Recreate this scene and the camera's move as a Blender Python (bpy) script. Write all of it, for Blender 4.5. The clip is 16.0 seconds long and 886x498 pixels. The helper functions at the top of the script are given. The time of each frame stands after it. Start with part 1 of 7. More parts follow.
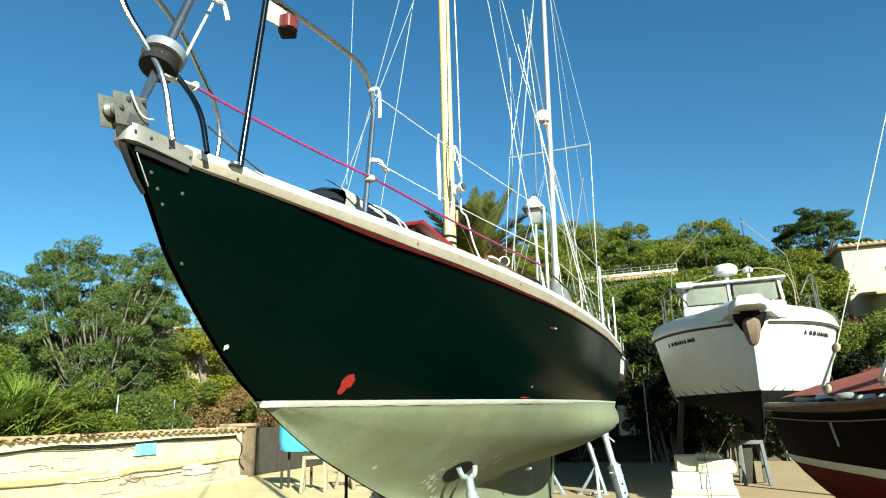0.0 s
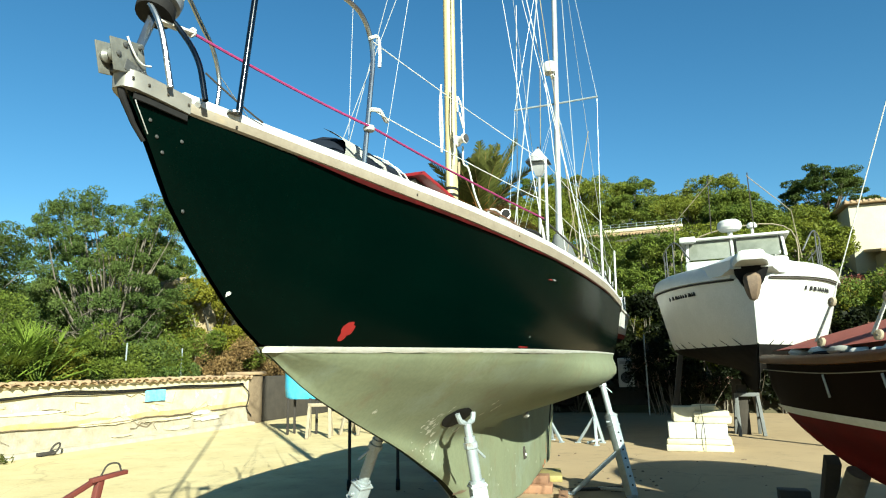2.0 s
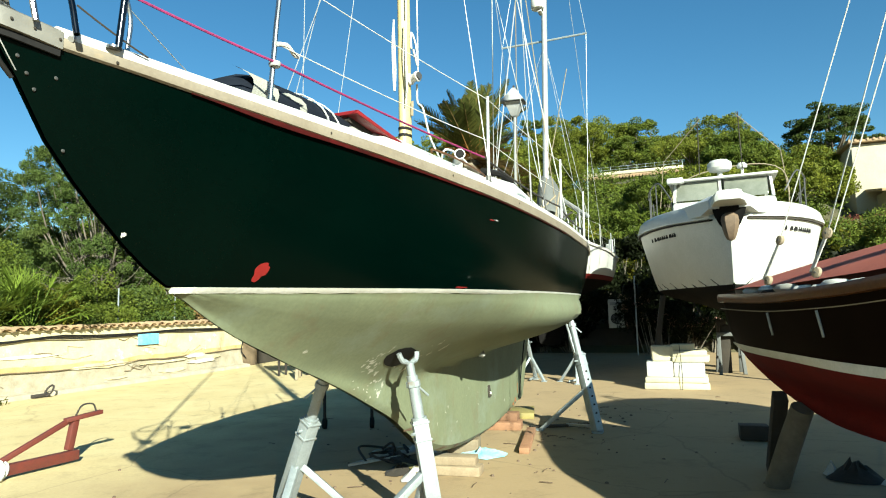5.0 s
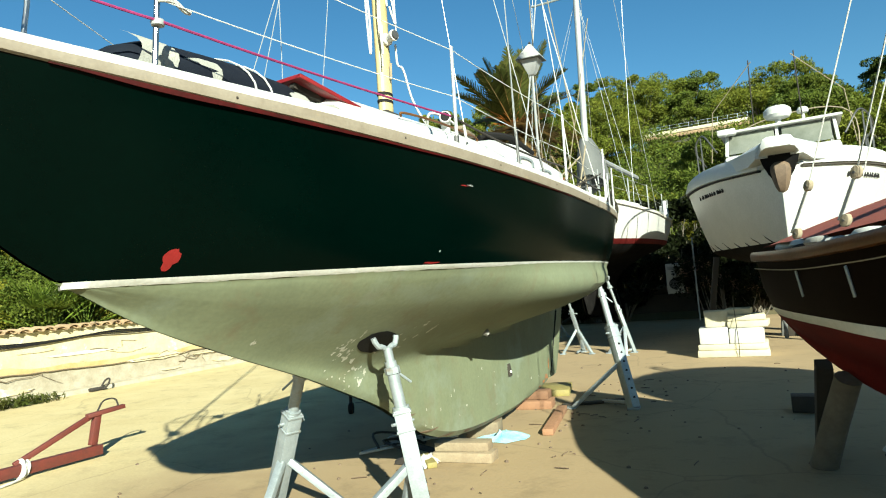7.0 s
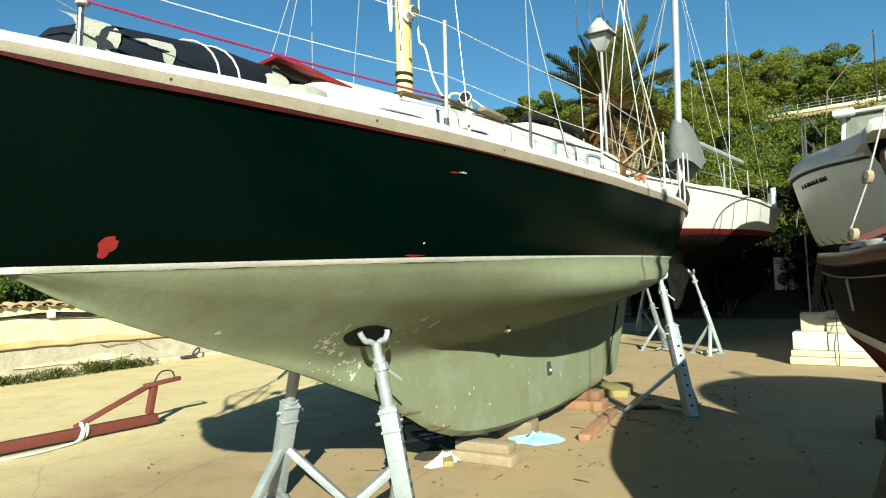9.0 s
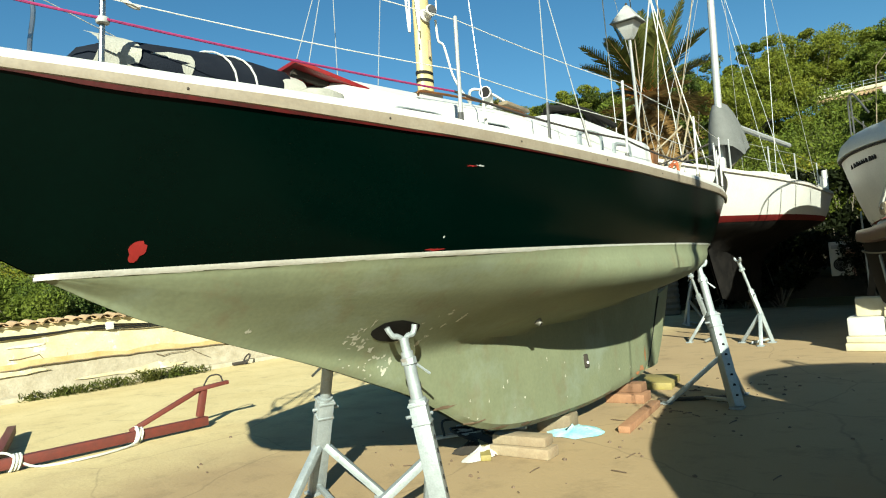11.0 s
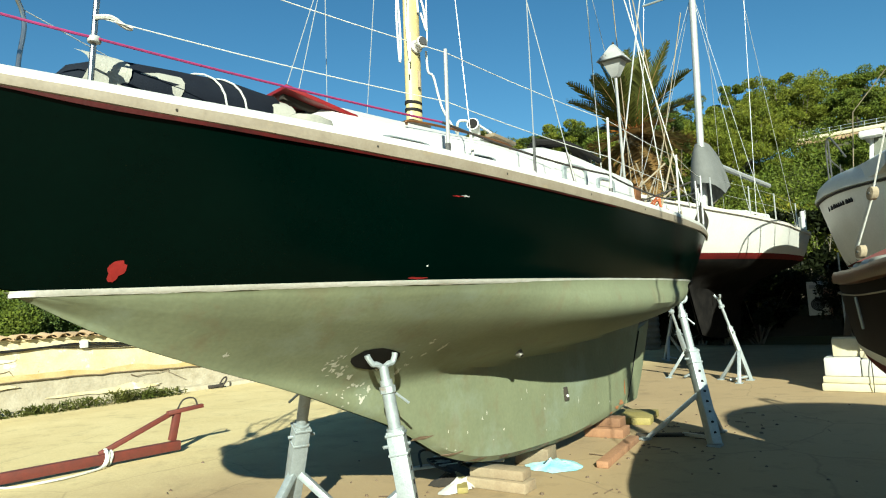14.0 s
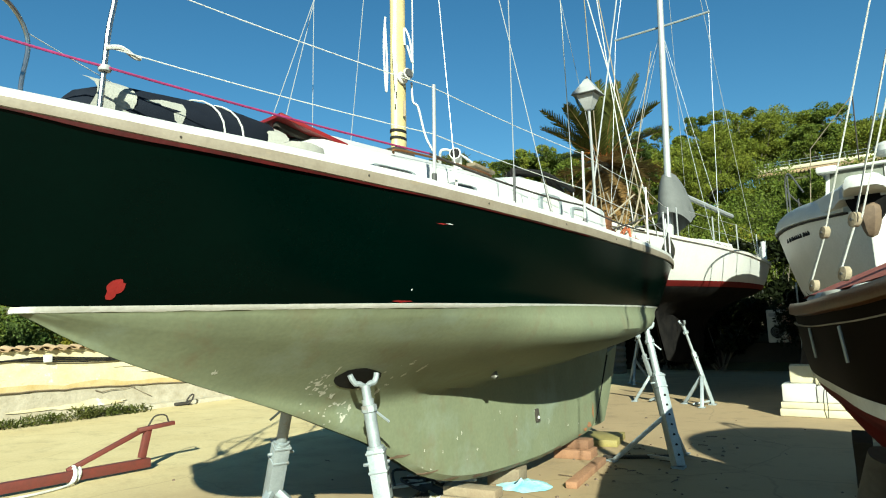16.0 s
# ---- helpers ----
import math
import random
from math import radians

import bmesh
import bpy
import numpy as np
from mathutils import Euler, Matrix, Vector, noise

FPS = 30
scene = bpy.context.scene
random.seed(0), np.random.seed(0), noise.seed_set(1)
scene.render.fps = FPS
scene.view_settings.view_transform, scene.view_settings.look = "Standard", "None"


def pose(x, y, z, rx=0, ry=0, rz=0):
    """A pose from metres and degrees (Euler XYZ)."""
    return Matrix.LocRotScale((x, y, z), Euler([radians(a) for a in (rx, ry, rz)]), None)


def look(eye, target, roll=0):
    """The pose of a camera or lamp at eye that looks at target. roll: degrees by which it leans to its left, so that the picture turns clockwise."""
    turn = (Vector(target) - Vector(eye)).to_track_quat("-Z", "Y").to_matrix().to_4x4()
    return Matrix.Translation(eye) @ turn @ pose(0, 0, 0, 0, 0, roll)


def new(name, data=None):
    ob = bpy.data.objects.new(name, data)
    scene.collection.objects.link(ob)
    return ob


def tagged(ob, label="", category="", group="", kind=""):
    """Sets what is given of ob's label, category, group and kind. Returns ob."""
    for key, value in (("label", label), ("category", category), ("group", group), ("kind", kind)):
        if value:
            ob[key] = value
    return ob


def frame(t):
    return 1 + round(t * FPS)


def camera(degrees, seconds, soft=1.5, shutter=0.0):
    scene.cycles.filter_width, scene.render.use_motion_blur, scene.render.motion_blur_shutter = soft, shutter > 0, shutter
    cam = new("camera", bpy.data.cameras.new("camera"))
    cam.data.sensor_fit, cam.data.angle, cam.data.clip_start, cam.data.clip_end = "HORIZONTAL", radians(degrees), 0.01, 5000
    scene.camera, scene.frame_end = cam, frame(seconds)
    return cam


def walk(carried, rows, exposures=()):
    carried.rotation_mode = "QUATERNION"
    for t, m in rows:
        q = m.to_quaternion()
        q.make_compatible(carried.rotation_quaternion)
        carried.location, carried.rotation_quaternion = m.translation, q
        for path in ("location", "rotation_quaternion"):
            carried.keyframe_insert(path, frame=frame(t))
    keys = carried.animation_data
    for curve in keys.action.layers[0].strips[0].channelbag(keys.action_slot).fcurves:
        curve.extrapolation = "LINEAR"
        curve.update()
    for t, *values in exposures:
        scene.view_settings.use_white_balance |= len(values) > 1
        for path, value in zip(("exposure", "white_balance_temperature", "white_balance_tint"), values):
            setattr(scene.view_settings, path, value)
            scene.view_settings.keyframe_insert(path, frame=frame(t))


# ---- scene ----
cam = camera(69.7, 16.0, soft=1.1)
PATH = [
    (0, (1.759, 0.128, 1.609), (1.12, 1.955, 2.114), -1.8),
    (0.5, (1.777, 0.126, 1.605), (1.187, 1.974, 2.091), -1.5),
    (1, (1.778, 0.116, 1.6), (1.172, 1.964, 2.064), -1.1),
    (1.5, (1.777, 0.109, 1.593), (1.142, 1.957, 2.02), -0.8),
    (2, (1.795, 0.113, 1.587), (1.128, 1.963, 1.95), -1.2),
    (2.5, (1.798, 0.138, 1.584), (1.12, 2.001, 1.852), -1.0),
    (3, (1.794, 0.121, 1.581), (1.055, 1.953, 1.894), -1.1),
    (3.5, (1.802, 0.099, 1.583), (1.0, 1.9, 1.922), -1.1),
    (4, (1.842, 0.116, 1.58), (1.106, 1.943, 1.922), -0.8),
    (4.5, (2.007, 0.195, 1.577), (1.296, 2.044, 1.854), -1.9),
    (5, (2.205, 0.307, 1.558), (1.511, 2.173, 1.748), -1.6),
    (5.2, (2.227, 0.372, 1.547), (1.48, 2.221, 1.696), -3.0),
    (7.3, (2.687, 1.045, 1.54), (1.799, 2.833, 1.665), -4.7),
    (7.5, (2.746, 1.11, 1.543), (1.926, 2.929, 1.687), -5.0),
    (8, (2.85, 1.319, 1.557), (2.144, 3.184, 1.708), -2.6),
    (8.5, (2.925, 1.457, 1.558), (2.036, 3.244, 1.684), -4.7),
    (9, (3.068, 1.58, 1.573), (1.887, 3.192, 1.663), -2.5),
    (9.2, (3.113, 1.626, 1.56), (1.879, 3.196, 1.672), -2.3),
    (11.3, (3.212, 1.645, 1.511), (1.918, 3.166, 1.613), -4.8),
    (11.5, (3.213, 1.66, 1.515), (1.955, 3.212, 1.603), -4.8),
    (12, (3.21, 1.647, 1.514), (1.96, 3.203, 1.629), -3.8),
    (12.5, (3.195, 1.647, 1.514), (1.933, 3.195, 1.625), -3.5),
    (13, (3.2, 1.648, 1.516), (1.939, 3.194, 1.662), -2.9),
    (13.5, (3.213, 1.639, 1.52), (1.967, 3.194, 1.686), -2.7),
    (14, (3.216, 1.635, 1.52), (1.969, 3.187, 1.708), -3.0),
    (14.5, (3.219, 1.63, 1.525), (1.972, 3.181, 1.726), -3.1),
    (15, (3.226, 1.615, 1.521), (1.984, 3.168, 1.739), -2.6),
    (15.5, (3.245, 1.567, 1.522), (2.012, 3.122, 1.776), -1.9),
    (16, (3.258, 1.44, 1.539), (2.093, 3.047, 1.785), -1.9),
]
walk(cam, [(t, look(eye, target, roll)) for t, eye, target, roll in PATH], [(0, 1.71, 6350, -5), (5, 1.65, 6550, -4), (8, 1.47, 6600, -4), (9, 1.41, 6700, -3), (12, 1.45, 6800, -3), (16, 1.37, 6450, -7)])

# ---- world and sun ----
SUN_FROM = Vector((0.61, -0.69, 0.43)).normalized()
world = bpy.data.worlds.new("sky")
scene.world = world
world.use_nodes = True
wn = world.node_tree.nodes
sky = wn.new("ShaderNodeTexSky")
sky.sky_type = "NISHITA"
sky.sun_disc = False
sky.sun_elevation = math.asin(SUN_FROM.z)
sky.sun_rotation = math.atan2(SUN_FROM.x, SUN_FROM.y)
sky.air_density, sky.dust_density, sky.ozone_density = 1.0, 0.2, 4.0
wn["Background"].inputs["Strength"].default_value = 0.047
deep = wn.new("ShaderNodeHueSaturation")
deep.inputs["Hue"].default_value, deep.inputs["Saturation"].default_value = 0.494, 1.18
world.node_tree.links.new(sky.outputs["Color"], deep.inputs["Color"])
world.node_tree.links.new(deep.outputs["Color"], wn["Background"].inputs["Color"])
sun_data = bpy.data.lights.new("sun", "SUN")
sun_data.energy, sun_data.angle, sun_data.color = 5.0, radians(0.55), (1.0, 0.96, 0.88)
sun = new("sun", sun_data)
sun.matrix_world = look(SUN_FROM * 60, (0, 0, 0))


# ---- materials ----
def material(name, base, other=None, rough=0.6, metal=0.0, scale=6.0, fine=60.0, bump=0.15, mix=0.5, island=0.0, random_value=0.0, spec=0.5, coat=0.0):
    """Two colours mixed by coarse noise, fine grain in value and relief."""
    m = bpy.data.materials.new(name)
    m.use_nodes = True
    n, l = m.node_tree.nodes, m.node_tree.links
    p = n["Principled BSDF"]
    other = other or tuple(c * 0.72 for c in base)
    tc = n.new("ShaderNodeTexCoord")
    big = n.new("ShaderNodeTexNoise")
    big.inputs["Scale"].default_value, big.inputs["Detail"].default_value = scale, 5.0
    big.inputs["Roughness"].default_value = 0.65
    small = n.new("ShaderNodeTexNoise")
    small.inputs["Scale"].default_value, small.inputs["Detail"].default_value = fine, 3.0
    for t in (big, small):
        l.new(tc.outputs["Object"], t.inputs["Vector"])
    ramp = n.new("ShaderNodeValToRGB")
    ramp.color_ramp.elements[0].position, ramp.color_ramp.elements[1].position = mix - 0.18, mix + 0.22
    ramp.color_ramp.elements[0].color, ramp.color_ramp.elements[1].color = (*base, 1), (*other, 1)
    l.new(big.outputs["Fac"], ramp.inputs["Fac"])
    hsv = n.new("ShaderNodeHueSaturation")
    l.new(ramp.outputs["Color"], hsv.inputs["Color"])
    val = n.new("ShaderNodeMapRange")
    val.inputs["To Min"].default_value, val.inputs["To Max"].default_value = 0.82, 1.18
    l.new(small.outputs["Fac"], val.inputs["Value"])
    last = val.outputs["Result"]
    for amount, kind, socket in ((island, "ShaderNodeNewGeometry", "Random Per Island"), (random_value, "ShaderNodeObjectInfo", "Random")):
        if amount:
            info, rng, mul = n.new(kind), n.new("ShaderNodeMapRange"), n.new("ShaderNodeMath")
            rng.inputs["To Min"].default_value, rng.inputs["To Max"].default_value = 1 - amount, 1 + amount
            mul.operation = "MULTIPLY"
            l.new(info.outputs[socket], rng.inputs["Value"])
            l.new(last, mul.inputs[0])
            l.new(rng.outputs["Result"], mul.inputs[1])
            last = mul.outputs["Value"]
    l.new(last, hsv.inputs["Value"])
    l.new(hsv.outputs["Color"], p.inputs["Base Color"])
    p.inputs["Roughness"].default_value, p.inputs["Metallic"].default_value = rough, metal
    p.inputs["Specular IOR Level"].default_value = spec
    p.inputs["Coat Weight"].default_value = coat
    if bump:
        b = n.new("ShaderNodeBump")
        b.inputs["Strength"].default_value, b.inputs["Distance"].default_value = bump, 0.01
        l.new(small.outputs["Fac"], b.inputs["Height"])
        l.new(b.outputs["Normal"], p.inputs["Normal"])
    return m


def leaf_material(name, base, other, island=0.35):
    m = material(name, base, other, rough=0.55, scale=0.7, fine=9.0, bump=0.0, island=island, spec=0.12)
    n, l = m.node_tree.nodes, m.node_tree.links
    p = n["Principled BSDF"]
    tr, mx = n.new("ShaderNodeBsdfTranslucent"), n.new("ShaderNodeMixShader")
    mx.inputs["Fac"].default_value = 0.3
    col = p.inputs["Base Color"].links[0].from_socket
    l.new(col, tr.inputs["Color"])
    l.new(p.outputs["BSDF"], mx.inputs[1])
    l.new(tr.outputs["BSDF"], mx.inputs[2])
    l.new(mx.outputs["Shader"], n["Material Output"].inputs["Surface"])
    return m


M = {}
M["green"] = material("green_hull_paint", (0.0001, 0.0022, 0.0015), (0.0002, 0.0029, 0.0019), rough=0.22, scale=1.5, fine=30, bump=0.012, spec=0.05)
M["antifoul"] = material("antifouling", (0.1384, 0.1575, 0.0913), (0.1104, 0.1275, 0.0742), rough=0.75, scale=2.2, fine=35, bump=0.12)
M["boot"] = material("boot_line_paint", (0.5655, 0.5722, 0.5386), (0.4578, 0.4712, 0.4174), rough=0.5, scale=9)
M["cap_metal"] = material("worn_stem_metal", (0.215, 0.205, 0.175), (0.13, 0.125, 0.11), rough=0.45, metal=0.3, scale=10, fine=40, bump=0.08)
# Pale colour stands for the reflection in the doghouse windows.
M["pane"] = material("pale_reflection_pane", (0.42, 0.43, 0.39), (0.52, 0.53, 0.48), rough=0.25, scale=4)
M["flake"] = material("flaked_filler", (0.400, 0.400, 0.328), (0.272, 0.272, 0.208), rough=0.8, scale=12)
M["red"] = material("red_paint", (0.185, 0.0075, 0.0082), (0.13, 0.006, 0.006), rough=0.45, scale=8)
M["darkred"] = material("dark_red_band", (0.050, 0.003, 0.003), (0.005, 0.002, 0.001), rough=0.6, spec=0.1, scale=5)
M["white"] = material("white_gelcoat", (0.4558, 0.4624, 0.4363), (0.4037, 0.4103, 0.3842), rough=0.4, scale=3, fine=40, bump=0.03)
M["rail_wood"] = material("weathered_rail_wood", (0.185, 0.160, 0.118), (0.14, 0.115, 0.08), rough=0.7, scale=6, fine=60, bump=0.12)
M["cream"] = material("cream_rail", (0.4435, 0.4294, 0.3942), (0.3731, 0.3520, 0.3027), rough=0.5, scale=7, fine=50, bump=0.06)
M["mast"] = material("mast_varnish_cream", (0.4365, 0.3661, 0.1830), (0.3661, 0.2957, 0.1267), rough=0.45, scale=4, fine=40, bump=0.05)
M["alu"] = material("anodised_aluminium", (0.3942, 0.4013, 0.3872), (0.3098, 0.3168, 0.3098), rough=0.4, metal=0.4, scale=5)
M["steel"] = material("stainless_steel", (0.10, 0.10, 0.095), (0.065, 0.065, 0.062), rough=0.42, metal=0.5, scale=8)
# Dark copy of the pulpit steel, with the shade of two legs in its colour.
M["dark_steel"] = material("shaded_steel_tube", (0.085, 0.088, 0.09), (0.06, 0.06, 0.06), rough=0.16, metal=1.0, scale=8, bump=0.02)
M["drum_silver"] = material("anodised_drum", (0.22, 0.23, 0.24), (0.17, 0.175, 0.18), rough=0.4, metal=0.4, scale=9, bump=0.03)
M["chrome"] = material("polished_steel", (0.34, 0.35, 0.35), (0.24, 0.25, 0.25), rough=0.24, metal=0.95, scale=8, bump=0.02)
M["galv"] = material("galvanised_steel", (0.2781, 0.3150, 0.3212), (0.2059, 0.2358, 0.2420), rough=0.5, metal=0.35, scale=14, fine=90)
M["black"] = material("black_rubber", (0.010, 0.010, 0.010), (0.016, 0.015, 0.014), rough=0.75, spec=0.1)
M["navy"] = material("navy_canvas", (0.004, 0.006, 0.011), (0.007, 0.010, 0.016), rough=0.85, spec=0.15, scale=5, fine=120, bump=0.3)
M["grey_canvas"] = material("grey_canvas", (0.10, 0.105, 0.10), (0.075, 0.08, 0.075), rough=0.85, scale=4, fine=120, bump=0.3)
M["red_canvas"] = material("red_canvas", (0.2781, 0.0607, 0.0334), (0.2182, 0.0458, 0.0246), rough=0.85, scale=3, fine=120, bump=0.25)
M["rope"] = material("white_rope", (0.4928, 0.4998, 0.4646), (0.3661, 0.3731, 0.3379), rough=0.9, scale=40, fine=200, bump=0.4)
M["red_rope"] = material("red_rope", (0.22, 0.010, 0.085), (0.12, 0.008, 0.05), rough=0.85, scale=50, fine=200, bump=0.4)
M["dark_rope"] = material("dark_rope", (0.03, 0.025, 0.02), rough=0.9)
M["orange"] = material("orange_cord", (0.36, 0.085, 0.025), (0.20, 0.06, 0.025), rough=0.85, scale=15)
M["wood"] = material("raw_timber", (0.2420, 0.1998, 0.1267), (0.1698, 0.1267, 0.0783), rough=0.8, scale=6, fine=60, bump=0.3, random_value=0.3)
M["rust"] = material("rust", (0.30, 0.11, 0.03), (0.20, 0.10, 0.05), rough=0.9, scale=12)
M["red_wood"] = material("reddish_timber", (0.2376, 0.1276, 0.0660), (0.1672, 0.0836, 0.0440), rough=0.8, scale=7, fine=60, bump=0.3, random_value=0.25)
M["yellow_wood"] = material("yellow_painted_timber", (0.24, 0.20, 0.055), (0.17, 0.14, 0.05), rough=0.7, scale=6)
M["brown_hull"] = material("dark_brown_hull_paint", (0.006, 0.0036, 0.0020), (0.009, 0.005, 0.003), rough=0.5, scale=2, bump=0.03, spec=0.008)
M["varnish"] = material("varnished_wood", (0.125, 0.055, 0.020), (0.065, 0.028, 0.011), spec=0.2, rough=0.35, scale=5, fine=50, bump=0.08)
M["red_bottom"] = material("red_antifouling", (0.1056, 0.0044, 0.0035), (0.0634, 0.0026, 0.0026), rough=0.8, spec=0.2, scale=3)
M["black_bottom"] = material("black_antifouling", (0.006, 0.006, 0.006), (0.014, 0.013, 0.012), rough=0.85, spec=0.02, scale=4)
M["trailer"] = material("rusty_red_paint", (0.1223, 0.0240, 0.0163), (0.0797, 0.0216, 0.0163), rough=0.6, scale=9, fine=60, bump=0.2)
M["foam"] = material("cream_foam_block", (0.4572, 0.4220, 0.2930), (0.3986, 0.3575, 0.2344), rough=0.85, scale=7, fine=80, bump=0.2, random_value=0.1)
M["foam_white"] = material("white_foam_block", (0.4689, 0.4689, 0.4337), (0.4103, 0.4103, 0.3751), rough=0.85, scale=7, fine=80, bump=0.2, random_value=0.08)


def yard_floor():
    """Pale worn concrete that turns to trodden brown earth towards +x, with stains and hairline cracks."""
    m = material("sandy_concrete_yard", (0.50, 0.415, 0.215), (0.42, 0.335, 0.16), rough=0.92, scale=0.9, fine=30, bump=0.35)
    n, l = m.node_tree.nodes, m.node_tree.links
    p = n["Principled BSDF"]
    col = p.inputs["Base Color"].links[0].from_socket
    tc = [q for q in n if q.type == "TEX_COORD"][0]
    sep = n.new("ShaderNodeSeparateXYZ")
    l.new(tc.outputs["Object"], sep.inputs["Vector"])
    wob = n.new("ShaderNodeTexNoise")
    wob.inputs["Scale"].default_value, wob.inputs["Detail"].default_value = 0.8, 6.0
    l.new(tc.outputs["Object"], wob.inputs["Vector"])
    far = n.new("ShaderNodeMath")
    far.operation = "MULTIPLY_ADD"
    far.inputs[1].default_value = 4.0
    l.new(wob.outputs["Fac"], far.inputs[0])
    l.new(sep.outputs["X"], far.inputs[2])
    edge = n.new("ShaderNodeMapRange")
    edge.inputs["From Min"].default_value, edge.inputs["From Max"].default_value = -2.3, 0.3
    l.new(far.outputs["Value"], edge.inputs["Value"])
    earth = n.new("ShaderNodeMix")
    earth.data_type = "RGBA"
    l.new(edge.outputs["Result"], earth.inputs["Factor"])
    l.new(col, earth.inputs["A"])
    soil = n.new("ShaderNodeMix")
    soil.data_type = "RGBA"
    soil.inputs["A"].default_value, soil.inputs["B"].default_value = (0.315, 0.232, 0.122, 1), (0.235, 0.167, 0.085, 1)
    l.new(wob.outputs["Fac"], soil.inputs["Factor"])
    l.new(soil.outputs["Result"], earth.inputs["B"])
    # stains
    st = n.new("ShaderNodeTexNoise")
    st.inputs["Scale"].default_value, st.inputs["Detail"].default_value, st.inputs["Roughness"].default_value = 2.6, 8.0, 0.7
    l.new(tc.outputs["Object"], st.inputs["Vector"])
    sr = n.new("ShaderNodeMapRange")
    sr.inputs["From Min"].default_value, sr.inputs["From Max"].default_value = 0.52, 0.74
    sr.inputs["To Min"].default_value, sr.inputs["To Max"].default_value = 1.03, 0.72
    l.new(st.outputs["Fac"], sr.inputs["Value"])
    # hairline cracks
    vo = n.new("ShaderNodeTexVoronoi")
    vo.feature = "DISTANCE_TO_EDGE"
    vo.inputs["Scale"].default_value = 0.42
    bend = n.new("ShaderNodeVectorMath")
    bend.operation = "MULTIPLY_ADD"
    bend.inputs[1].default_value = (0.5, 0.5, 0.5)
    l.new(wob.outputs["Color"], bend.inputs[0])
    l.new(tc.outputs["Object"], bend.inputs[2])
    l.new(bend.outputs["Vector"], vo.inputs["Vector"])
    cr = n.new("ShaderNodeMapRange")
    cr.inputs["From Min"].default_value, cr.inputs["From Max"].default_value = 0.0, 0.006
    cr.inputs["To Min"].default_value = 0.78
    l.new(vo.outputs["Distance"], cr.inputs["Value"])
    mul = n.new("ShaderNodeMath")
    mul.operation = "MULTIPLY"
    l.new(sr.outputs["Result"], mul.inputs[0])
    l.new(cr.outputs["Result"], mul.inputs[1])
    last = n.new("ShaderNodeHueSaturation")
    l.new(mul.outputs["Value"], last.inputs["Value"])
    l.new(earth.outputs["Result"], last.inputs["Color"])
    l.new(last.outputs["Color"], p.inputs["Base Color"])
    return m


M["concrete"] = yard_floor()
M["plaster"] = material("cream_plaster", (0.4726, 0.4242, 0.2728), (0.3995, 0.3027, 0.1452), rough=0.9, scale=2.2, fine=30, bump=0.4, mix=0.6)
M["chalk"] = material("bare_white_plaster", (0.5086, 0.4902, 0.4242), (0.4242, 0.3872, 0.2904), rough=0.95, scale=5, fine=40, bump=0.5)
M["cabin_glass"] = material("hazy_cabin_glass", (0.11, 0.12, 0.095), (0.17, 0.18, 0.15), rough=0.12, scale=3)
M["chafe"] = material("dark_chafed_wood", (0.13, 0.09, 0.055), (0.07, 0.045, 0.028), rough=0.7, scale=8)
M["faded_blue"] = material("faded_blue_paint", (0.10, 0.42, 0.62), (0.20, 0.48, 0.62), rough=0.8, scale=7)
M["crack"] = material("grey_crack", (0.128, 0.096, 0.060), (0.208, 0.160, 0.096), rough=0.95, scale=9)
M["winter"] = material("weathered_bracket_metal", (0.1020, 0.1020, 0.0870), (0.1680, 0.1680, 0.1440), rough=0.5, metal=0.35, scale=18, fine=60)
M["beige"] = material("beige_cloth", (0.2534, 0.2112, 0.1408), (0.1760, 0.1478, 0.0986), rough=0.9, scale=9, fine=90, bump=0.4)
M["ochre"] = material("ochre_plaster_edge", (0.3388, 0.2420, 0.0906), (0.4242, 0.3511, 0.1936), rough=0.9, scale=3, fine=35, bump=0.3)
M["rubble"] = material("rubble_footing", (0.3758, 0.3388, 0.2543), (0.2543, 0.2182, 0.1452), rough=0.95, scale=4, fine=25, bump=0.9, island=0.2)
M["tile"] = material("clay_roof_tile", (0.3511, 0.2543, 0.1452), (0.2543, 0.1698, 0.0968), rough=0.85, scale=5, fine=50, bump=0.3, random_value=0.25)
M["hill"] = material("hill_scrub_soil", (0.0422, 0.0458, 0.0185), (0.0730, 0.0607, 0.0299), rough=0.95, scale=0.25, fine=3, bump=0.6)
M["rock"] = material("ochre_rock", (0.2781, 0.2182, 0.1214), (0.1936, 0.1452, 0.0783), rough=0.95, scale=1.2, fine=12, bump=0.9)
M["bark"] = material("grey_bark", (0.1329, 0.1153, 0.0845), (0.0845, 0.0730, 0.0546), rough=0.9, scale=5, fine=30, bump=0.7)
M["house"] = material("pale_house_render", (0.4242, 0.3872, 0.2781), (0.3758, 0.3388, 0.2297), rough=0.9, scale=1, fine=15, bump=0.1)
M["shutter"] = material("brown_shutter", (0.22, 0.10, 0.05), (0.16, 0.08, 0.045), rough=0.7)
M["blue"] = material("sky_blue_paint", (0.040, 0.336, 0.528), (0.096, 0.368, 0.512), rough=0.6, scale=8)
M["pier"] = material("brown_pier_stone", (0.17, 0.125, 0.075), (0.10, 0.07, 0.04), rough=0.95, scale=4, fine=25, bump=0.6)
# Darkened to stand for shade at the yard's back; also used on plain dark parts.
M["dark_wall"] = material("shade_darkened_brown", (0.034, 0.028, 0.02), (0.02, 0.017, 0.012), rough=0.95, scale=3, fine=25, bump=0.6)
M["glass"] = material("dark_window_glass", (0.03, 0.035, 0.035), (0.04, 0.045, 0.045), rough=0.08, bump=0.0, spec=0.6)
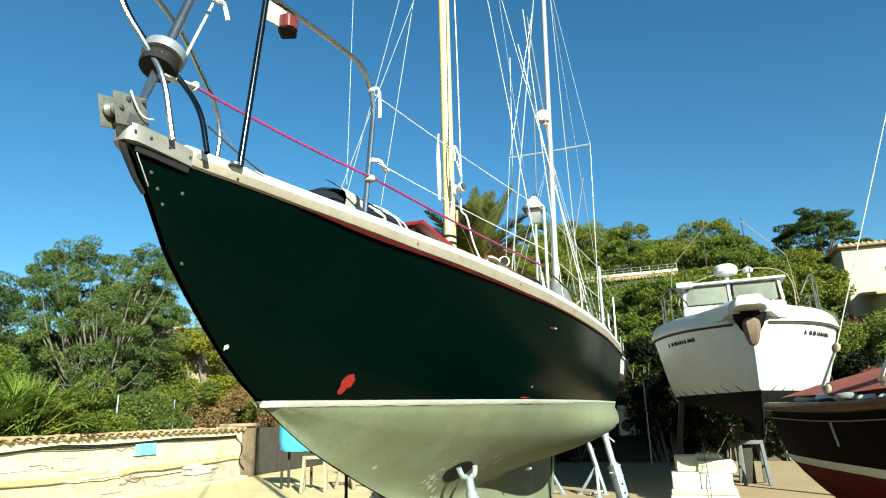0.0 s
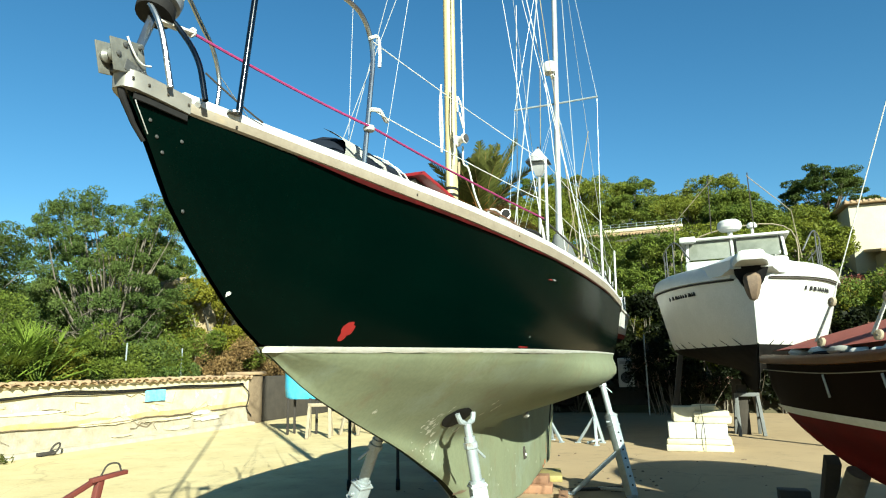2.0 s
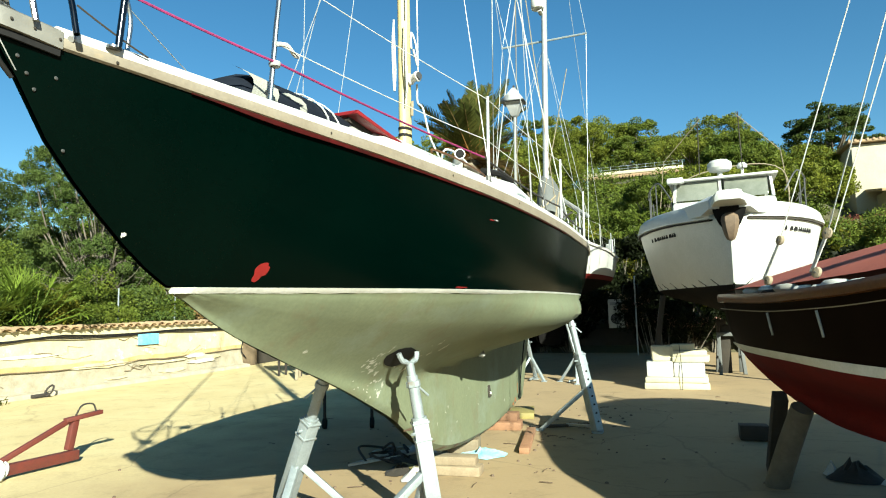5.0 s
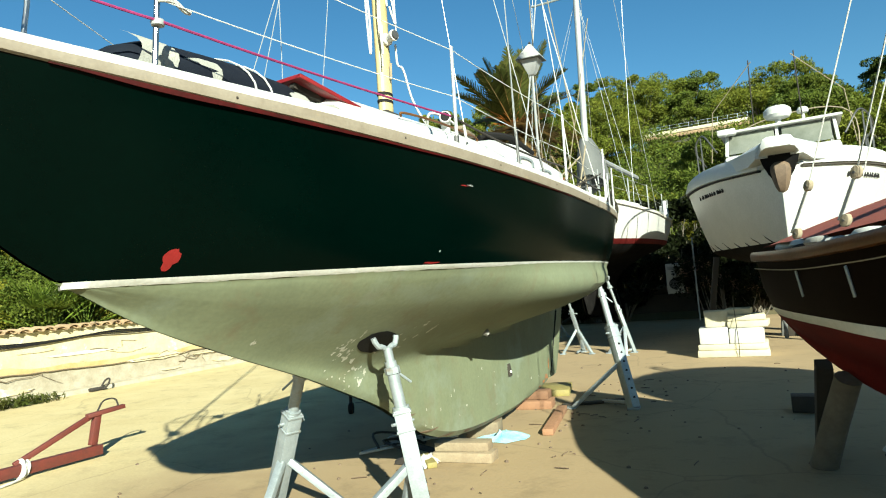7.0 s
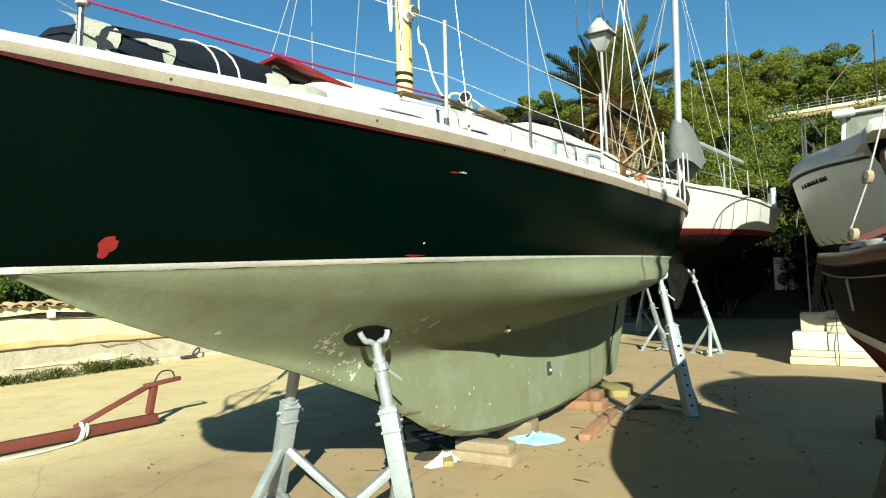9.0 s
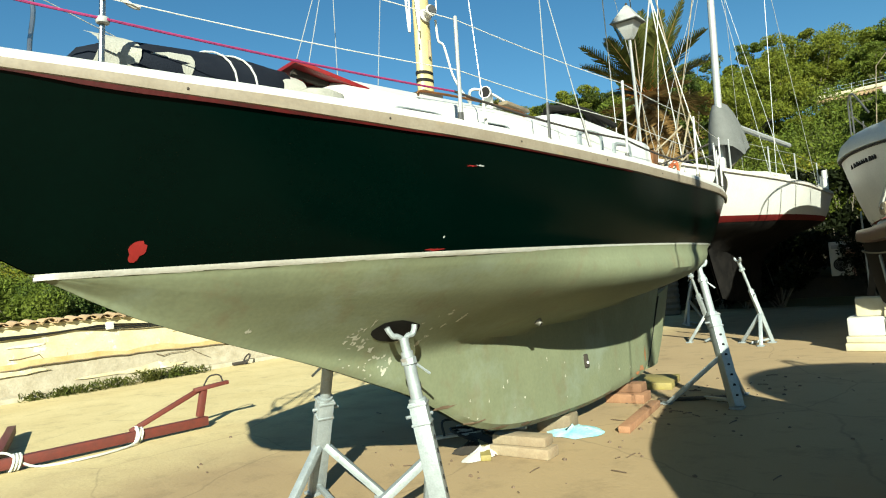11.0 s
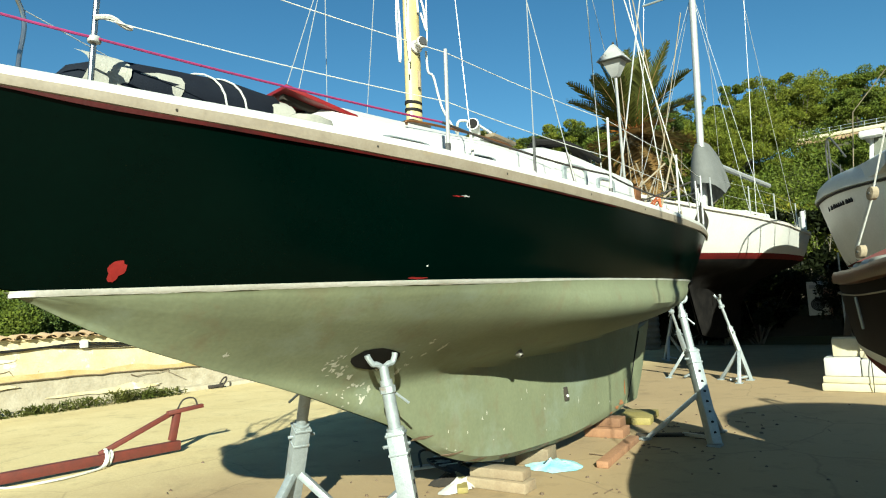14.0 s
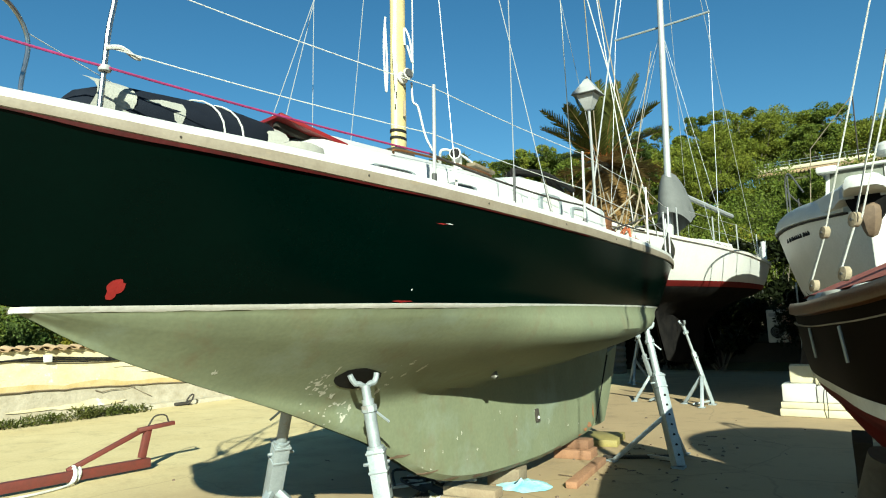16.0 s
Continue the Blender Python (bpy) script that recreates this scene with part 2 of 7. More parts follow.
M["grey_plastic"] = material("grey_plastic", (0.3150, 0.3225, 0.3150), rough=0.5)
M["pale_canvas"] = material("pale_grey_cloth", (0.2957, 0.2957, 0.2534), (0.2112, 0.2112, 0.1830), rough=0.9, scale=8, fine=100, bump=0.4)
M["lamp_red"] = material("red_lens", (0.07, 0.012, 0.010), (0.13, 0.03, 0.024), rough=0.15, bump=0.0)
M["rag_blue"] = material("pale_blue_rag", (0.440, 0.600, 0.600), (0.096, 0.400, 0.464), rough=0.9, scale=5, fine=60, bump=0.4)
M["olive"] = leaf_material("olive_leaves", (0.0473, 0.0816, 0.0193), (0.0948, 0.1225, 0.0321))
M["pine"] = leaf_material("pine_needles", (0.0891, 0.1176, 0.0157), (0.1533, 0.1604, 0.0214))
M["pine_dark"] = leaf_material("dark_pine_needles", (0.0348, 0.0579, 0.0118), (0.0627, 0.0816, 0.0160))
M["shrub"] = leaf_material("shrub_leaves", (0.0584, 0.0913, 0.0142), (0.1176, 0.1390, 0.0214))
M["shrub_yellow"] = leaf_material("yellow_green_leaves", (0.1303, 0.1359, 0.0136), (0.1658, 0.1504, 0.0204))
M["fan"] = leaf_material("bright_fan_leaves", (0.0990, 0.1530, 0.0198), (0.1530, 0.1980, 0.0315))
M["burgundy"] = leaf_material("burgundy_leaves", (0.14, 0.030, 0.026), (0.09, 0.045, 0.022))
M["blossom"] = leaf_material("pale_pink_blossom", (0.42, 0.22, 0.20), (0.30, 0.24, 0.17))
M["palm"] = leaf_material("palm_leaves", (0.0418, 0.0544, 0.0128), (0.0891, 0.0925, 0.0214))
M["palm_dry"] = leaf_material("dry_palm_leaves", (0.1505, 0.1176, 0.0539), (0.2006, 0.0980, 0.0269))
M["flower"] = leaf_material("pink_oleander_leaves", (0.2160, 0.0765, 0.0540), (0.1170, 0.0765, 0.0315))
# Near-black leaves: the shade behind the boats is put into this colour.
M["shade_leaf"] = leaf_material("shade_dark_hedge_leaves", (0.0062, 0.0097, 0.0029), (0.0115, 0.0150, 0.0041))
M["grass"] = leaf_material("weed_leaves", (0.0418, 0.0579, 0.0107), (0.0836, 0.0816, 0.0214))
M["palm_orange"] = leaf_material("palm_fruit_stalks", (0.36, 0.115, 0.02), (0.28, 0.10, 0.025))
M["dry"] = leaf_material("dry_bush", (0.1533, 0.1021, 0.0428), (0.2090, 0.1361, 0.0535))



def weather(m, scale, lo, hi, tint, stretch=(1, 1, 1)):
    """Stains of a second colour over a material, in blotches drawn out along an axis."""
    n, l = m.node_tree.nodes, m.node_tree.links
    p = n["Principled BSDF"]
    col = p.inputs["Base Color"].links[0].from_socket
    tc = [q for q in n if q.type == "TEX_COORD"][0]
    mp = n.new("ShaderNodeMapping")
    mp.inputs["Scale"].default_value = stretch
    l.new(tc.outputs["Object"], mp.inputs["Vector"])
    t = n.new("ShaderNodeTexNoise")
    t.inputs["Scale"].default_value, t.inputs["Detail"].default_value, t.inputs["Roughness"].default_value = scale, 8.0, 0.68
    l.new(mp.outputs["Vector"], t.inputs["Vector"])
    r = n.new("ShaderNodeMapRange")
    r.inputs["From Min"].default_value, r.inputs["From Max"].default_value = lo, hi
    l.new(t.outputs["Fac"], r.inputs["Value"])
    x = n.new("ShaderNodeMix")
    x.data_type = "RGBA"
    x.inputs["B"].default_value = (*tint, 1)
    l.new(r.outputs["Result"], x.inputs["Factor"])
    l.new(col, x.inputs["A"])
    l.new(x.outputs["Result"], p.inputs["Base Color"])


weather(M["antifoul"], 3.0, 0.56, 0.80, (0.12, 0.10, 0.055), (1, 1, 0.6))
weather(M["antifoul"], 1.3, 0.54, 0.75, (0.165, 0.20, 0.15))
weather(M["plaster"], 2.4, 0.58, 0.66, (0.66, 0.62, 0.50))
weather(M["plaster"], 5.0, 0.62, 0.70, (0.29, 0.22, 0.11), (1, 0.5, 2))
weather(M["white"], 2.0, 0.60, 0.85, (0.46, 0.44, 0.36), (2, 2, 0.4))
weather(M["cream"], 6.0, 0.58, 0.75, (0.34, 0.27, 0.16))
weather(M["rail_wood"], 7.0, 0.58, 0.72, (0.24, 0.18, 0.10), (1, 0.25, 1))
weather(M["galv"], 9.0, 0.60, 0.72, (0.20, 0.15, 0.10))
weather(M["mast"], 5.0, 0.60, 0.75, (0.30, 0.22, 0.10), (1, 1, 0.3))


# ---- builders ----
def world_of(ob):
    m = ob.matrix_basis.copy()
    while ob.parent:
        ob = ob.parent
        m = ob.matrix_basis @ m
    return m


def thing(name, at, label, category, group="", kind="", turn=0.0):
    ob = new(name)
    ob.matrix_basis = pose(*at, 0, 0, turn)
    ob.empty_display_size = 0.2
    return tagged(ob, label, category, group, kind)


def mesh_from(name, bm, mat, smooth=True, clean=True):
    if clean:
        bmesh.ops.remove_doubles(bm, verts=bm.verts, dist=1e-5)
        bmesh.ops.recalc_face_normals(bm, faces=bm.faces)
    me = bpy.data.meshes.new(name)
    bm.to_mesh(me)
    bm.free()
    me.materials.append(mat)
    if smooth:
        me.shade_smooth()
        me.set_sharp_from_angle(angle=radians(38))
    return me


def part(name, bm, mat, parent=None, label="", local=False, smooth=True):
    """One mesh object under a thing or part; world coordinates unless local."""
    if parent and not local:
        bm.transform(world_of(parent).inverted())
    ob = new(name, mesh_from(name, bm, mat, smooth))
    if parent:
        ob.parent = parent
    return tagged(ob, label) if label else ob


def solo(name, bm, mat, label, category, group="", kind="", smooth=True):
    """A thing that is one mesh, with its origin at its base."""
    xs = [v.co for v in bm.verts]
    c = Vector((sum(v.x for v in xs) / len(xs), sum(v.y for v in xs) / len(xs), min(v.z for v in xs)))
    bm.transform(Matrix.Translation(-c))
    ob = new(name, mesh_from(name, bm, mat, smooth))
    ob.location = c
    return tagged(ob, label, category, group, kind)


def box(bm, centre, size, rot=(0, 0, 0), bevel=0.0, m=None):
    t = bmesh.new()
    bmesh.ops.create_cube(t, size=1.0, matrix=Matrix.Diagonal((*size, 1)))
    if bevel:
        bmesh.ops.bevel(t, geom=list(t.edges), offset=bevel, segments=2, affect="EDGES", profile=0.5)
    t.transform((m or Matrix()) @ pose(*centre, *rot))
    add(bm, t)
    return bm


def add(bm, other):
    me = bpy.data.meshes.new("tmp")
    other.to_mesh(me)
    other.free()
    bm.from_mesh(me)
    bpy.data.meshes.remove(me)
    return bm


def rings(bm, loops, closed=True, caps=True):
    """Skin between loops of equal length."""
    rows = [[bm.verts.new(p) for p in loop] for loop in loops]
    n = len(rows[0])
    for a, b in zip(rows, rows[1:]):
        for i in range(n if closed else n - 1):
            j = (i + 1) % n
            bm.faces.new((a[i], a[j], b[j], b[i]))
    if caps and closed:
        bm.faces.new(rows[0][::-1])
        bm.faces.new(rows[-1])
    return bm


def tube(bm, pts, r, n=8, r1=None):
    """A round bar along points, tapering from r to r1."""
    pts = [Vector(p) for p in pts]
    r1 = r if r1 is None else r1
    loops, side = [], None
    for i, p in enumerate(pts):
        d = (pts[min(i + 1, len(pts) - 1)] - pts[max(i - 1, 0)]).normalized()
        if side is None:
            side = d.cross(Vector((0, 0, 1)))
            side = side if side.length > 0.05 else d.cross(Vector((0, 1, 0)))
        side = (side - d * side.dot(d)).normalized()
        up = d.cross(side)
        rad = r + (r1 - r) * i / max(1, len(pts) - 1)
        loops.append([p + rad * (math.cos(a) * side + math.sin(a) * up) for a in (2 * math.pi * k / n for k in range(n))])
    return rings(bm, loops)


def bent(pts, steps=6):
    """A smooth line through points (Catmull-Rom)."""
    pts = [Vector(p) for p in pts]
    ext = [2 * pts[0] - pts[1], *pts, 2 * pts[-1] - pts[-2]]
    out = []
    for i in range(1, len(ext) - 2):
        a, b, c, d = ext[i - 1 : i + 3]
        for k in range(steps):
            t = k / steps
            out.append(0.5 * ((2 * b) + (c - a) * t + (2 * a - 5 * b + 4 * c - d) * t * t + (3 * b - a - 3 * c + d) * t**3))
    return out + [pts[-1]]


def hang(a, b, sag, n=10):
    a, b = Vector(a), Vector(b)
    return [a.lerp(b, i / n) - Vector((0, 0, sag * 4 * (i / n) * (1 - i / n))) for i in range(n + 1)]


def lathe(bm, profile, axis=(0, 0, 0), n=16, m=None):
    """Radius and height pairs turned round z."""
    t = bmesh.new()
    rings(t, [[(axis[0] + r * math.cos(2 * math.pi * k / n), axis[1] + r * math.sin(2 * math.pi * k / n), axis[2] + z) for k in range(n)] for r, z in profile])
    if m:
        t.transform(m)
    return add(bm, t)


def along(a, b):
    """The pose at a whose z runs to b."""
    a, b = Vector(a), Vector(b)
    return Matrix.Translation(a) @ (b - a).to_track_quat("Z", "Y").to_matrix().to_4x4()


def beam(bm, a, b, w, h, bevel=0.004):
    """A square bar from a to b."""
    a, b = Vector(a), Vector(b)
    return box(bm, (0, 0, (b - a).length / 2), (w, h, (b - a).length), bevel=bevel, m=along(a, b))


def curve(xs, ys):
    """A smooth function through the pairs, which does not overshoot."""
    xs, ys = np.array(xs, float), np.array(ys, float)
    h, d = np.diff(xs), np.diff(ys) / np.diff(xs)
    g = np.zeros(len(xs))
    g[0], g[-1] = d[0], d[-1]
    for i in range(1, len(xs) - 1):
        if d[i - 1] * d[i] > 0:
            w1, w2 = 2 * h[i] + h[i - 1], h[i] + 2 * h[i - 1]
            g[i] = (w1 + w2) / (w1 / d[i - 1] + w2 / d[i])

    def f(x):
        x = min(max(x, xs[0]), xs[-1])
        i = min(max(int(np.searchsorted(xs, x)) - 1, 0), len(xs) - 2)
        t = (x - xs[i]) / h[i]
        return float((1 + 2 * t) * (1 - t) ** 2 * ys[i] + t * (1 - t) ** 2 * h[i] * g[i] + t * t * (3 - 2 * t) * ys[i + 1] + t * t * (t - 1) * h[i] * g[i + 1])

    return f


class Hull:
    """Half-beam b and height s of the sheer, half-beam w on the waterline, keel line k, depth of the canoe body d, fin thickness f."""

    def __init__(self, wl, b, s, w, k, d, f, flare=(0.8, 0.55), full=((0, 1.3), (1, 1.3))):
        self.wl, self.full = wl, curve(*zip(*full))
        self.b, self.s, self.w, self.k, self.d, self.f = (curve(*zip(*t)) for t in (b, s, w, k, d, f))
        self.y0, self.y1, self.flare = b[0][0], b[-1][0], flare

    def x(self, y, z):
        b, s, w, k = self.b(y), self.s(y), max(self.w(y), 0.0), self.k(y)
        if z >= max(self.wl, k):
            lo = max(self.wl, k)
            base = w if k < self.wl else 0.012
            u = min(1.0, max(0.0, (z - lo) / max(s - lo, 1e-4)))
            a = (y - self.y0) / (self.y1 - self.y0)
            p = self.flare[0] + (self.flare[1] - self.flare[0]) * min(1, a * 3)
            return base + (b - base) * u**p
        q = min(1.0, max(0.0, (self.wl - z) / max(self.d(y), 0.02)))
        depth = min(1.0, max(0.0, (z - k) / 0.06))
        a = self.full(y)
        return w * (1 - q**a) ** (1.4 + (a - 1.3) * 0.095) + self.f(y) * min(1, q * 3) * (0.35 + 0.65 * depth**0.5) * (1 if w > 0 else 0)

    def skin(self, z0, z1, n, step=0.12, off=0.0, sides=(1, -1), y0=None, y1=None):
        bm = bmesh.new()
        y0, y1 = y0 or self.y0, y1 or self.y1
        ys = np.linspace(y0, y1, int((y1 - y0) / step) + 1)
        for side in sides:
            rows = []
            for y in ys:
                lo = self.k(y) if z0 is None else max(z0, self.k(y))
                hi = self.s(y) if z1 is None else min(z1, self.s(y))
                lo = min(lo, hi)
                hi = max(lo, hi)
                rows.append([bm.verts.new((side * (self.x(y, lo + (hi - lo) * i / n) + off), y, lo + (hi - lo) * i / n)) for i in range(n + 1)])
            for a, c in zip(rows, rows[1:]):
                for i in range(n):
                    bm.faces.new((a[i], a[i + 1], c[i + 1], c[i]))
        bmesh.ops.remove_doubles(bm, verts=bm.verts, dist=5e-4)
        return bm

    def rail(self, side, section, step=0.12, y0=None, y1=None):
        """A moulding along the sheer; section: offsets out and up."""
        y0, y1 = y0 or self.y0, y1 or self.y1
        ys = np.linspace(y0, y1, int((y1 - y0) / step) + 1)
        return rings(bmesh.new(), [[(side * max(0.004, self.b(y) + o), y, self.s(y) + u) for o, u in section] for y in ys])

    def deck(self, down=0.03, camber=0.06, step=0.2):
        bm = bmesh.new()
        ys = np.linspace(self.y0, self.y1, int((self.y1 - self.y0) / step) + 1)
        us = [-1, -0.6, 0, 0.6, 1]
        rows = [[bm.verts.new((u * self.b(y), y, self.s(y) - down + camber * (1 - u * u) * min(1, self.b(y)))) for u in us] for y in ys]
        for a, c in zip(rows, rows[1:]):
            for i in range(4):
                bm.faces.new((a[i], a[i + 1], c[i + 1], c[i]))
        return bm


def leaves(centres, radius, count, size, flat=0.8, rng=None, droop=0.0, long=1.0, wide=0.55):
    """Many small leaves round clump centres, as one mesh's vertices and faces."""
    rng = rng or np.random.default_rng(1)
    centres = np.array(centres, float)
    n = count * len(centres)
    d = rng.normal(size=(n, 3))
    d /= np.linalg.norm(d, axis=1)[:, None]
    rad = np.repeat(np.array(radius, float) * np.ones(len(centres)), count)
    p = np.repeat(centres, count, 0) + d * (rad * rng.uniform(0.35, 1.0, n) ** 0.5)[:, None] * [1, 1, flat]
    u = rng.normal(size=(n, 3)) + d * 0.6 - [0, 0, droop]
    u /= np.linalg.norm(u, axis=1)[:, None]
    v = np.cross(u, rng.normal(size=(n, 3)))
    v /= np.linalg.norm(v, axis=1)[:, None]
    s = size * rng.uniform(0.6, 1.4, n)[:, None]
    u, v = u * s * long, v * s * wide
    verts = np.stack([p - u, p + u * 0.15 + v * 1.25, p + u * 0.9 - v * 0.75], 1).reshape(-1, 3)
    faces = np.arange(3 * n).reshape(-1, 3)
    return verts, faces


def leaf_part(name, data, mat, parent=None, label=""):
    verts, faces = data
    if parent:
        inv = np.array(world_of(parent).inverted())
        verts = verts @ inv[:3, :3].T + inv[:3, 3]
    me = bpy.data.meshes.new(name)
    me.from_pydata(verts.tolist(), [], faces.tolist())
    me.materials.append(mat)
    ob = new(name, me)
    if parent:
        ob.parent = parent
    return tagged(ob, label) if label else ob


def tree(name, at, height, spread, mat, label, seed, clumps=34, per=150, leaf=0.13, trunk=0.16, base=0.3, flat=0.75, lean=(0, 0), category="tree", top=0.0, bare=0, tight=1.0, long=1.0, wide=0.55):
    """A tapered trunk with limbs and an uneven crown of leaf clumps."""
    rng = np.random.default_rng(seed)
    x, y, z = at
    t = thing(name, at, label, category)
    bm = bmesh.new()
    fork = Vector((x + lean[0] * 0.5, y + lean[1] * 0.5, z + height * base))
    tube(bm, bent([(x, y, z - 0.3), (x + rng.normal() * 0.1, y, z + height * base * 0.5), fork]), trunk, 8, trunk * 0.75)
    centres, radii = [], []
    for i in range(clumps):
        a, u = rng.uniform(0, 2 * math.pi), rng.uniform(0, 1)
        h = base + (1 - base) * (0.15 + 0.85 * u)
        reach = spread * math.sqrt(max(0.03, 1 - ((h - (0.62 + top)) / 0.5) ** 2)) * rng.uniform(0.45, 1.0)
        centres.append((x + lean[0] + reach * math.cos(a), y + lean[1] + reach * math.sin(a), z + height * min(h, 0.97)))
        radii.append(tight * spread * rng.uniform(0.16, 0.34))
        if i % 3 == 0:
            c = Vector(centres[-1])
            mid = fork.lerp(c, 0.5) + Vector((rng.normal() * 0.15, rng.normal() * 0.15, -0.1 * spread * 0.3))
            tube(bm, bent([fork - Vector((0, 0, 0.1)), mid, c], 4), trunk * 0.42, 5, trunk * 0.08)
    for i in range(bare):
        a = rng.uniform(0, 2 * math.pi)
        s = fork + Vector((rng.normal() * 0.5, rng.normal() * 0.5, rng.uniform(-0.6, 1.2)))
        e = s + Vector((math.cos(a) * rng.uniform(0.6, 2.0), math.sin(a) * rng.uniform(0.6, 2.0), rng.uniform(-0.5, 1.0)))
        tube(bm, bent([s, s.lerp(e, 0.5) + Vector((rng.normal() * 0.15, rng.normal() * 0.15, rng.normal() * 0.35)), e], 4), 0.02, 4, 0.006)
    part("trunk", bm, M["bark"], t)
    leaf_part("crown", leaves(centres, radii, per, leaf, flat, rng, long=long, wide=wide), mat, t)
    return t


# ---- ground, yard wall, hillside ----
def rise(x, y):
    """Height of the land: a flat yard, a bank behind the wall, a hill behind the boats."""
    def ramp(v, a, b):
        t = min(1.0, max(0.0, (v - a) / (b - a)))
        return t * t * (3 - 2 * t)
    bank = 1.1 * ramp(-x, 11.2, 12.5) + 5.0 * ramp(-x, 14, 40)
    hill = 0.75 * ramp(y, 22.2, 22.6) + 10.5 * ramp(y, 23, 52) + 9.0 * ramp(y, 50, 95)
    hill *= (0.6 + 0.4 * ramp(x, -22, 2)) * (1 - 0.27 * ramp(x, 7, 12))
    n = 0.35 * noise.noise((x * 0.12, y * 0.12, 0)) if bank + hill > 0.3 else 0
    return max(bank, hill) + n - 0.02


def ground_sheet():
    xs = np.concatenate([np.linspace(-900, -60, 8), np.linspace(-50, 50, 101), np.linspace(60, 900, 8)])
    ys = np.concatenate([np.linspace(-900, -30, 6), np.linspace(-20, 110, 131), np.linspace(120, 900, 8)])
    bm = bmesh.new()
    rows = [[bm.verts.new((x, y, rise(x, y))) for x in xs] for y in ys]
    for a, b in zip(rows, rows[1:]):
        for i in range(len(xs) - 1):
            bm.faces.new((a[i], a[i + 1], b[i + 1], b[i]))
    ob = part("ground", bm, M["hill"])
    tagged(ob, "rising scrub-covered ground with soil and stones", "ground", kind="structure")


def yard():
    bm = bmesh.new()
    rng = np.random.default_rng(5)
    xs, ys = np.linspace(-11.3, 24, 70), np.linspace(-16, 22.3, 76)
    rows = [[bm.verts.new((x, y, 0.004 * noise.noise((x * 0.6, y * 0.6, 3)))) for x in xs] for y in ys]
    for a, b in zip(rows, rows[1:]):
        for i in range(len(xs) - 1):
            bm.faces.new((a[i], a[i + 1], b[i + 1], b[i]))
    tagged(part("pavement", bm, M["concrete"]), "worn sandy concrete boatyard floor", "pavement", kind="structure")


ground_sheet()
yard()

WALL_X, WALL_END = -10.5, 16.6


def yard_wall():
    w = thing("yard_wall", (WALL_X, 4, 0), "cream plastered boundary wall with crumbling ochre base", "wall", kind="structure")
    bm = bmesh.new()
    # plaster face with a ragged lower edge over the footing
    ys = np.linspace(-8, WALL_END, 124)
    loops = []
    for y in ys:
        e = 0.46 + 0.05 * noise.noise((y * 0.9, 0, 0)) + 0.02 * noise.noise((y * 6, 2, 0)) + 0.012 * (y - 8) + 0.16 * min(1.0, max(0.0, (10.5 - y) / 3.5))
        f = WALL_X + 0.015 * noise.noise((y * 0.7, 5, 0))
        loops.append([(f, y, e), (f + 0.012, y, e + 0.05), (f, y, 0.9), (f, y, 1.32), (f - 0.28, y, 1.32), (f - 0.28, y, e)])
    rings(bm, loops)
    part("plaster_face", bm, M["plaster"], w)
    bm = bmesh.new()
    rings(bm, [[(p[1][0] + 0.004, p[1][1], p[0][2] - 0.01), (p[1][0] + 0.007, p[1][1], p[0][2] + 0.04), (p[1][0] + 0.006, p[1][1], p[0][2] + 0.10 + 0.05 * noise.noise((p[0][1] * 1.3, 9, 0))), (p[1][0] - 0.05, p[1][1], p[0][2] + 0.05)] for p in loops])
    part("ochre_edge", bm, M["ochre"], w, "peeling ochre plaster edge")
    # One dark tube draws both the crack and the shade below the ledge.
    part("ledge_shade_crack", tube(bmesh.new(), [(p[1][0] + 0.004, p[0][1], p[0][2] - 0.012 + 0.008 * noise.noise((p[0][1] * 5, 1, 7))) for p in loops], 0.013, 5), M["crack"], w, "dark line under the plaster edge, for its crack and its shade")
    # flaked skins of render, and cracks
    rg = np.random.default_rng(12)
    for k in range(22):
        y, z = rg.uniform(2, WALL_END - 0.3), rg.uniform(0.14, 0.52) if k % 4 else rg.uniform(0.6, 1.0)
        ry, rz = rg.uniform(0.25, 0.9), rg.uniform(0.025, 0.075)
        n = 22
        rim = [(y + ry * math.cos(a) * q, z + rz * math.sin(a) * q) for a, q in ((2 * math.pi * i / n, 0.75 + 0.7 * abs(noise.noise((i * 0.9, k * 3.1, 0)))) for i in range(n))]
        x = WALL_X + 0.018 + 0.0005 * k
        bm = rings(bmesh.new(), [[(x - 0.04, a, max(0.06, b)) for a, b in rim], [(x, a, max(0.06, b)) for a, b in rim]])
        part("render_flake", bm, M["plaster" if k % 3 else "chalk"], w, smooth=False)
    for k in range(13):
        y, z = rg.uniform(1, WALL_END - 1), rg.uniform(0.3, 0.62) if k % 3 else rg.uniform(0.7, 1.1)
        pts = [(WALL_X + 0.016, y + 0.14 * i * (1 + 0.5 * rg.random()), z + 0.03 * rg.normal() + 0.02 * i * rg.normal()) for i in range(7)]
        part("crack", tube(bmesh.new(), pts, 0.010, 4, 0.004), M["crack"], w, smooth=False)
    bm = bmesh.new()
    rings(bm, [[(WALL_X - 0.26, y, 0), (WALL_X - 0.26, y, 0.78), (WALL_X - 0.025 + 0.03 * noise.noise((y * 3, 0, 1)), y, 0.78), (WALL_X - 0.02 + 0.03 * noise.noise((y * 5, 1, 1)), y, 0.38), (WALL_X - 0.01 + 0.04 * noise.noise((y * 4, 2, 1)), y, 0.2), (WALL_X + 0.02, y, 0)] for y in np.linspace(-8, WALL_END, 160)])
    part("footing", bm, M["rubble"], w, "broken grey rubble footing")
    bm = bmesh.new()
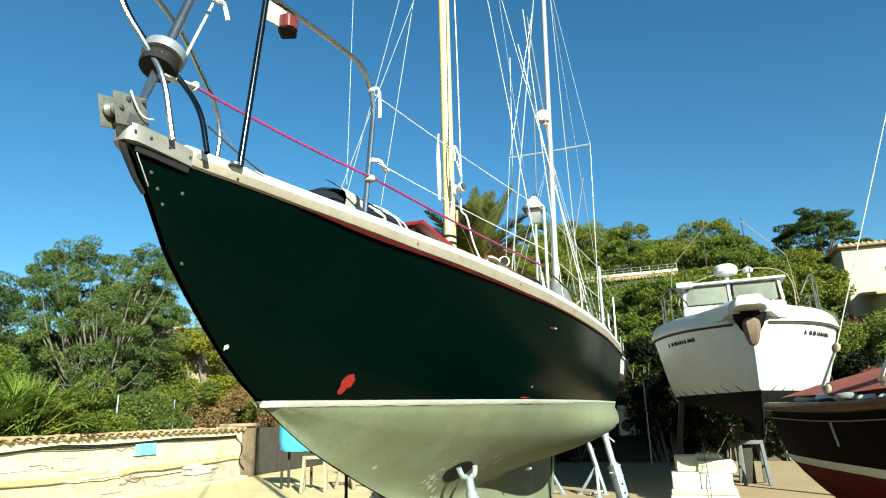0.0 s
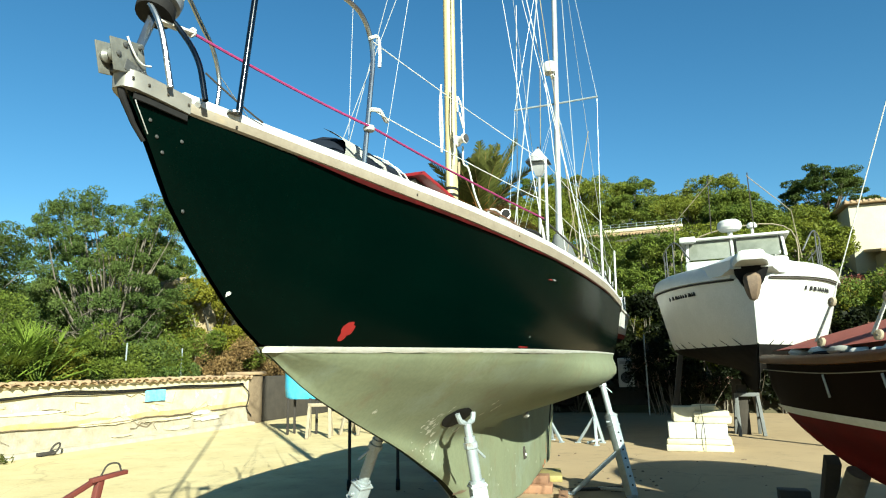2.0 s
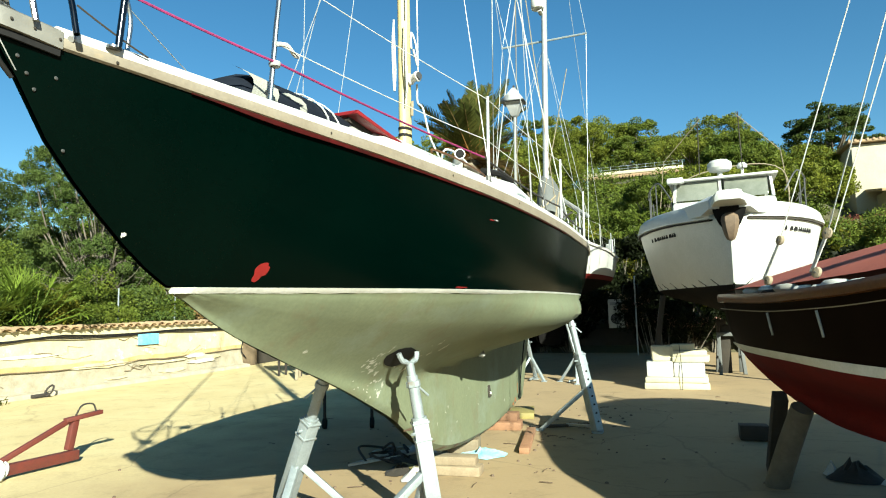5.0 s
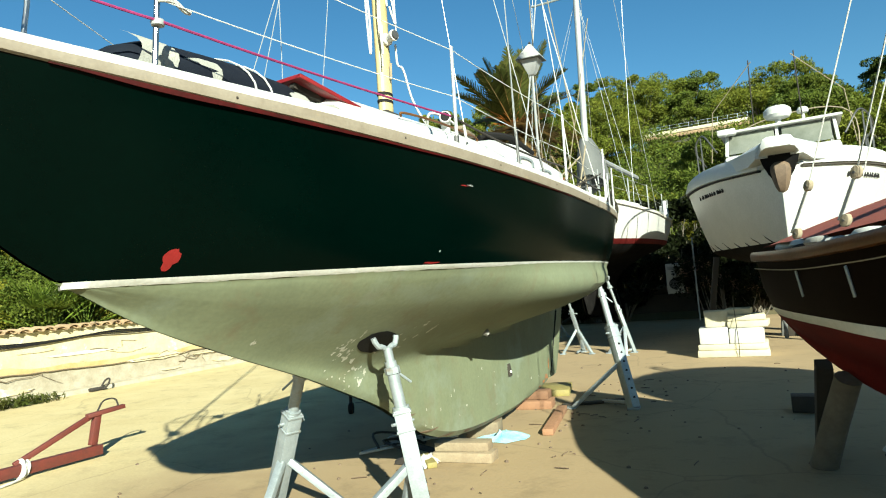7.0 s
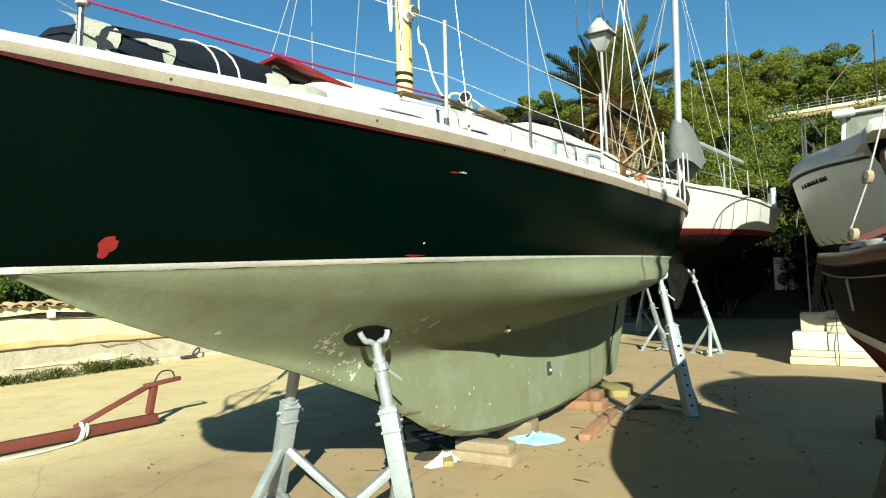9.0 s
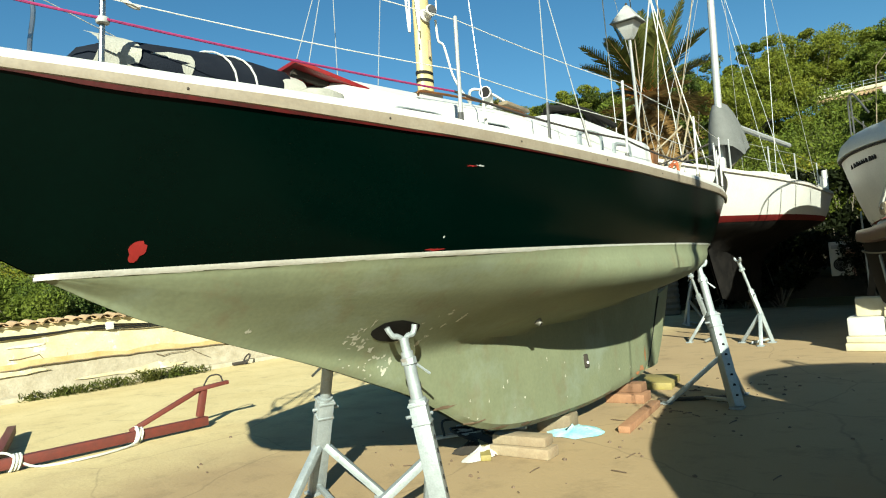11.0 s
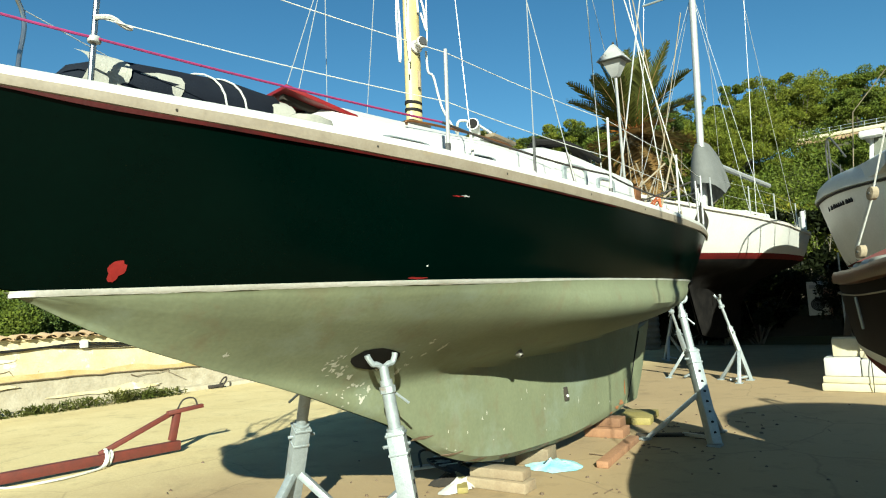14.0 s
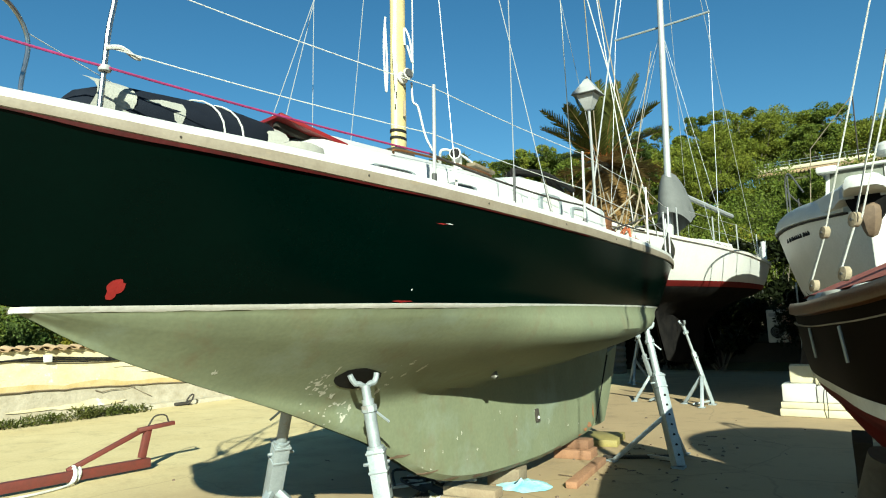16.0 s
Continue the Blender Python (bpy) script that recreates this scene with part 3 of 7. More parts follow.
    rings(bm, [[(WALL_X - 0.02, y, 0.0), (WALL_X + 0.30, y, 0.0), (WALL_X + 0.27, y, 0.085 + 0.01 * noise.noise((y, 0, 4))), (WALL_X - 0.02, y, 0.11)] for y in np.linspace(-8, WALL_END, 60)])
    part("kerb", bm, M["rubble"], w, "low cement kerb at the wall foot")
    bm = bmesh.new()
    box(bm, (WALL_X - 0.14, (WALL_END - 8) / 2, 1.345), (0.34, WALL_END + 8, 0.05), bevel=0.01)
    part("coping_bed", bm, M["plaster"], w)
    # the tiles across the top
    t = bmesh.new()
    n = 9
    prof = [(math.cos(math.pi * k / n), math.sin(math.pi * k / n)) for k in range(n + 1)]
    outer = [(0.115 * c, 0.085 * s) for c, s in prof]
    inner = [(0.098 * c, 0.068 * s) for c, s in reversed(prof)]
    rings(t, [[(x, a * k, b) for a, b in outer + inner] for x, k in ((0.27, 1.1), (-0.24, 0.85))])
    me = mesh_from("ridge_tile", t, M["tile"])
    rng = np.random.default_rng(3)
    y = -7.8
    while y < WALL_END:
        ob = new("ridge_tile", me)
        ob.parent = w
        ob.matrix_basis = w.matrix_basis.inverted() @ pose(WALL_X - 0.14, y, 1.37 + rng.normal() * 0.006, 0, 3 + rng.normal() * 2, rng.normal() * 2)
        y += 0.25
    # channel tiles between them
    bm = bmesh.new()
    y = -7.7
    while y < WALL_END:
        rings(bm, [[(x, y + a * k, 1.44 - b) for a, b in outer + inner] for x, k in ((WALL_X + 0.10, 1.0), (WALL_X - 0.38, 0.9))])
        y += 0.25
    part("channel_tiles", bm, M["tile"], w)
    # cable and box
    bm = bmesh.new()
    for k in range(3):
        pts = [(WALL_X + 0.03 + 0.01 * k, y, 1.24 - 0.025 * k - 0.10 * abs(math.sin(y * 0.9 + k * 0.25)) * (0.3 + 0.7 * math.exp(-((y - 8) / 3.5) ** 2))) for y in np.linspace(-8, 16.3, 60)]
        tube(bm, pts, 0.014, 6)
    tube(bm, bent([(WALL_X + 0.04, 16.3, 1.15), (WALL_X + 0.10, 16.5, 0.9), (WALL_X + 0.07, 16.45, 0.5), (WALL_X + 0.05, 16.7, 0.25)]), 0.016, 6)
    part("cable", bm, M["black"], w, "sagging black cables")
    part("junction_box", box(bmesh.new(), (WALL_X + 0.06, 7.05, 1.2), (0.07, 0.15, 0.15), bevel=0.01), M["white"], w, "small white junction box")
    part("blue_sign", box(bmesh.new(), (WALL_X + 0.055, 12.85, 1.03), (0.014, 0.66, 0.27), bevel=0.003), M["faded_blue"], w, "faded light blue painted panel")
    bm = bmesh.new()
    tube(bm, [(WALL_X + 0.42 + 0.09 * math.cos(a), 9.9 + 0.10 * math.sin(a) * 0.7, 0.13 + 0.10 * math.sin(a)) for a in np.linspace(0, 6.3, 16)], 0.02, 6)
    box(bm, (WALL_X + 0.36, 9.75, 0.05), (0.1, 0.35, 0.06), bevel=0.01)
    part("mooring_ring", bm, M["dark_rope"], w, "rusty mooring ring")


yard_wall()


def wall_return():
    """The gate pier and the shaded yard corner past the wall's end."""
    p = thing("gate_pier", (WALL_X - 0.3, WALL_END + 0.3, 0), "brown masonry pier with a tiled cap", "pier", kind="structure")
    part("shaft", box(bmesh.new(), (WALL_X - 0.35, WALL_END + 0.36, 0.72), (0.7, 0.7, 1.44), bevel=0.02), M["pier"], p)
    part("cap", box(bmesh.new(), (WALL_X - 0.35, WALL_END + 0.36, 1.50), (0.86, 0.86, 0.1), bevel=0.03), M["tile"], p)
    # The enclosed corner's shade is put into this wall's dark colour.
    w = thing("back_wall", (-14, 22.3, 0), "low masonry retaining wall below the hill, shade put into its dark colour", "wall", kind="structure")
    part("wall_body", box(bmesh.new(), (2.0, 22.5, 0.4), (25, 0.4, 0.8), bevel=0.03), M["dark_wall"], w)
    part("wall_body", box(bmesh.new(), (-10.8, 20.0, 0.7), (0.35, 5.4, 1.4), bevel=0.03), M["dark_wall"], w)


wall_return()


# ---- the green sailing boat ----
GREEN = Hull(
    1.665,
    b=[(1.735, 0.014), (1.80, 0.045), (1.95, 0.098), (2.1, 0.175), (2.76, 0.462), (3.6, 0.78), (4.47, 1.01), (5.4, 1.15), (6.3, 1.22), (7.4, 1.23), (8.4, 1.15), (9.4, 0.96), (10.3, 0.70)],
    s=[(1.735, 2.632), (1.92, 2.603), (2.1, 2.576), (2.76, 2.51), (3.6, 2.44), (4.47, 2.385), (6.3, 2.30), (8.2, 2.26), (10.3, 2.27)],
    w=[(1.735, 0.0), (2.59, 0.0), (2.62, 0.02), (2.97, 0.17), (3.6, 0.46), (4.39, 0.77), (5.4, 0.98), (6.4, 1.08), (7.3, 1.10), (8.26, 1.01), (9.0, 0.82), (9.6, 0.52), (9.98, 0.08), (10.0, 0.0), (10.3, 0.0)],
    k=[(1.735, 2.60), (1.755, 2.56), (1.81, 2.50), (1.86, 2.425), (1.908, 2.34), (1.982, 2.225), (2.075, 2.12), (2.20, 1.995), (2.345, 1.864), (2.44, 1.79), (2.62, 1.68), (2.98, 1.485), (3.46, 1.295), (4.14, 1.05), (4.55, 0.88), (4.92, 0.72), (5.2, 0.56), (5.5, 0.39), (5.95, 0.26), (6.5, 0.20), (7.4, 0.175), (8.4, 0.23), (8.86, 0.28), (9.45, 1.15), (9.98, 1.66), (10.3, 1.98)],
    d=[(1.735, 0.02), (2.6, 0.02), (3.3, 0.32), (4.14, 0.56), (4.5, 0.64), (5.0, 0.66), (5.5, 0.65), (6.0, 0.635), (7.0, 0.61), (8.0, 0.55), (9.0, 0.44), (9.6, 0.3), (10.0, 0.05), (10.3, 0.02)],
    f=[(1.735, 0.012), (2.6, 0.012), (4.0, 0.03), (5.0, 0.07), (6.0, 0.105), (7.2, 0.10), (8.4, 0.05), (9.4, 0.03), (10.3, 0.01)],
    full=[(1.735, 1.3), (4.7, 1.3), (5.4, 1.7), (6.0, 2.5), (6.6, 3.1), (8.0, 3.2), (9.0, 2.4), (10.3, 2.0)],
)
WIRE, LINE = 0.0036, 0.0038


def patch(y, z, ry, rz, seed, off=0.004, side=1, n=18, ragged=0.25, slant=0.0):
    """A thin flake that follows the hull's side."""
    bm = bmesh.new()
    rng = np.random.default_rng(seed)
    rim = [(math.cos(2 * math.pi * i / n), math.sin(2 * math.pi * i / n) + slant * math.cos(2 * math.pi * i / n), 1 + ragged * rng.normal()) for i in range(n)]
    rows = []
    for k in (0.0, 0.5, 1.0):
        rows.append([bm.verts.new((side * (GREEN.x(y + ry * c * r * k, z + rz * s * r * k) + off), y + ry * c * r * k, z + rz * s * r * k)) for c, s, r in rim])
    for a, b in zip(rows, rows[1:]):
        for i in range(n):
            bm.faces.new((a[i], a[(i + 1) % n], b[(i + 1) % n], b[i]))
    bmesh.ops.remove_doubles(bm, verts=bm.verts, dist=1e-5)
    return bm


def rail_point(y, out=0.0, up=0.0, side=1):
    return Vector((side * (GREEN.b(y) + out), y, GREEN.s(y) + up))


def green_boat():
    g = GREEN
    t = thing("sailing_boat", (0, 6.5, 0.17), "dark green long-keeled sailing boat with grey-green bottom, propped ashore", "sailboat")
    part("hull_side", g.skin(1.690, None, 14), M["green"], t, "glossy dark green hull side")
    bm = bmesh.new()
    rng = np.random.default_rng(8)
    for side in (1, -1):
        rows = []
        for y in np.arange(2.6, 9.96, 0.03):
            chip = 0.012 if noise.noise((y * 2.3, side, 0)) > 0.42 else 0.0
            lo, hi = 1.666 + 0.005 * noise.noise((y * 9, 0, side)) + chip, 1.694
            rows.append([bm.verts.new((side * (g.x(y, z) + 0.004), y, z)) for z in (lo, (lo + hi) / 2, hi)])
        for a, b in zip(rows, rows[1:]):
            for i in range(2):
                bm.faces.new((a[i], a[i + 1], b[i + 1], b[i]))
    part("boot_line", bm, M["boot"], t, "chipped white boot line")
    part("bottom", g.skin(None, 1.692, 28), M["antifoul"], t, "chalky grey-green antifouling bottom and keel")
    bm = bmesh.new()
    y = g.y1
    zs = [g.k(y) + (g.s(y) - g.k(y)) * i / 8 for i in range(9)]
    rings(bm, [[(-g.x(y, z), y, z), (g.x(y, z), y, z)] for z in zs], closed=False, caps=False)
    part("transom", bm, M["green"], t)
    part("deck", g.deck(), M["white"], t, "white deck")
    ys = np.arange(1.95, g.y1 + 0.01, 0.09)
    for side in (1, -1):
        # a bare wooden rubbing face below a white painted cap
        face, cap, stripe = [], [], []
        for y in ys:
            low = -0.038 - 0.026 * min(1.0, max(0.0, (y - 2.2) / 1.9)) + 0.018 * min(1.0, max(0.0, (y - 7.6) / 2.4))
            wav = 0.0025 * noise.noise((y * 2.1, side, 3))
            x, z = g.b(y), g.s(y)
            face.append([(side * (x + o), y, z + u + wav) for o, u in ((-0.004, low), (0.010, low + 0.006), (0.016, -0.012), (0.012, 0.006), (-0.03, 0.004))])
            cap.append([(side * max(0.004, x + o), y, z + u + wav) for o, u in ((0.011, 0.006), (0.012, 0.018), (0.002, 0.044), (-0.012, 0.052), (-0.06, 0.052), (-0.065, -0.02), (-0.03, -0.02))])
            rag = 0.5 + 0.5 * noise.noise((y * 1.7, side, 8))
            fade = min(1.0, max(0.0, (y - 2.45) / 0.25)) * min(1.0, max(0.0, (4.6 - y) / 1.6))
            stripe.append([(side * (x + o - 0.001), y, z + u) for o, u in ((0.0, low + 0.002), (0.004, low + 0.002), (0.003, low - 0.004 - (0.003 + 0.026 * rag) * fade), (-0.004, low - 0.004 - (0.003 + 0.026 * rag) * fade))])
        part("toe_rail", rings(bmesh.new(), face), M["rail_wood"], t, "weathered bare wooden rubbing rail")
        part("rail_cap", rings(bmesh.new(), cap), M["white"], t, "white painted rail cap")
        part("sheer_stripe", rings(bmesh.new(), stripe[5:-44]), M["darkred"], t, "ragged dark red stripe below the rail")
        if side == 1:
            for y in np.arange(2.12, 9.9, 0.94):
                part("screw_plug", lathe(bmesh.new(), [(0.007, 0), (0.006, 0.003), (0.001, 0.003)], n=8, m=Matrix.Translation((g.b(y) + 0.014, y, g.s(y) - 0.022)) @ pose(0, 0, 0, 0, 90, 0)), M["dark_wall"], t)
    bm = bmesh.new()
    edge_lo = [(8.90, 0.30), (9.05, 0.52), (9.22, 0.80), (9.45, 1.15)]
    edge_hi = [(9.28, 0.31), (9.46, 0.55), (9.66, 0.86), (9.86, 1.24)]
    rings(bm, [[(0.03, a[0], a[1]), (0.03, (a[0] + b[0]) / 2, (a[1] + b[1]) / 2), (0.004, b[0], b[1]), (-0.004, b[0], b[1]), (-0.03, (a[0] + b[0]) / 2, (a[1] + b[1]) / 2), (-0.03, a[0], a[1])] for a, b in zip(edge_lo, edge_hi)])
    rudder = part("rudder", bm, M["antifoul"], t)
    part("rudder_gap", tube(bmesh.new(), [(0.034, 8.93, 0.33), (0.036, 9.22, 0.80), (0.034, 9.43, 1.12)], 0.008, 5), M["black"], rudder)
    # stem head: metal cap with cheeks, rub bar and rivets
    bm = bmesh.new()
    caps = [(1.712, 0.018), (1.722, 0.034), (1.745, 0.050), (1.80, 0.070), (1.87, 0.092), (1.952, g.b(1.952) + 0.016)]
    rings(bm, [[(-w, y, z - 0.042), (-w - 0.003, y, z + 0.022), (-w + 0.014, y, z + 0.034), (w - 0.014, y, z + 0.034), (w + 0.003, y, z + 0.022), (w, y, z - 0.042)] for y, w, z in ((y, w, g.s(max(y, 1.736))) for y, w in caps)])
    part("stem_cap", bm, M["cap_metal"], t, "dull metal stem head cap")
    bm = bmesh.new()
    for sd in (1, -1):
        rings(bm, [[(sd * (g.b(y) + o), y, g.s(y) + u) for o, u in ((0.001, -0.070), (0.006, -0.068), (0.008, -0.044), (0.001, -0.042))] for y in (1.76, 1.81, 1.87, 1.95)])
    part("stem_cheek", bm, M["black"], t, "dark metal cheek plates at the stem head")
    for y, w in caps[2:]:
        part("cap_bolt", lathe(bmesh.new(), [(0.006, 0), (0.005, 0.003), (0.001, 0.004)], n=8, m=Matrix.Translation((w + 0.001, y - 0.012, g.s(y) - 0.008)) @ pose(0, 0, 0, 0, 90, 0)), M["dark_wall"], t)
    part("stem_band", tube(bmesh.new(), bent([(0, 1.728, 2.61), (0, 1.738, 2.565), (0, 1.775, 2.51), (0, 1.80, 2.475), (0, 1.845, 2.43)]), 0.014, 8, 0.008), M["black"], t, "black stem band")
    part("stem_wire", tube(bmesh.new(), bent([(0.035, 1.765, 2.60), (0.03, 1.768, 2.56), (0.028, 1.80, 2.51), (0.02, 1.845, 2.455)]), 0.0025, 5), M["alu"], t)
    for y, z in ((1.84, 2.505), (1.875, 2.452), (1.905, 2.40), (1.96, 2.455), (2.03, 2.2)):
        part("rivet", lathe(bmesh.new(), [(0.001, 0.005), (0.006, 0.004), (0.008, 0.0)], n=8, m=Matrix.Translation((g.x(y, z) + 0.002, y, z)) @ pose(0, 0, 0, 0, 90, 0)), M["steel"], t)
    # anchor roller
    r = part("anchor_roller", box(bmesh.new(), (0.034, 1.722, 2.700), (0.006, 0.150, 0.118), (14, 0, 0), 0.003), M["winter"], t, "grey metal anchor roller cheeks")
    part("cheek", box(bmesh.new(), (-0.034, 1.722, 2.700), (0.006, 0.150, 0.118), (14, 0, 0), 0.003), M["winter"], r)
    part("roller", lathe(bmesh.new(), [(0.020, -0.030), (0.026, -0.015), (0.014, 0.0), (0.026, 0.015), (0.020, 0.030)], n=14, m=pose(0, 1.675, 2.69, 0, 90, 0)), M["winter"], r, "pale nylon roller")
    for y, z in ((1.675, 2.69), (1.745, 2.72), (1.765, 2.668), (1.70, 2.735)):
        part("bolt_head", lathe(bmesh.new(), [(0.010, 0), (0.010, 0.005), (0.004, 0.008)], n=8, m=pose(0.037, y, z, 0, 90, 0)), M["steel"], r)
    part("base_plate", box(bmesh.new(), (0, 1.77, 2.655), (0.08, 0.13, 0.045), (-12, 0, 0), 0.004), M["steel"], r)
    part("pin", tube(bmesh.new(), [(-0.05, 1.765, 2.752), (0.052, 1.765, 2.752)], 0.008, 8), M["steel"], r)
    part("lashing", tube(bmesh.new(), bent([(0.046, 1.70, 2.765), (0.052, 1.715, 2.73), (0.050, 1.745, 2.70), (0.052, 1.775, 2.688), (0.050, 1.81, 2.70)]), 0.004, 6), M["rope"], r)
    part("mooring_cleat", tube(bmesh.new(), bent([(0.13, 1.97, 2.60), (0.12, 1.99, 2.615), (0.115, 2.03, 2.60), (0.12, 2.07, 2.62), (0.13, 2.09, 2.60)]), 0.012, 7), M["alu"], t, "white metal deck cleat")
    # furling drum and headstay
    stay0, stay1 = Vector((0, 1.805, 2.80)), Vector((-0.02, 5.30, 12.6))
    d = (stay1 - stay0).normalized()
    f = part("furling_drum", lathe(bmesh.new(), [(0.02, -0.055), (0.088, -0.05), (0.092, -0.02), (0.07, -0.01), (0.07, 0.015), (0.104, 0.02), (0.107, 0.072), (0.03, 0.08)], n=24, m=along(stay0 + d * 0.20, stay1) @ Matrix.Scale(0.78, 4)), M["drum_silver"], t, "black and silver headsail furling drum")
    part("rope_coil", lathe(bmesh.new(), [(0.06, -0.045), (0.090, -0.042), (0.094, -0.01), (0.088, 0.026), (0.06, 0.03)], n=20, m=along(stay0 + d * 0.185, stay1) @ Matrix.Scale(0.78, 4)), M["black"], f)
    arm = part("fairlead_arm", beam(bmesh.new(), (0.0, 1.845, 2.925), (0.065, 2.0, 2.925), 0.034, 0.012), M["cream"], f, "cream fairlead arm")
    part("fairlead_ring", tube(bmesh.new(), [(0.062 + 0.016 * math.cos(q), 1.995, 2.93 + 0.016 * math.sin(q)) for q in np.linspace(0, 6.28, 12)], 0.006, 6), M["cream"], arm)
    part("toggle", tube(bmesh.new(), [stay0 - d * 0.04, stay0 + d * 0.16], 0.014, 8, 0.02), M["chrome"], f)
    part("headstay_foil", tube(bmesh.new(), [stay0 + d * 0.28, stay0 + d * 0.55, stay0 + d * 0.56, stay1], 0.021, 10), M["chrome"], t, "silver headsail foil")
    part("sheet_end", tube(bmesh.new(), bent([(0.02, 2.12, 3.5), (0.03, 2.11, 3.42), (0.03, 2.17, 3.44), (0.035, 2.20, 3.37)]), 0.011, 7), M["rope"], t)
    part("downhaul", tube(bmesh.new(), [(0.02, 2.12, 3.42), (0.01, 1.99, 3.08)], 0.006, 6), M["rope"], t)
    # pulpit
    p = part("pulpit", tube(bmesh.new(), bent([rail_point(2.76, -0.02, 0.03), (0.468, 2.775, 2.9), (0.47, 2.80, 3.15), (0.455, 2.72, 3.31), (0.40, 2.56, 3.365), (0.28, 2.25, 3.425), (0.17, 1.86, 3.46), (0.0, 1.66, 3.47), (-0.17, 1.86, 3.46), (-0.28, 2.25, 3.425), (-0.40, 2.56, 3.365), (-0.455, 2.72, 3.31), (-0.47, 2.80, 3.15), (-0.468, 2.775, 2.9), rail_point(2.76, -0.02, 0.03, -1)]), 0.0125, 9), M["chrome"], t, "stainless tube bow pulpit")
    part("leg", tube(bmesh.new(), [(0.222, 2.10, 2.60), (0.262, 2.17, 3.43)], 0.0135, 10), M["dark_steel"], p)
    part("front_leg", tube(bmesh.new(), bent([(0.185, 1.95, 2.60), (0.14, 1.95, 2.77), (0.06, 1.93, 2.91), (-0.03, 1.86, 3.03), (-0.10, 1.765, 3.20), (-0.14, 1.69, 3.46)]), 0.0115, 10), M["dark_steel"], p)
    part("foot_flange", lathe(bmesh.new(), [(0.03, 0), (0.03, 0.008), (0.016, 0.014)], (0.200, 2.10, 2.60), 12), M["chrome"], p)
    part("strut", tube(bmesh.new(), bent([(0.115, 1.845, 2.62), (0.065, 1.825, 2.87), (-0.01, 1.80, 3.02), (-0.09, 1.735, 3.20), (-0.13, 1.68, 3.46)]), 0.0115, 8), M["chrome"], p)
    part("clamp", lathe(bmesh.new(), [(0.014, -0.012), (0.026, -0.012), (0.03, 0), (0.026, 0.012), (0.014, 0.012)], (0.469, 2.765, 2.735), 12), M["grey_plastic"], p, "grey plastic line guide")
    lamp = part("navigation_light", box(bmesh.new(), (0.285, 2.30, 3.335), (0.075, 0.075, 0.085), (0, 0, 20), 0.012), M["black"], p, "red port navigation light")
    part("lens", lathe(bmesh.new(), [(0.03, -0.03), (0.043, -0.028), (0.043, 0.028), (0.03, 0.03)], (0.298, 2.285, 3.335), 14), M["lamp_red"], lamp, "red lens")
    part("bracket", box(bmesh.new(), (0.267, 2.235, 3.365), (0.006, 0.11, 0.11), (0, 0, -20), 0.002), M["pale_canvas"], lamp)
    # mast
    base, top = Vector((0, 5.36, 2.93)), Vector((-0.03, 5.62, 12.8))
    m = part("mast", rings(bmesh.new(), [[base.lerp(top, k) + Vector((0.052 * math.cos(a), 0.08 * math.sin(a), 0)) for a in np.linspace(0, 2 * math.pi, 16, endpoint=False)] for k in (0, 0.3, 0.6, 1)]), M["mast"], t, "cream painted wooden mast")
    part("mast_step", box(bmesh.new(), (0, 5.36, 2.94), (0.16, 0.24, 0.12), bevel=0.02), M["dark_wall"], m, "rusty mast step")
    for z in (3.08, 3.14):
        part("mast_band", rings(bmesh.new(), [[(0.056 * math.cos(a), 5.36 + 0.084 * math.sin(a), zz) for a in np.linspace(0, 2 * math.pi, 16, endpoint=False)] for zz in (z, z + 0.022)]), M["black"], m)
    winch = part("winch", lathe(bmesh.new(), [(0.05, 0), (0.052, 0.02), (0.036, 0.035), (0.034, 0.07), (0.046, 0.09), (0.046, 0.105), (0.01, 0.11)], n=18, m=along((0.05, 5.36, 3.60), (0.4, 5.25, 3.63))), M["cream"], m, "cream mast winch wound with rope")
    part("drum_top", lathe(bmesh.new(), [(0.034, 0), (0.034, 0.012), (0.01, 0.014)], n=14, m=along((0.155, 5.325, 3.609), (0.4, 5.25, 3.63))), M["steel"], winch)
    part("halyard", tube(bmesh.new(), [(0.06, 5.26, 3.35), (0.065, 5.30, 4.4), (0.05, 5.4, 6.5), (0.03, 5.52, 11.0)], 0.006, 6), M["rope"], m)
    part("halyard", tube(bmesh.new(), [(0.10, 5.45, 3.66), (0.09, 5.5, 5.0), (0.04, 5.62, 12.0)], 0.006, 6), M["rope"], m)
    part("halyard", tube(bmesh.new(), bent([(-0.06, 5.30, 4.15), (-0.075, 5.29, 3.9), (-0.07, 5.30, 3.5), (-0.06, 5.31, 3.7), (-0.065, 5.3, 4.1)]), 0.009, 6), M["rope"], m)
    part("halyard", tube(bmesh.new(), bent([(0.06, 5.27, 4.1), (0.075, 5.23, 3.8), (0.07, 5.26, 3.45), (0.06, 5.29, 3.7)]), 0.007, 6), M["rope"], m)
    part("halyard", tube(bmesh.new(), bent([(0.07, 5.42, 3.9), (0.10, 5.45, 3.75), (0.09, 5.43, 3.95), (0.06, 5.4, 4.05), (0.06, 5.4, 3.9)]), 0.009, 6), M["rope"], m)
    part("halyard", tube(bmesh.new(), bent([(0.09, 5.44, 3.58), (0.085, 5.46, 3.42), (0.13, 5.47, 3.36), (0.18, 5.5, 3.1), (0.24, 5.6, 2.9)]), 0.009, 6), M["rope"], m)
    cleat = part("cleat", tube(bmesh.new(), [(0.07, 5.36, 3.27), (0.075, 5.36, 3.40)], 0.012, 6), M["wood"], m)
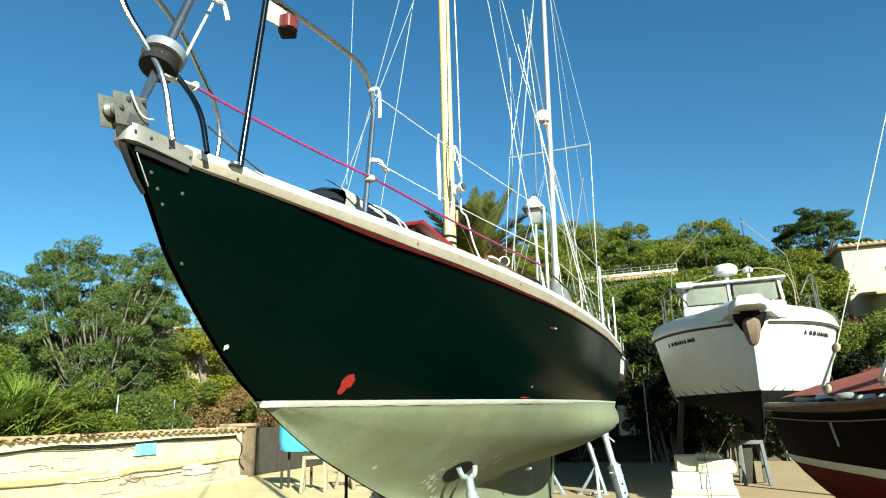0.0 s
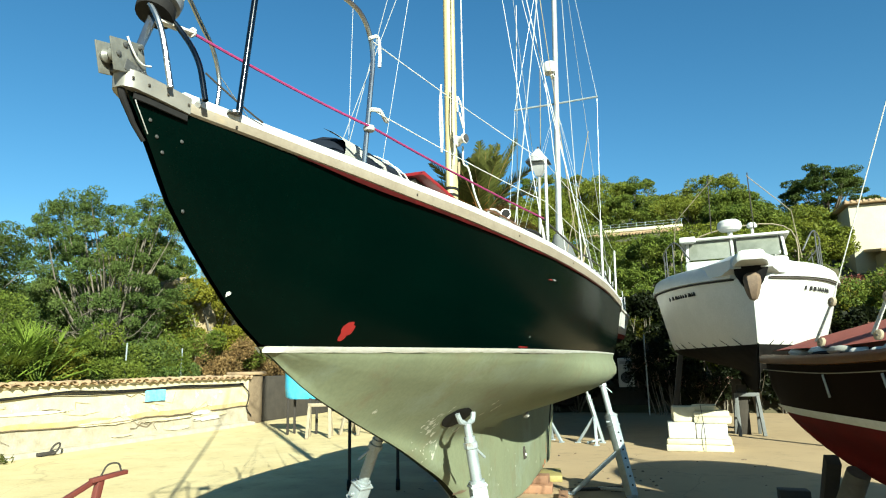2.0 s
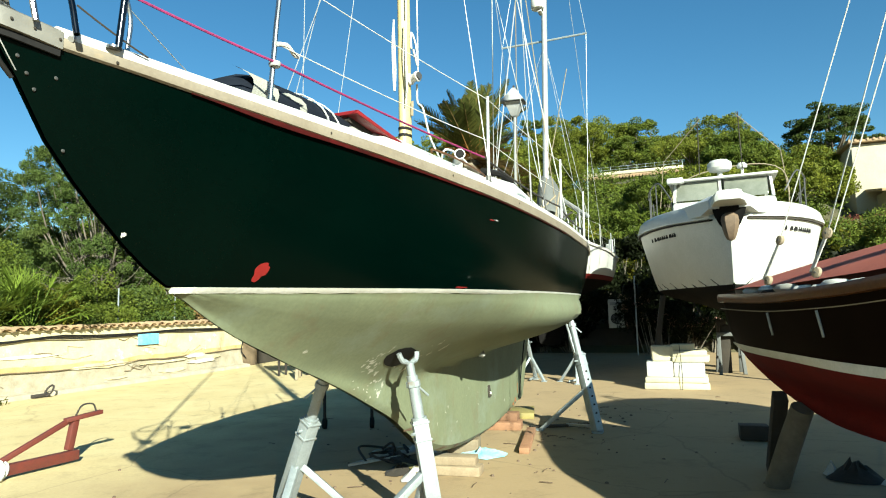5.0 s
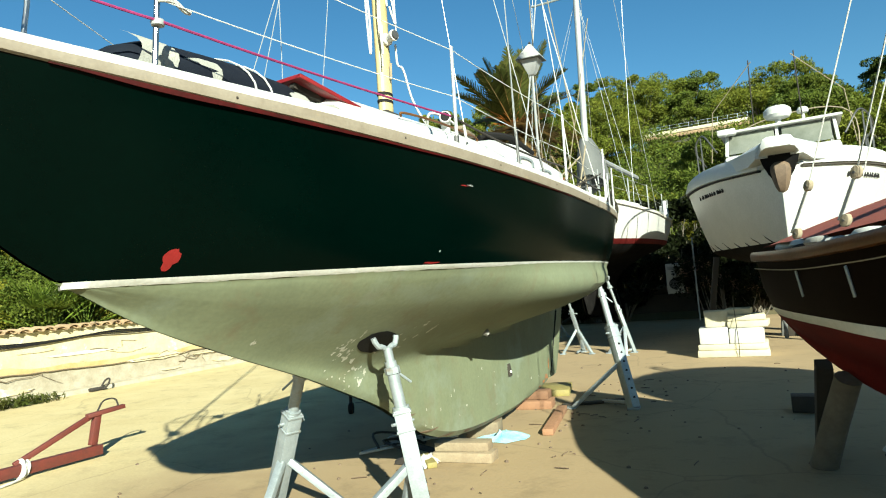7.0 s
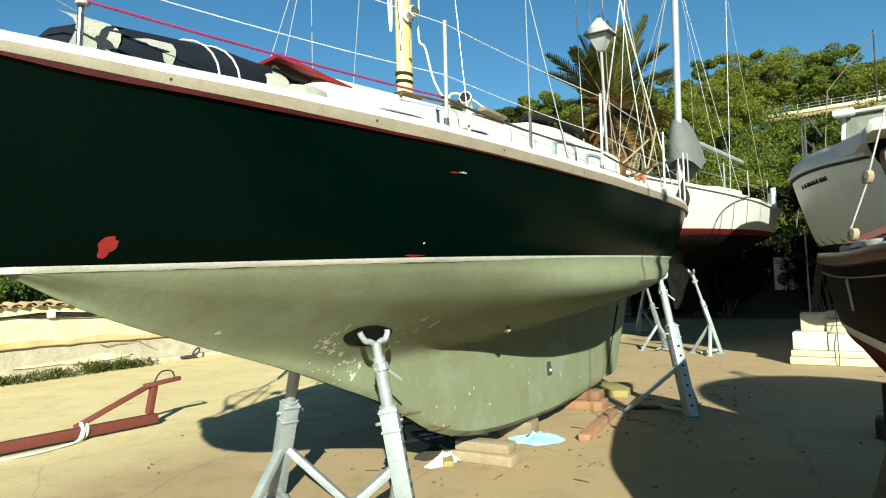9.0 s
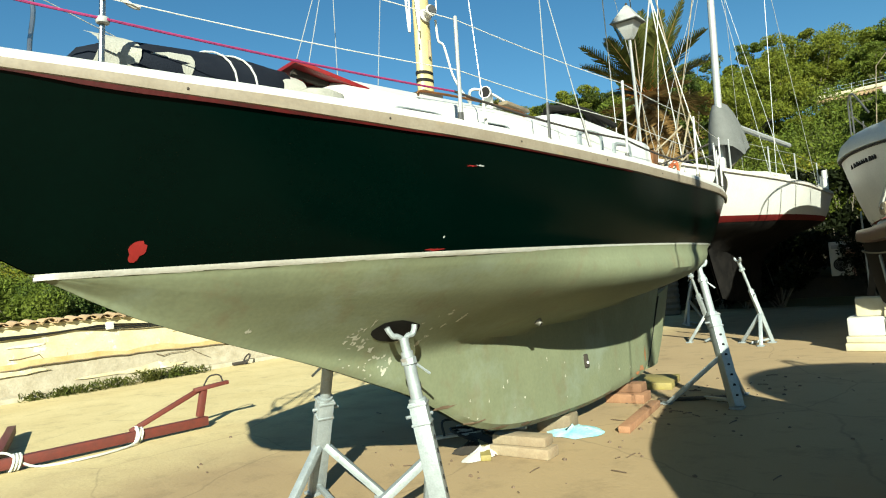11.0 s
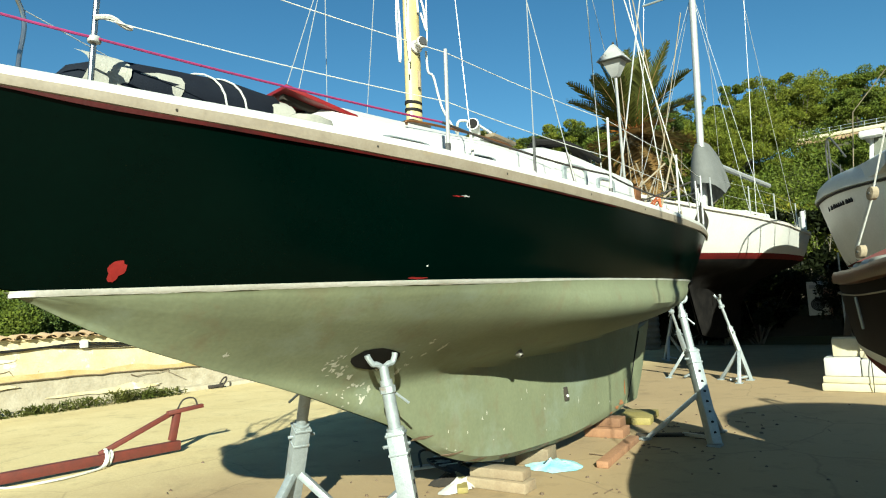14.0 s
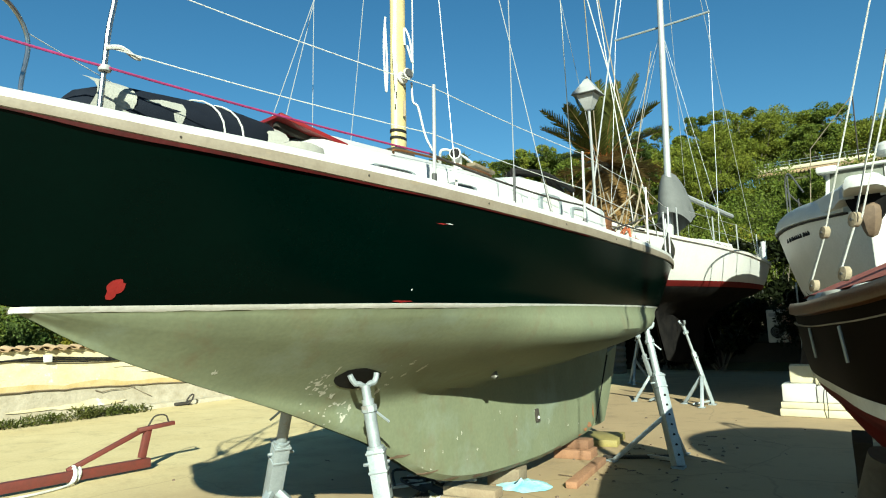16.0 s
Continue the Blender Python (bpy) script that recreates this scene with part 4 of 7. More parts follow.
    # standing rigging
    for side in (1, -1):
        s = part("spreader", tube(bmesh.new(), [(0, 5.47, 7.62), (side * 0.98, 5.51 + 0.11 * side, 7.7)], 0.02, 7), M["mast"], t)
    for name, foot, way, head in (
        ("forward_shroud", (0.93, 4.84, 2.36), None, (-0.02, 5.53, 9.26)),
        ("aft_shroud", (1.166, 5.75, 2.32), None, (-0.017, 5.51, 8.69)),
        ("cap_shroud", (1.13, 5.24, 2.35), (1.0, 5.62, 7.7), (-0.03, 5.6, 12.3)),
        ("forward_shroud", (-1.15, 4.59, 2.38), None, (-0.011, 5.455, 6.54)),
        ("forward_shroud", (-1.06, 4.77, 2.36), None, (-0.014, 5.48, 7.55)),
        ("cap_shroud", (-1.13, 5.43, 2.35), (-0.96, 5.40, 7.7), (-0.03, 5.6, 12.3)),
        ("aft_shroud", (-1.15, 5.83, 2.32), None, (-0.015, 5.49, 7.72)),
    ):
        pts = [Vector(foot), Vector(way or head)] + ([Vector(head)] if way else [])
        part(name, tube(bmesh.new(), pts, WIRE, 5), M["alu"], t)
        u = (pts[1] - pts[0]).normalized()
        part("bottlescrew", tube(bmesh.new(), [pts[0], pts[0] + u * 0.28], 0.010, 6), M["cream" if name == "forward_shroud" else "steel"], t)
    part("backstay", tube(bmesh.new(), [(0.0, 10.2, 2.3), (-0.02, 5.68, 12.7)], WIRE, 5), M["alu"], t)
    # stanchions, lifelines
    posts = {1: [(1.0, 4.49), (1.18, 6.30), (1.16, 7.92), (0.97, 9.3)]}
    posts[-1] = [(-x, y) for x, y in posts[1]]
    for side in (1, -1):
        tops = [Vector((side * 0.472, 2.79, 3.21))]
        lows = [Vector((side * 0.49, 2.79, 2.83))]
        for x, y in posts[side]:
            z0 = g.s(y)
            st = part("stanchion", tube(bmesh.new(), [(x, y, z0), (x * 1.01, y + 0.01, z0 + 0.655)], 0.0115, 8), M["alu"], t, "white-sleeved stanchion")
            part("socket", tube(bmesh.new(), [(x, y, z0), (x, y, z0 + 0.09)], 0.017, 8), M["steel"], st)
            tops.append(Vector((x * 1.01, y + 0.01, z0 + 0.635)))
            lows.append(Vector((x, y, z0 + 0.34)))
        part("upper_lifeline", tube(bmesh.new(), [q for a, b in zip(tops, tops[1:]) for q in hang(a, b, 0.015, 6)], LINE * 0.75, 5), M["rope"], t)
        part("lower_lifeline", tube(bmesh.new(), [q for a, b in zip(lows, lows[1:]) for q in hang(a, b, 0.015, 6)], LINE * 0.75, 5), M["rope"], t)
        if side == -1:
            continue
        part("lashing", tube(bmesh.new(), bent([tops[0] + Vector((0, -0.03, 0)), tops[0] + Vector((0.02, 0.03, 0.03)), tops[0] + Vector((0.02, 0.05, -0.06)), tops[0] + Vector((0.015, 0.055, -0.12))]), 0.009, 6), M["rope"], t)
        part("lashing", tube(bmesh.new(), bent([lows[0] + Vector((-0.01, -0.03, 0)), lows[0] + Vector((0.01, 0.03, 0.012)), lows[0] + Vector((0.01, 0.09, -0.01)), lows[0] + Vector((0.01, 0.12, -0.01))]), 0.011, 6), M["rope"], t)
    furl = [Vector((0.06, 1.99, 2.93)), Vector((0.49, 2.765, 2.735)), Vector((0.98, 4.47, 2.60)), Vector((1.17, 6.29, 2.50)), Vector((1.14, 7.9, 2.46))]
    part("furling_line", tube(bmesh.new(), [q for a, b in zip(furl[:2], furl[1:3]) for q in hang(a, b, 0.012, 10)], 0.006, 6), M["red_rope"], t, "red furling line led aft along the rail")
    part("furling_line", tube(bmesh.new(), [q for a, b in zip(furl[2:], furl[3:]) for q in hang(a, b, 0.03, 8)], 0.0075, 6), M["dark_rope"], t)
    part("jackline", tube(bmesh.new(), hang((0.17, 1.96, 2.72), (0.25, 2.22, 2.60), 0.005), 0.004, 5), M["dark_rope"], t)
    for y in (9.3, 9.75, 10.15):
        part("stern_rail_post", tube(bmesh.new(), [(0.92 - 0.25 * (y - 9.3), y, g.s(y)), (0.92 - 0.25 * (y - 9.3), y, g.s(y) + 0.6)], 0.0115, 7), M["alu"], t)
    for k, (a, b) in enumerate([((0.55, 9.9, 2.5), (0.25, 8.7, 7.5)), ((0.3, 10.1, 2.6), (0.1, 9.2, 8.0)), ((-0.2, 10.2, 2.5), (0.2, 9.0, 6.0)), ((0.75, 9.6, 2.6), (0.1, 8.6, 7.0)), ((0.1, 10.0, 2.5), (0.75, 9.9, 5.2)), ((-0.5, 9.9, 2.5), (-0.1, 8.9, 7.0))]):
        part("hanging_line", tube(bmesh.new(), hang(a, b, 0.04, 6), 0.007, 5), M["rope" if k % 2 else "beige"], t)
    part("stern_rail", tube(bmesh.new(), bent([(0.92, 9.3, 2.87), (0.80, 9.8, 2.87), (0.68, 10.2, 2.87), (0.3, 10.3, 2.87), (-0.3, 10.3, 2.87), (-0.68, 10.2, 2.87), (-0.92, 9.3, 2.87)]), 0.0115, 8), M["steel"], t)

    # coachroof and doghouse
    def house(name, y0, y1, half, z1, front, label, crest):
        loops = []
        for y in np.linspace(y0, y1, 22):
            k = min(1.0, (y - y0) / front)
            k = 1 - (1 - k) ** 2
            h, z0 = half(y), g.s(y) - 0.03
            e = z0 + (z1(y) - z0) * (0.1 + 0.9 * k)
            loops.append([(-h, y, z0), (-h + 0.035, y, e - 0.05), (-h + 0.07, y, e - 0.01), (-h * 0.6, y, e + crest * 0.62), (0, y, e + crest), (h * 0.6, y, e + crest * 0.62), (h - 0.07, y, e - 0.01), (h - 0.035, y, e - 0.05), (h, y, z0)])
        return part(name, rings(bmesh.new(), loops), M["white"], t, label)
    cab = house("coachroof", 3.95, 6.5, lambda y: 0.46 + 0.26 * min(1, (y - 3.95) / 1.6), lambda y: 2.715, 0.30, "low white coachroof", 0.16)
    dog = house("doghouse", 6.05, 7.95, lambda y: 0.735, lambda y: 2.86 - 0.05 * (y - 6.05), 0.55, "white stepped doghouse", 0.13)

    def portlight(parent, y0, y1, z, h, x, mat, rim):
        n, pts = 20, []
        cy, ry = (y0 + y1) / 2, (y1 - y0) / 2
        for i in range(n):
            a = 2 * math.pi * i / n
            c, s = math.cos(a), math.sin(a)
            pts.append((abs(c) ** 0.45 * math.copysign(1, c) * ry, abs(s) ** 0.45 * math.copysign(1, s) * h / 2))
        out = [[(x + dx, cy + u * k, z + v * k + 0.03 * u) for u, v in pts] for dx, k in ((-0.02, 1.0), (0.012, 1.0), (0.012, rim), (-0.008, rim))]
        fr = part("window_frame", rings(bmesh.new(), out, caps=False), M["galv"], parent, "metal-framed portlight")
        bm = bmesh.new()
        bm.faces.new([bm.verts.new((x - 0.002, cy + u * rim, z + v * rim + 0.03 * u)) for u, v in pts])
        part("pane", bm, mat, fr)
    portlight(cab, 4.33, 4.78, 2.555, 0.075, 0.672 - 0.05, M["grey_plastic"], 0.82)
    portlight(cab, 5.08, 5.42, 2.545, 0.075, 0.70, M["glass"], 0.82)
    portlight(dog, 6.40, 6.84, 2.605, 0.205, 0.724, M["pane"], 0.80)
    portlight(dog, 7.05, 7.42, 2.575, 0.19, 0.724, M["pane"], 0.80)
    part("grab_rail", tube(bmesh.new(), bent([(0.50, 4.7, 2.74), (0.51, 4.74, 2.77), (0.56, 5.2, 2.78), (0.57, 5.8, 2.78), (0.57, 5.84, 2.74)]), 0.009, 7), M["varnish"], cab, "brown wooden grab rail")
    part("sliding_hatch", box(bmesh.new(), (0, 7.3, 2.955), (0.6, 0.9, 0.06), (-2, 0, 0), 0.015), M["white"], dog)
    part("vent_cowl", tube(bmesh.new(), bent([(0.40, 5.62, 2.80), (0.40, 5.62, 2.87), (0.42, 5.58, 2.91), (0.45, 5.52, 2.92)]), 0.035, 12, 0.048), M["white"], cab, "white ventilator cowl")
    part("vent_mouth", lathe(bmesh.new(), [(0.038, 0), (0.038, 0.01), (0.02, 0.012)], n=14, m=along((0.45, 5.52, 2.92), (0.48, 5.44, 2.922))), M["black"], cab)
    part("roof_plank", box(bmesh.new(), (0.42, 5.95, 2.875), (0.08, 0.42, 0.03), (1, 0, 8), 0.006), M["wood"], cab)
    return t


boat = green_boat()


def boat_marks():
    """Paint marks, flakes and fittings on the green hull."""
    part("paint_mark", patch(2.948, 1.782, 0.034, 0.034, 21, ragged=0.07), M["red"], boat, "dab of red primer")
    part("paint_mark", patch(2.940, 1.745, 0.022, 0.022, 22, ragged=0.08), M["red"], boat, "dab of red primer")
    part("paint_mark", patch(4.385, 1.705, 0.06, 0.006, 23), M["red"], boat, "red primer showing through the boot line")
    part("paint_mark", patch(4.56, 2.173, 0.034, 0.0035, 24, ragged=0.5), M["red"], boat, "scrape with red primer")
    part("paint_mark", patch(4.63, 2.177, 0.022, 0.004, 25, ragged=0.4), M["grey_plastic"], boat, "pale scrape in the paint")
    part("paint_mark", patch(4.42, 1.772, 0.005, 0.005, 26), M["boot"], boat, "white chip")
    part("paint_mark", patch(2.315, 1.905, 0.008, 0.011, 27, ragged=0.3), M["boot"], boat, "chipped stem showing white filler")
    for i, (y, z, a, b) in enumerate([(4.28, 1.22, 0.022, 0.02), (4.33, 1.30, 0.008, 0.02), (4.37, 1.15, 0.02, 0.02), (4.62, 0.955, 0.024, 0.024), (4.68, 1.01, 0.014, 0.02), (4.9, 1.3, 0.02, 0.008), (4.95, 1.22, 0.015, 0.012), (4.86, 1.12, 0.02, 0.03), (5.05, 1.26, 0.015, 0.02), (4.45, 1.12, 0.02, 0.015), (3.6, 1.33, 0.014, 0.012), (5.9, 0.62, 0.008, 0.011), (6.6, 0.75, 0.009, 0.014), (6.9, 0.55, 0.006, 0.012), (7.6, 0.52, 0.01, 0.02), (5.7, 0.55, 0.006, 0.01), (6.2, 0.48, 0.01, 0.008), (8.1, 0.42, 0.015, 0.01)]):
        part("flake", patch(y, z, a, b, 40 + i, 0.003, ragged=0.5, n=14), M["flake"], boat, "pale flaked spot")
    rf = np.random.default_rng(91)
    for k in range(46):
        y, z = ((4.30 + 0.05 * rf.normal(), 1.21 + 0.07 * rf.normal()), (4.50 + 0.07 * rf.normal(), 1.02 + 0.05 * rf.normal()), (4.80 + 0.10 * rf.normal(), 1.20 + 0.08 * rf.normal()))[k % 5 % 3]
        part("flake", patch(y, z, rf.uniform(0.004, 0.014), rf.uniform(0.003, 0.011), 120 + k, 0.0025, ragged=0.45, n=9), M["flake"], boat)
    for k in range(12):
        y, z = rf.uniform(5.0, 8.6), rf.uniform(0.35, 0.75)
        part("flake", patch(y, z, rf.uniform(0.004, 0.009), rf.uniform(0.004, 0.016), 180 + k, 0.0025, ragged=0.4, n=9), M["flake"], boat)
    bm = patch(4.56, 1.225, 0.195, 0.066, 60, 0.006, ragged=0.04, slant=-0.35)
    part("bare_patch", bm, M["black"], boat, "black unpainted oval where a prop stood")
    fit = part("skin_fitting", lathe(bmesh.new(), [(0.045, 0), (0.045, 0.012), (0.028, 0.03), (0.026, 0.05), (0.01, 0.05)], n=16, m=along((0.445, 5.97, 1.146), (0.66, 5.97, 0.95)) @ Matrix.Scale(0.8, 4)), M["winter"], boat, "dull bronze through-hull fitting")
    part("bore", lathe(bmesh.new(), [(0.018, 0.0505), (0.016, 0.051), (0.002, 0.051)], n=12, m=along((0.445, 5.97, 1.146), (0.66, 5.97, 0.95)) @ Matrix.Scale(0.8, 4)), M["black"], fit)
    for i, (y, z, ry, rz) in enumerate([(8.72, 0.34, 0.06, 0.03), (8.60, 0.30, 0.05, 0.02), (8.86, 0.50, 0.02, 0.09), (8.45, 0.26, 0.07, 0.012)]):
        part("rust_stain", patch(y, z, ry, rz, 70 + i, 0.003, ragged=0.3, n=12), M["rust"], boat, "orange rust bleeding from the keel heel")
    for i in range(9):
        part("keel_scuff", patch(5.2 + 0.33 * i, GREEN.k(5.2 + 0.33 * i) + 0.035, 0.07 + 0.03 * (i % 3), 0.012, 90 + i, 0.003, ragged=0.4, n=10), M["chafe"], boat, "dark scuff along the keel's edge")
    anode = part("anode_plate", box(bmesh.new(), (GREEN.x(7.32, 0.63) + 0.008, 7.32, 0.63), (0.02, 0.075, 0.13), (0, -8, 0), 0.006), M["dark_wall"], boat, "small dark plate bolted to the keel")
    part("bolt", lathe(bmesh.new(), [(0.016, 0), (0.014, 0.012), (0.002, 0.013)], n=8, m=pose(GREEN.x(7.32, 0.60) + 0.02, 7.32, 0.61, 0, 90, 0)), M["boot"], anode)


boat_marks()


def deck_gear():
    """Loose gear lying on the green boat's deck."""
    rng = np.random.default_rng(17)
    t = thing("covered_dinghy", (0.1, 3.3, 2.45), "rolled dinghy under navy canvas lashed with white straps", "dinghy")
    loops = []
    for y, w, h, zc, xc in ((2.66, 0.04, 0.03, 2.55, 0.14), (2.78, 0.2, 0.13, 2.60, 0.10), (2.95, 0.28, 0.20, 2.62, 0.06), (3.25, 0.31, 0.235, 2.62, 0.03), (3.6, 0.32, 0.24, 2.625, 0.02), (3.86, 0.28, 0.22, 2.64, 0.04), (3.95, 0.15, 0.12, 2.66, 0.08)):
        loops.append([(xc + w * math.cos(a) * (1 + 0.06 * noise.noise((y * 4, a * 2, 0))), y, zc + h * math.sin(a) * (1 + 0.12 * noise.noise((y * 5, a * 2, 4)))) for a in np.linspace(0, 2 * math.pi, 22, endpoint=False)])
    part("canvas", rings(bmesh.new(), loops), M["navy"], t, "navy canvas cover")
    for y0, y1 in ((2.78, 2.96), (3.00, 3.22), (3.76, 3.90)):
        bm = bmesh.new()
        rings(bm, [[(p[0] + 0.008 * math.cos(i), p[1] + (0.0 if k == 0 else 0.0), p[2]) for i, p in enumerate([(0.06 + (0.27 + 0.02 * k) * math.cos(a) , y0 + (y1 - y0) * k + 0.03 * math.sin(a * 3), 2.62 + 0.2 * math.sin(a)) for a in np.linspace(-0.7, 1.0, 10)])] for k in (0, 0.5, 1)], closed=False, caps=False)
        part("pale_flap", bm, M["pale_canvas"], t, "pale grey cloth showing at the ends")
    for y in (3.42, 3.54):
        part("strap", tube(bmesh.new(), [(0.025 + 0.325 * math.cos(a), y + 0.05 * math.cos(a), 2.625 + 0.246 * math.sin(a)) for a in np.linspace(-0.5, 3.4, 16)], 0.0055, 6), M["rope"], t, "white strap")
    h = thing("hatch_board", (0.1, 4.1, 2.75), "red painted wooden hatch board propped on the coachroof", "hatch")
    bm = bmesh.new()
    m = pose(0.06, 4.18, 2.815, -13, 4, -12)
    box(bm, (0, 0, 0), (0.62, 0.50, 0.028), m=m, bevel=0.006)
    part("board", bm, M["red"], h)
    for x in (-0.2, 0.2):
        part("batten", box(bmesh.new(), (x, 0, -0.03), (0.05, 0.44, 0.035), m=m, bevel=0.004), M["dark_wall"], h)
    bag = rings(bmesh.new(), [[(0.36 + r * math.cos(a), 3.98 + k, 2.60 + r * 0.75 * math.sin(a) + 0.02 * math.sin(a * 3)) for a in np.linspace(0, 2 * math.pi, 12, endpoint=False)] for k, r in ((-0.18, 0.02), (-0.12, 0.09), (0.0, 0.12), (0.12, 0.10), (0.2, 0.03))])
    solo("sail_bag", bag, M["pale_canvas"], "crumpled pale cloth bag by the hatch", "bag")
    bm = bmesh.new()
    tube(bm, bent([(0.24, 5.6, 2.89), (0.3, 5.55, 2.98), (0.36, 5.7, 2.97), (0.42, 5.9, 2.88), (0.36, 5.98, 2.88), (0.3, 5.8, 2.89), (0.35, 5.65, 2.9)]), 0.011, 6)
    solo("rope_coil", bm, M["rope"], "white rope coil on the coachroof", "rope")
    bm = bmesh.new()
    pts = [(0.62 + 0.25 * rng.normal() * 0.4, 7.9 + 0.25 * i * 0.5 + 0.1 * rng.normal(), 2.5 + 0.1 * rng.normal()) for i in range(8)]
    tube(bm, bent(pts), 0.014, 6)
    tube(bm, bent([(p[0] - 0.1 * rng.random(), p[1] + 0.1, p[2] + 0.08 * rng.random()) for p in pts]), 0.011, 6)
    solo("orange_rope", bm, M["orange"], "tangled orange rope round the cockpit", "rope")
    cl = rings(bmesh.new(), [[(0.66 + 0.05 * math.sin(v * 5) + 0.02 * k, 7.98 + 0.16 * k + 0.03 * math.sin(v * 7 + k), 2.38 + 0.30 * v - 0.05 * k) for v in np.linspace(0, 1, 8)] for k in range(5)], closed=False, caps=False)
    bmesh.ops.solidify(cl, geom=cl.faces[:], thickness=0.006)
    solo("weather_cloth", cl, M["orange"], "crumpled orange cloth in the cockpit", "cloth")
    cl = rings(bmesh.new(), [[(0.80 + 0.05 * math.sin(v * 6 + k), 8.35 + 0.20 * k, 2.26 + (0.22 - 0.02 * k) * v + 0.03 * math.sin(k * 2.3)) for v in np.linspace(0, 1, 8)] for k in range(5)], closed=False, caps=False)
    bmesh.ops.solidify(cl, geom=cl.faces[:], thickness=0.006)
    solo("dodger_cloth", cl, M["orange"], "crumpled orange-brown cloth along the cockpit side", "cloth")
    for k in range(5):
        bm = rings(bmesh.new(), [[(0.5 - 0.16 * k + r * math.cos(a) * (1 + 0.2 * math.sin(3 * a + k)), 8.2 + 0.33 * k + dy, 2.46 + 0.05 * (k % 2) + r * 0.8 * math.sin(a)) for a in np.linspace(0, 2 * math.pi, 12, endpoint=False)] for dy, r in ((-0.17, 0.03), (-0.1, 0.1), (0.02, 0.13), (0.12, 0.09), (0.18, 0.02))])
        solo("gear_bundle", bm, M[("black", "beige", "grey_canvas", "orange", "black")[k]], "bundle of stowed cloth and gear in the cockpit", "bag")
    solo("washboard", box(bmesh.new(), (0.70, 8.03, 2.50), (0.03, 0.16, 0.36), (0, 4, 3), 0.005), M["varnish"], "brown varnished washboard standing by the companionway", "board")
    for k, (a, b) in enumerate([((0.62, 8.3, 2.45), (0.30, 9.7, 3.05)), ((0.70, 8.6, 2.42), (0.15, 9.5, 3.25)), ((0.30, 8.2, 2.5), (0.78, 9.6, 2.92)), ((0.55, 9.0, 2.40), (0.66, 9.4, 3.30)), ((0.40, 8.8, 2.45), (0.50, 9.9, 2.95)), ((0.1, 8.5, 2.5), (0.62, 9.2, 3.12))]):
        solo("boat_pole", tube(bmesh.new(), hang(a, b, 0.02, 5), 0.011, 6), M[("beige", "wood", "dark_rope", "beige", "wood", "beige")[k]], "thin pole or stick leaning over the cockpit", "pole", "poles in the cockpit")
    cl = rings(bmesh.new(), [[(0.99 - 0.10 * k + 0.03 * math.sin(v * 6), 9.35 + 0.2 * k, 2.28 + (0.42 - 0.07 * k) * v) for v in np.linspace(0, 1, 8)] for k in range(5)], closed=False, caps=False)
    bmesh.ops.solidify(cl, geom=cl.faces[:], thickness=0.006)
    solo("tarpaulin", cl, M["beige"], "beige cloth hung from the stern rail", "cloth")
    sb = thing("sail_bundle", (0.3, 7.2, 2.95), "black cloth bundle along the doghouse top", "sail")
    for k in range(3):
        part("fold", tube(bmesh.new(), bent([(0.3 - 0.1 * k, 6.7 + 0.1 * k, 3.02), (0.38, 7.2, 3.06), (0.42 - 0.12 * k, 7.8, 2.98)]), 0.03, 7), M["black"], sb)
    # lantern on a pole at the stern
    l = thing("stern_lantern", (-0.12, 9.75, 2.3), "grey metal lantern on a leaning white pole at the stern", "lantern")
    p0, p1 = Vector((-0.12, 9.75, 2.25)), Vector((0.04, 9.33, 4.38))
    part("pole", tube(bmesh.new(), [p0, p1], 0.019, 8), M["alu"], l, "leaning white pole")
    a = along(p1, p1 + Vector((0.02, -0.06, 1))) 
    def square(profile):
        return rings(bmesh.new(), [[a @ Vector((r * math.cos(q), r * math.sin(q), z)) for q in (math.pi / 2 * i + 0.5 for i in range(4))] for r, z in profile])
    part("body", square([(0.045, 0), (0.07, 0.02), (0.165, 0.19), (0.17, 0.2)]), M["grey_plastic"], l, "tapered grey panes")
    part("rim", square([(0.2, 0.2), (0.245, 0.203), (0.245, 0.213), (0.2, 0.218)]), M["grey_canvas"], l)
    part("roof", square([(0.240, 0.214), (0.13, 0.325), (0.04, 0.42), (0.012, 0.435)]), M["grey_plastic"], l, "pale grey pyramid roof")
    part("finial", lathe(bmesh.new(), [(0.008, 0.42), (0.018, 0.44), (0.012, 0.46), (0.002, 0.47)], n=8, m=a), M["dark_wall"], l)


deck_gear()


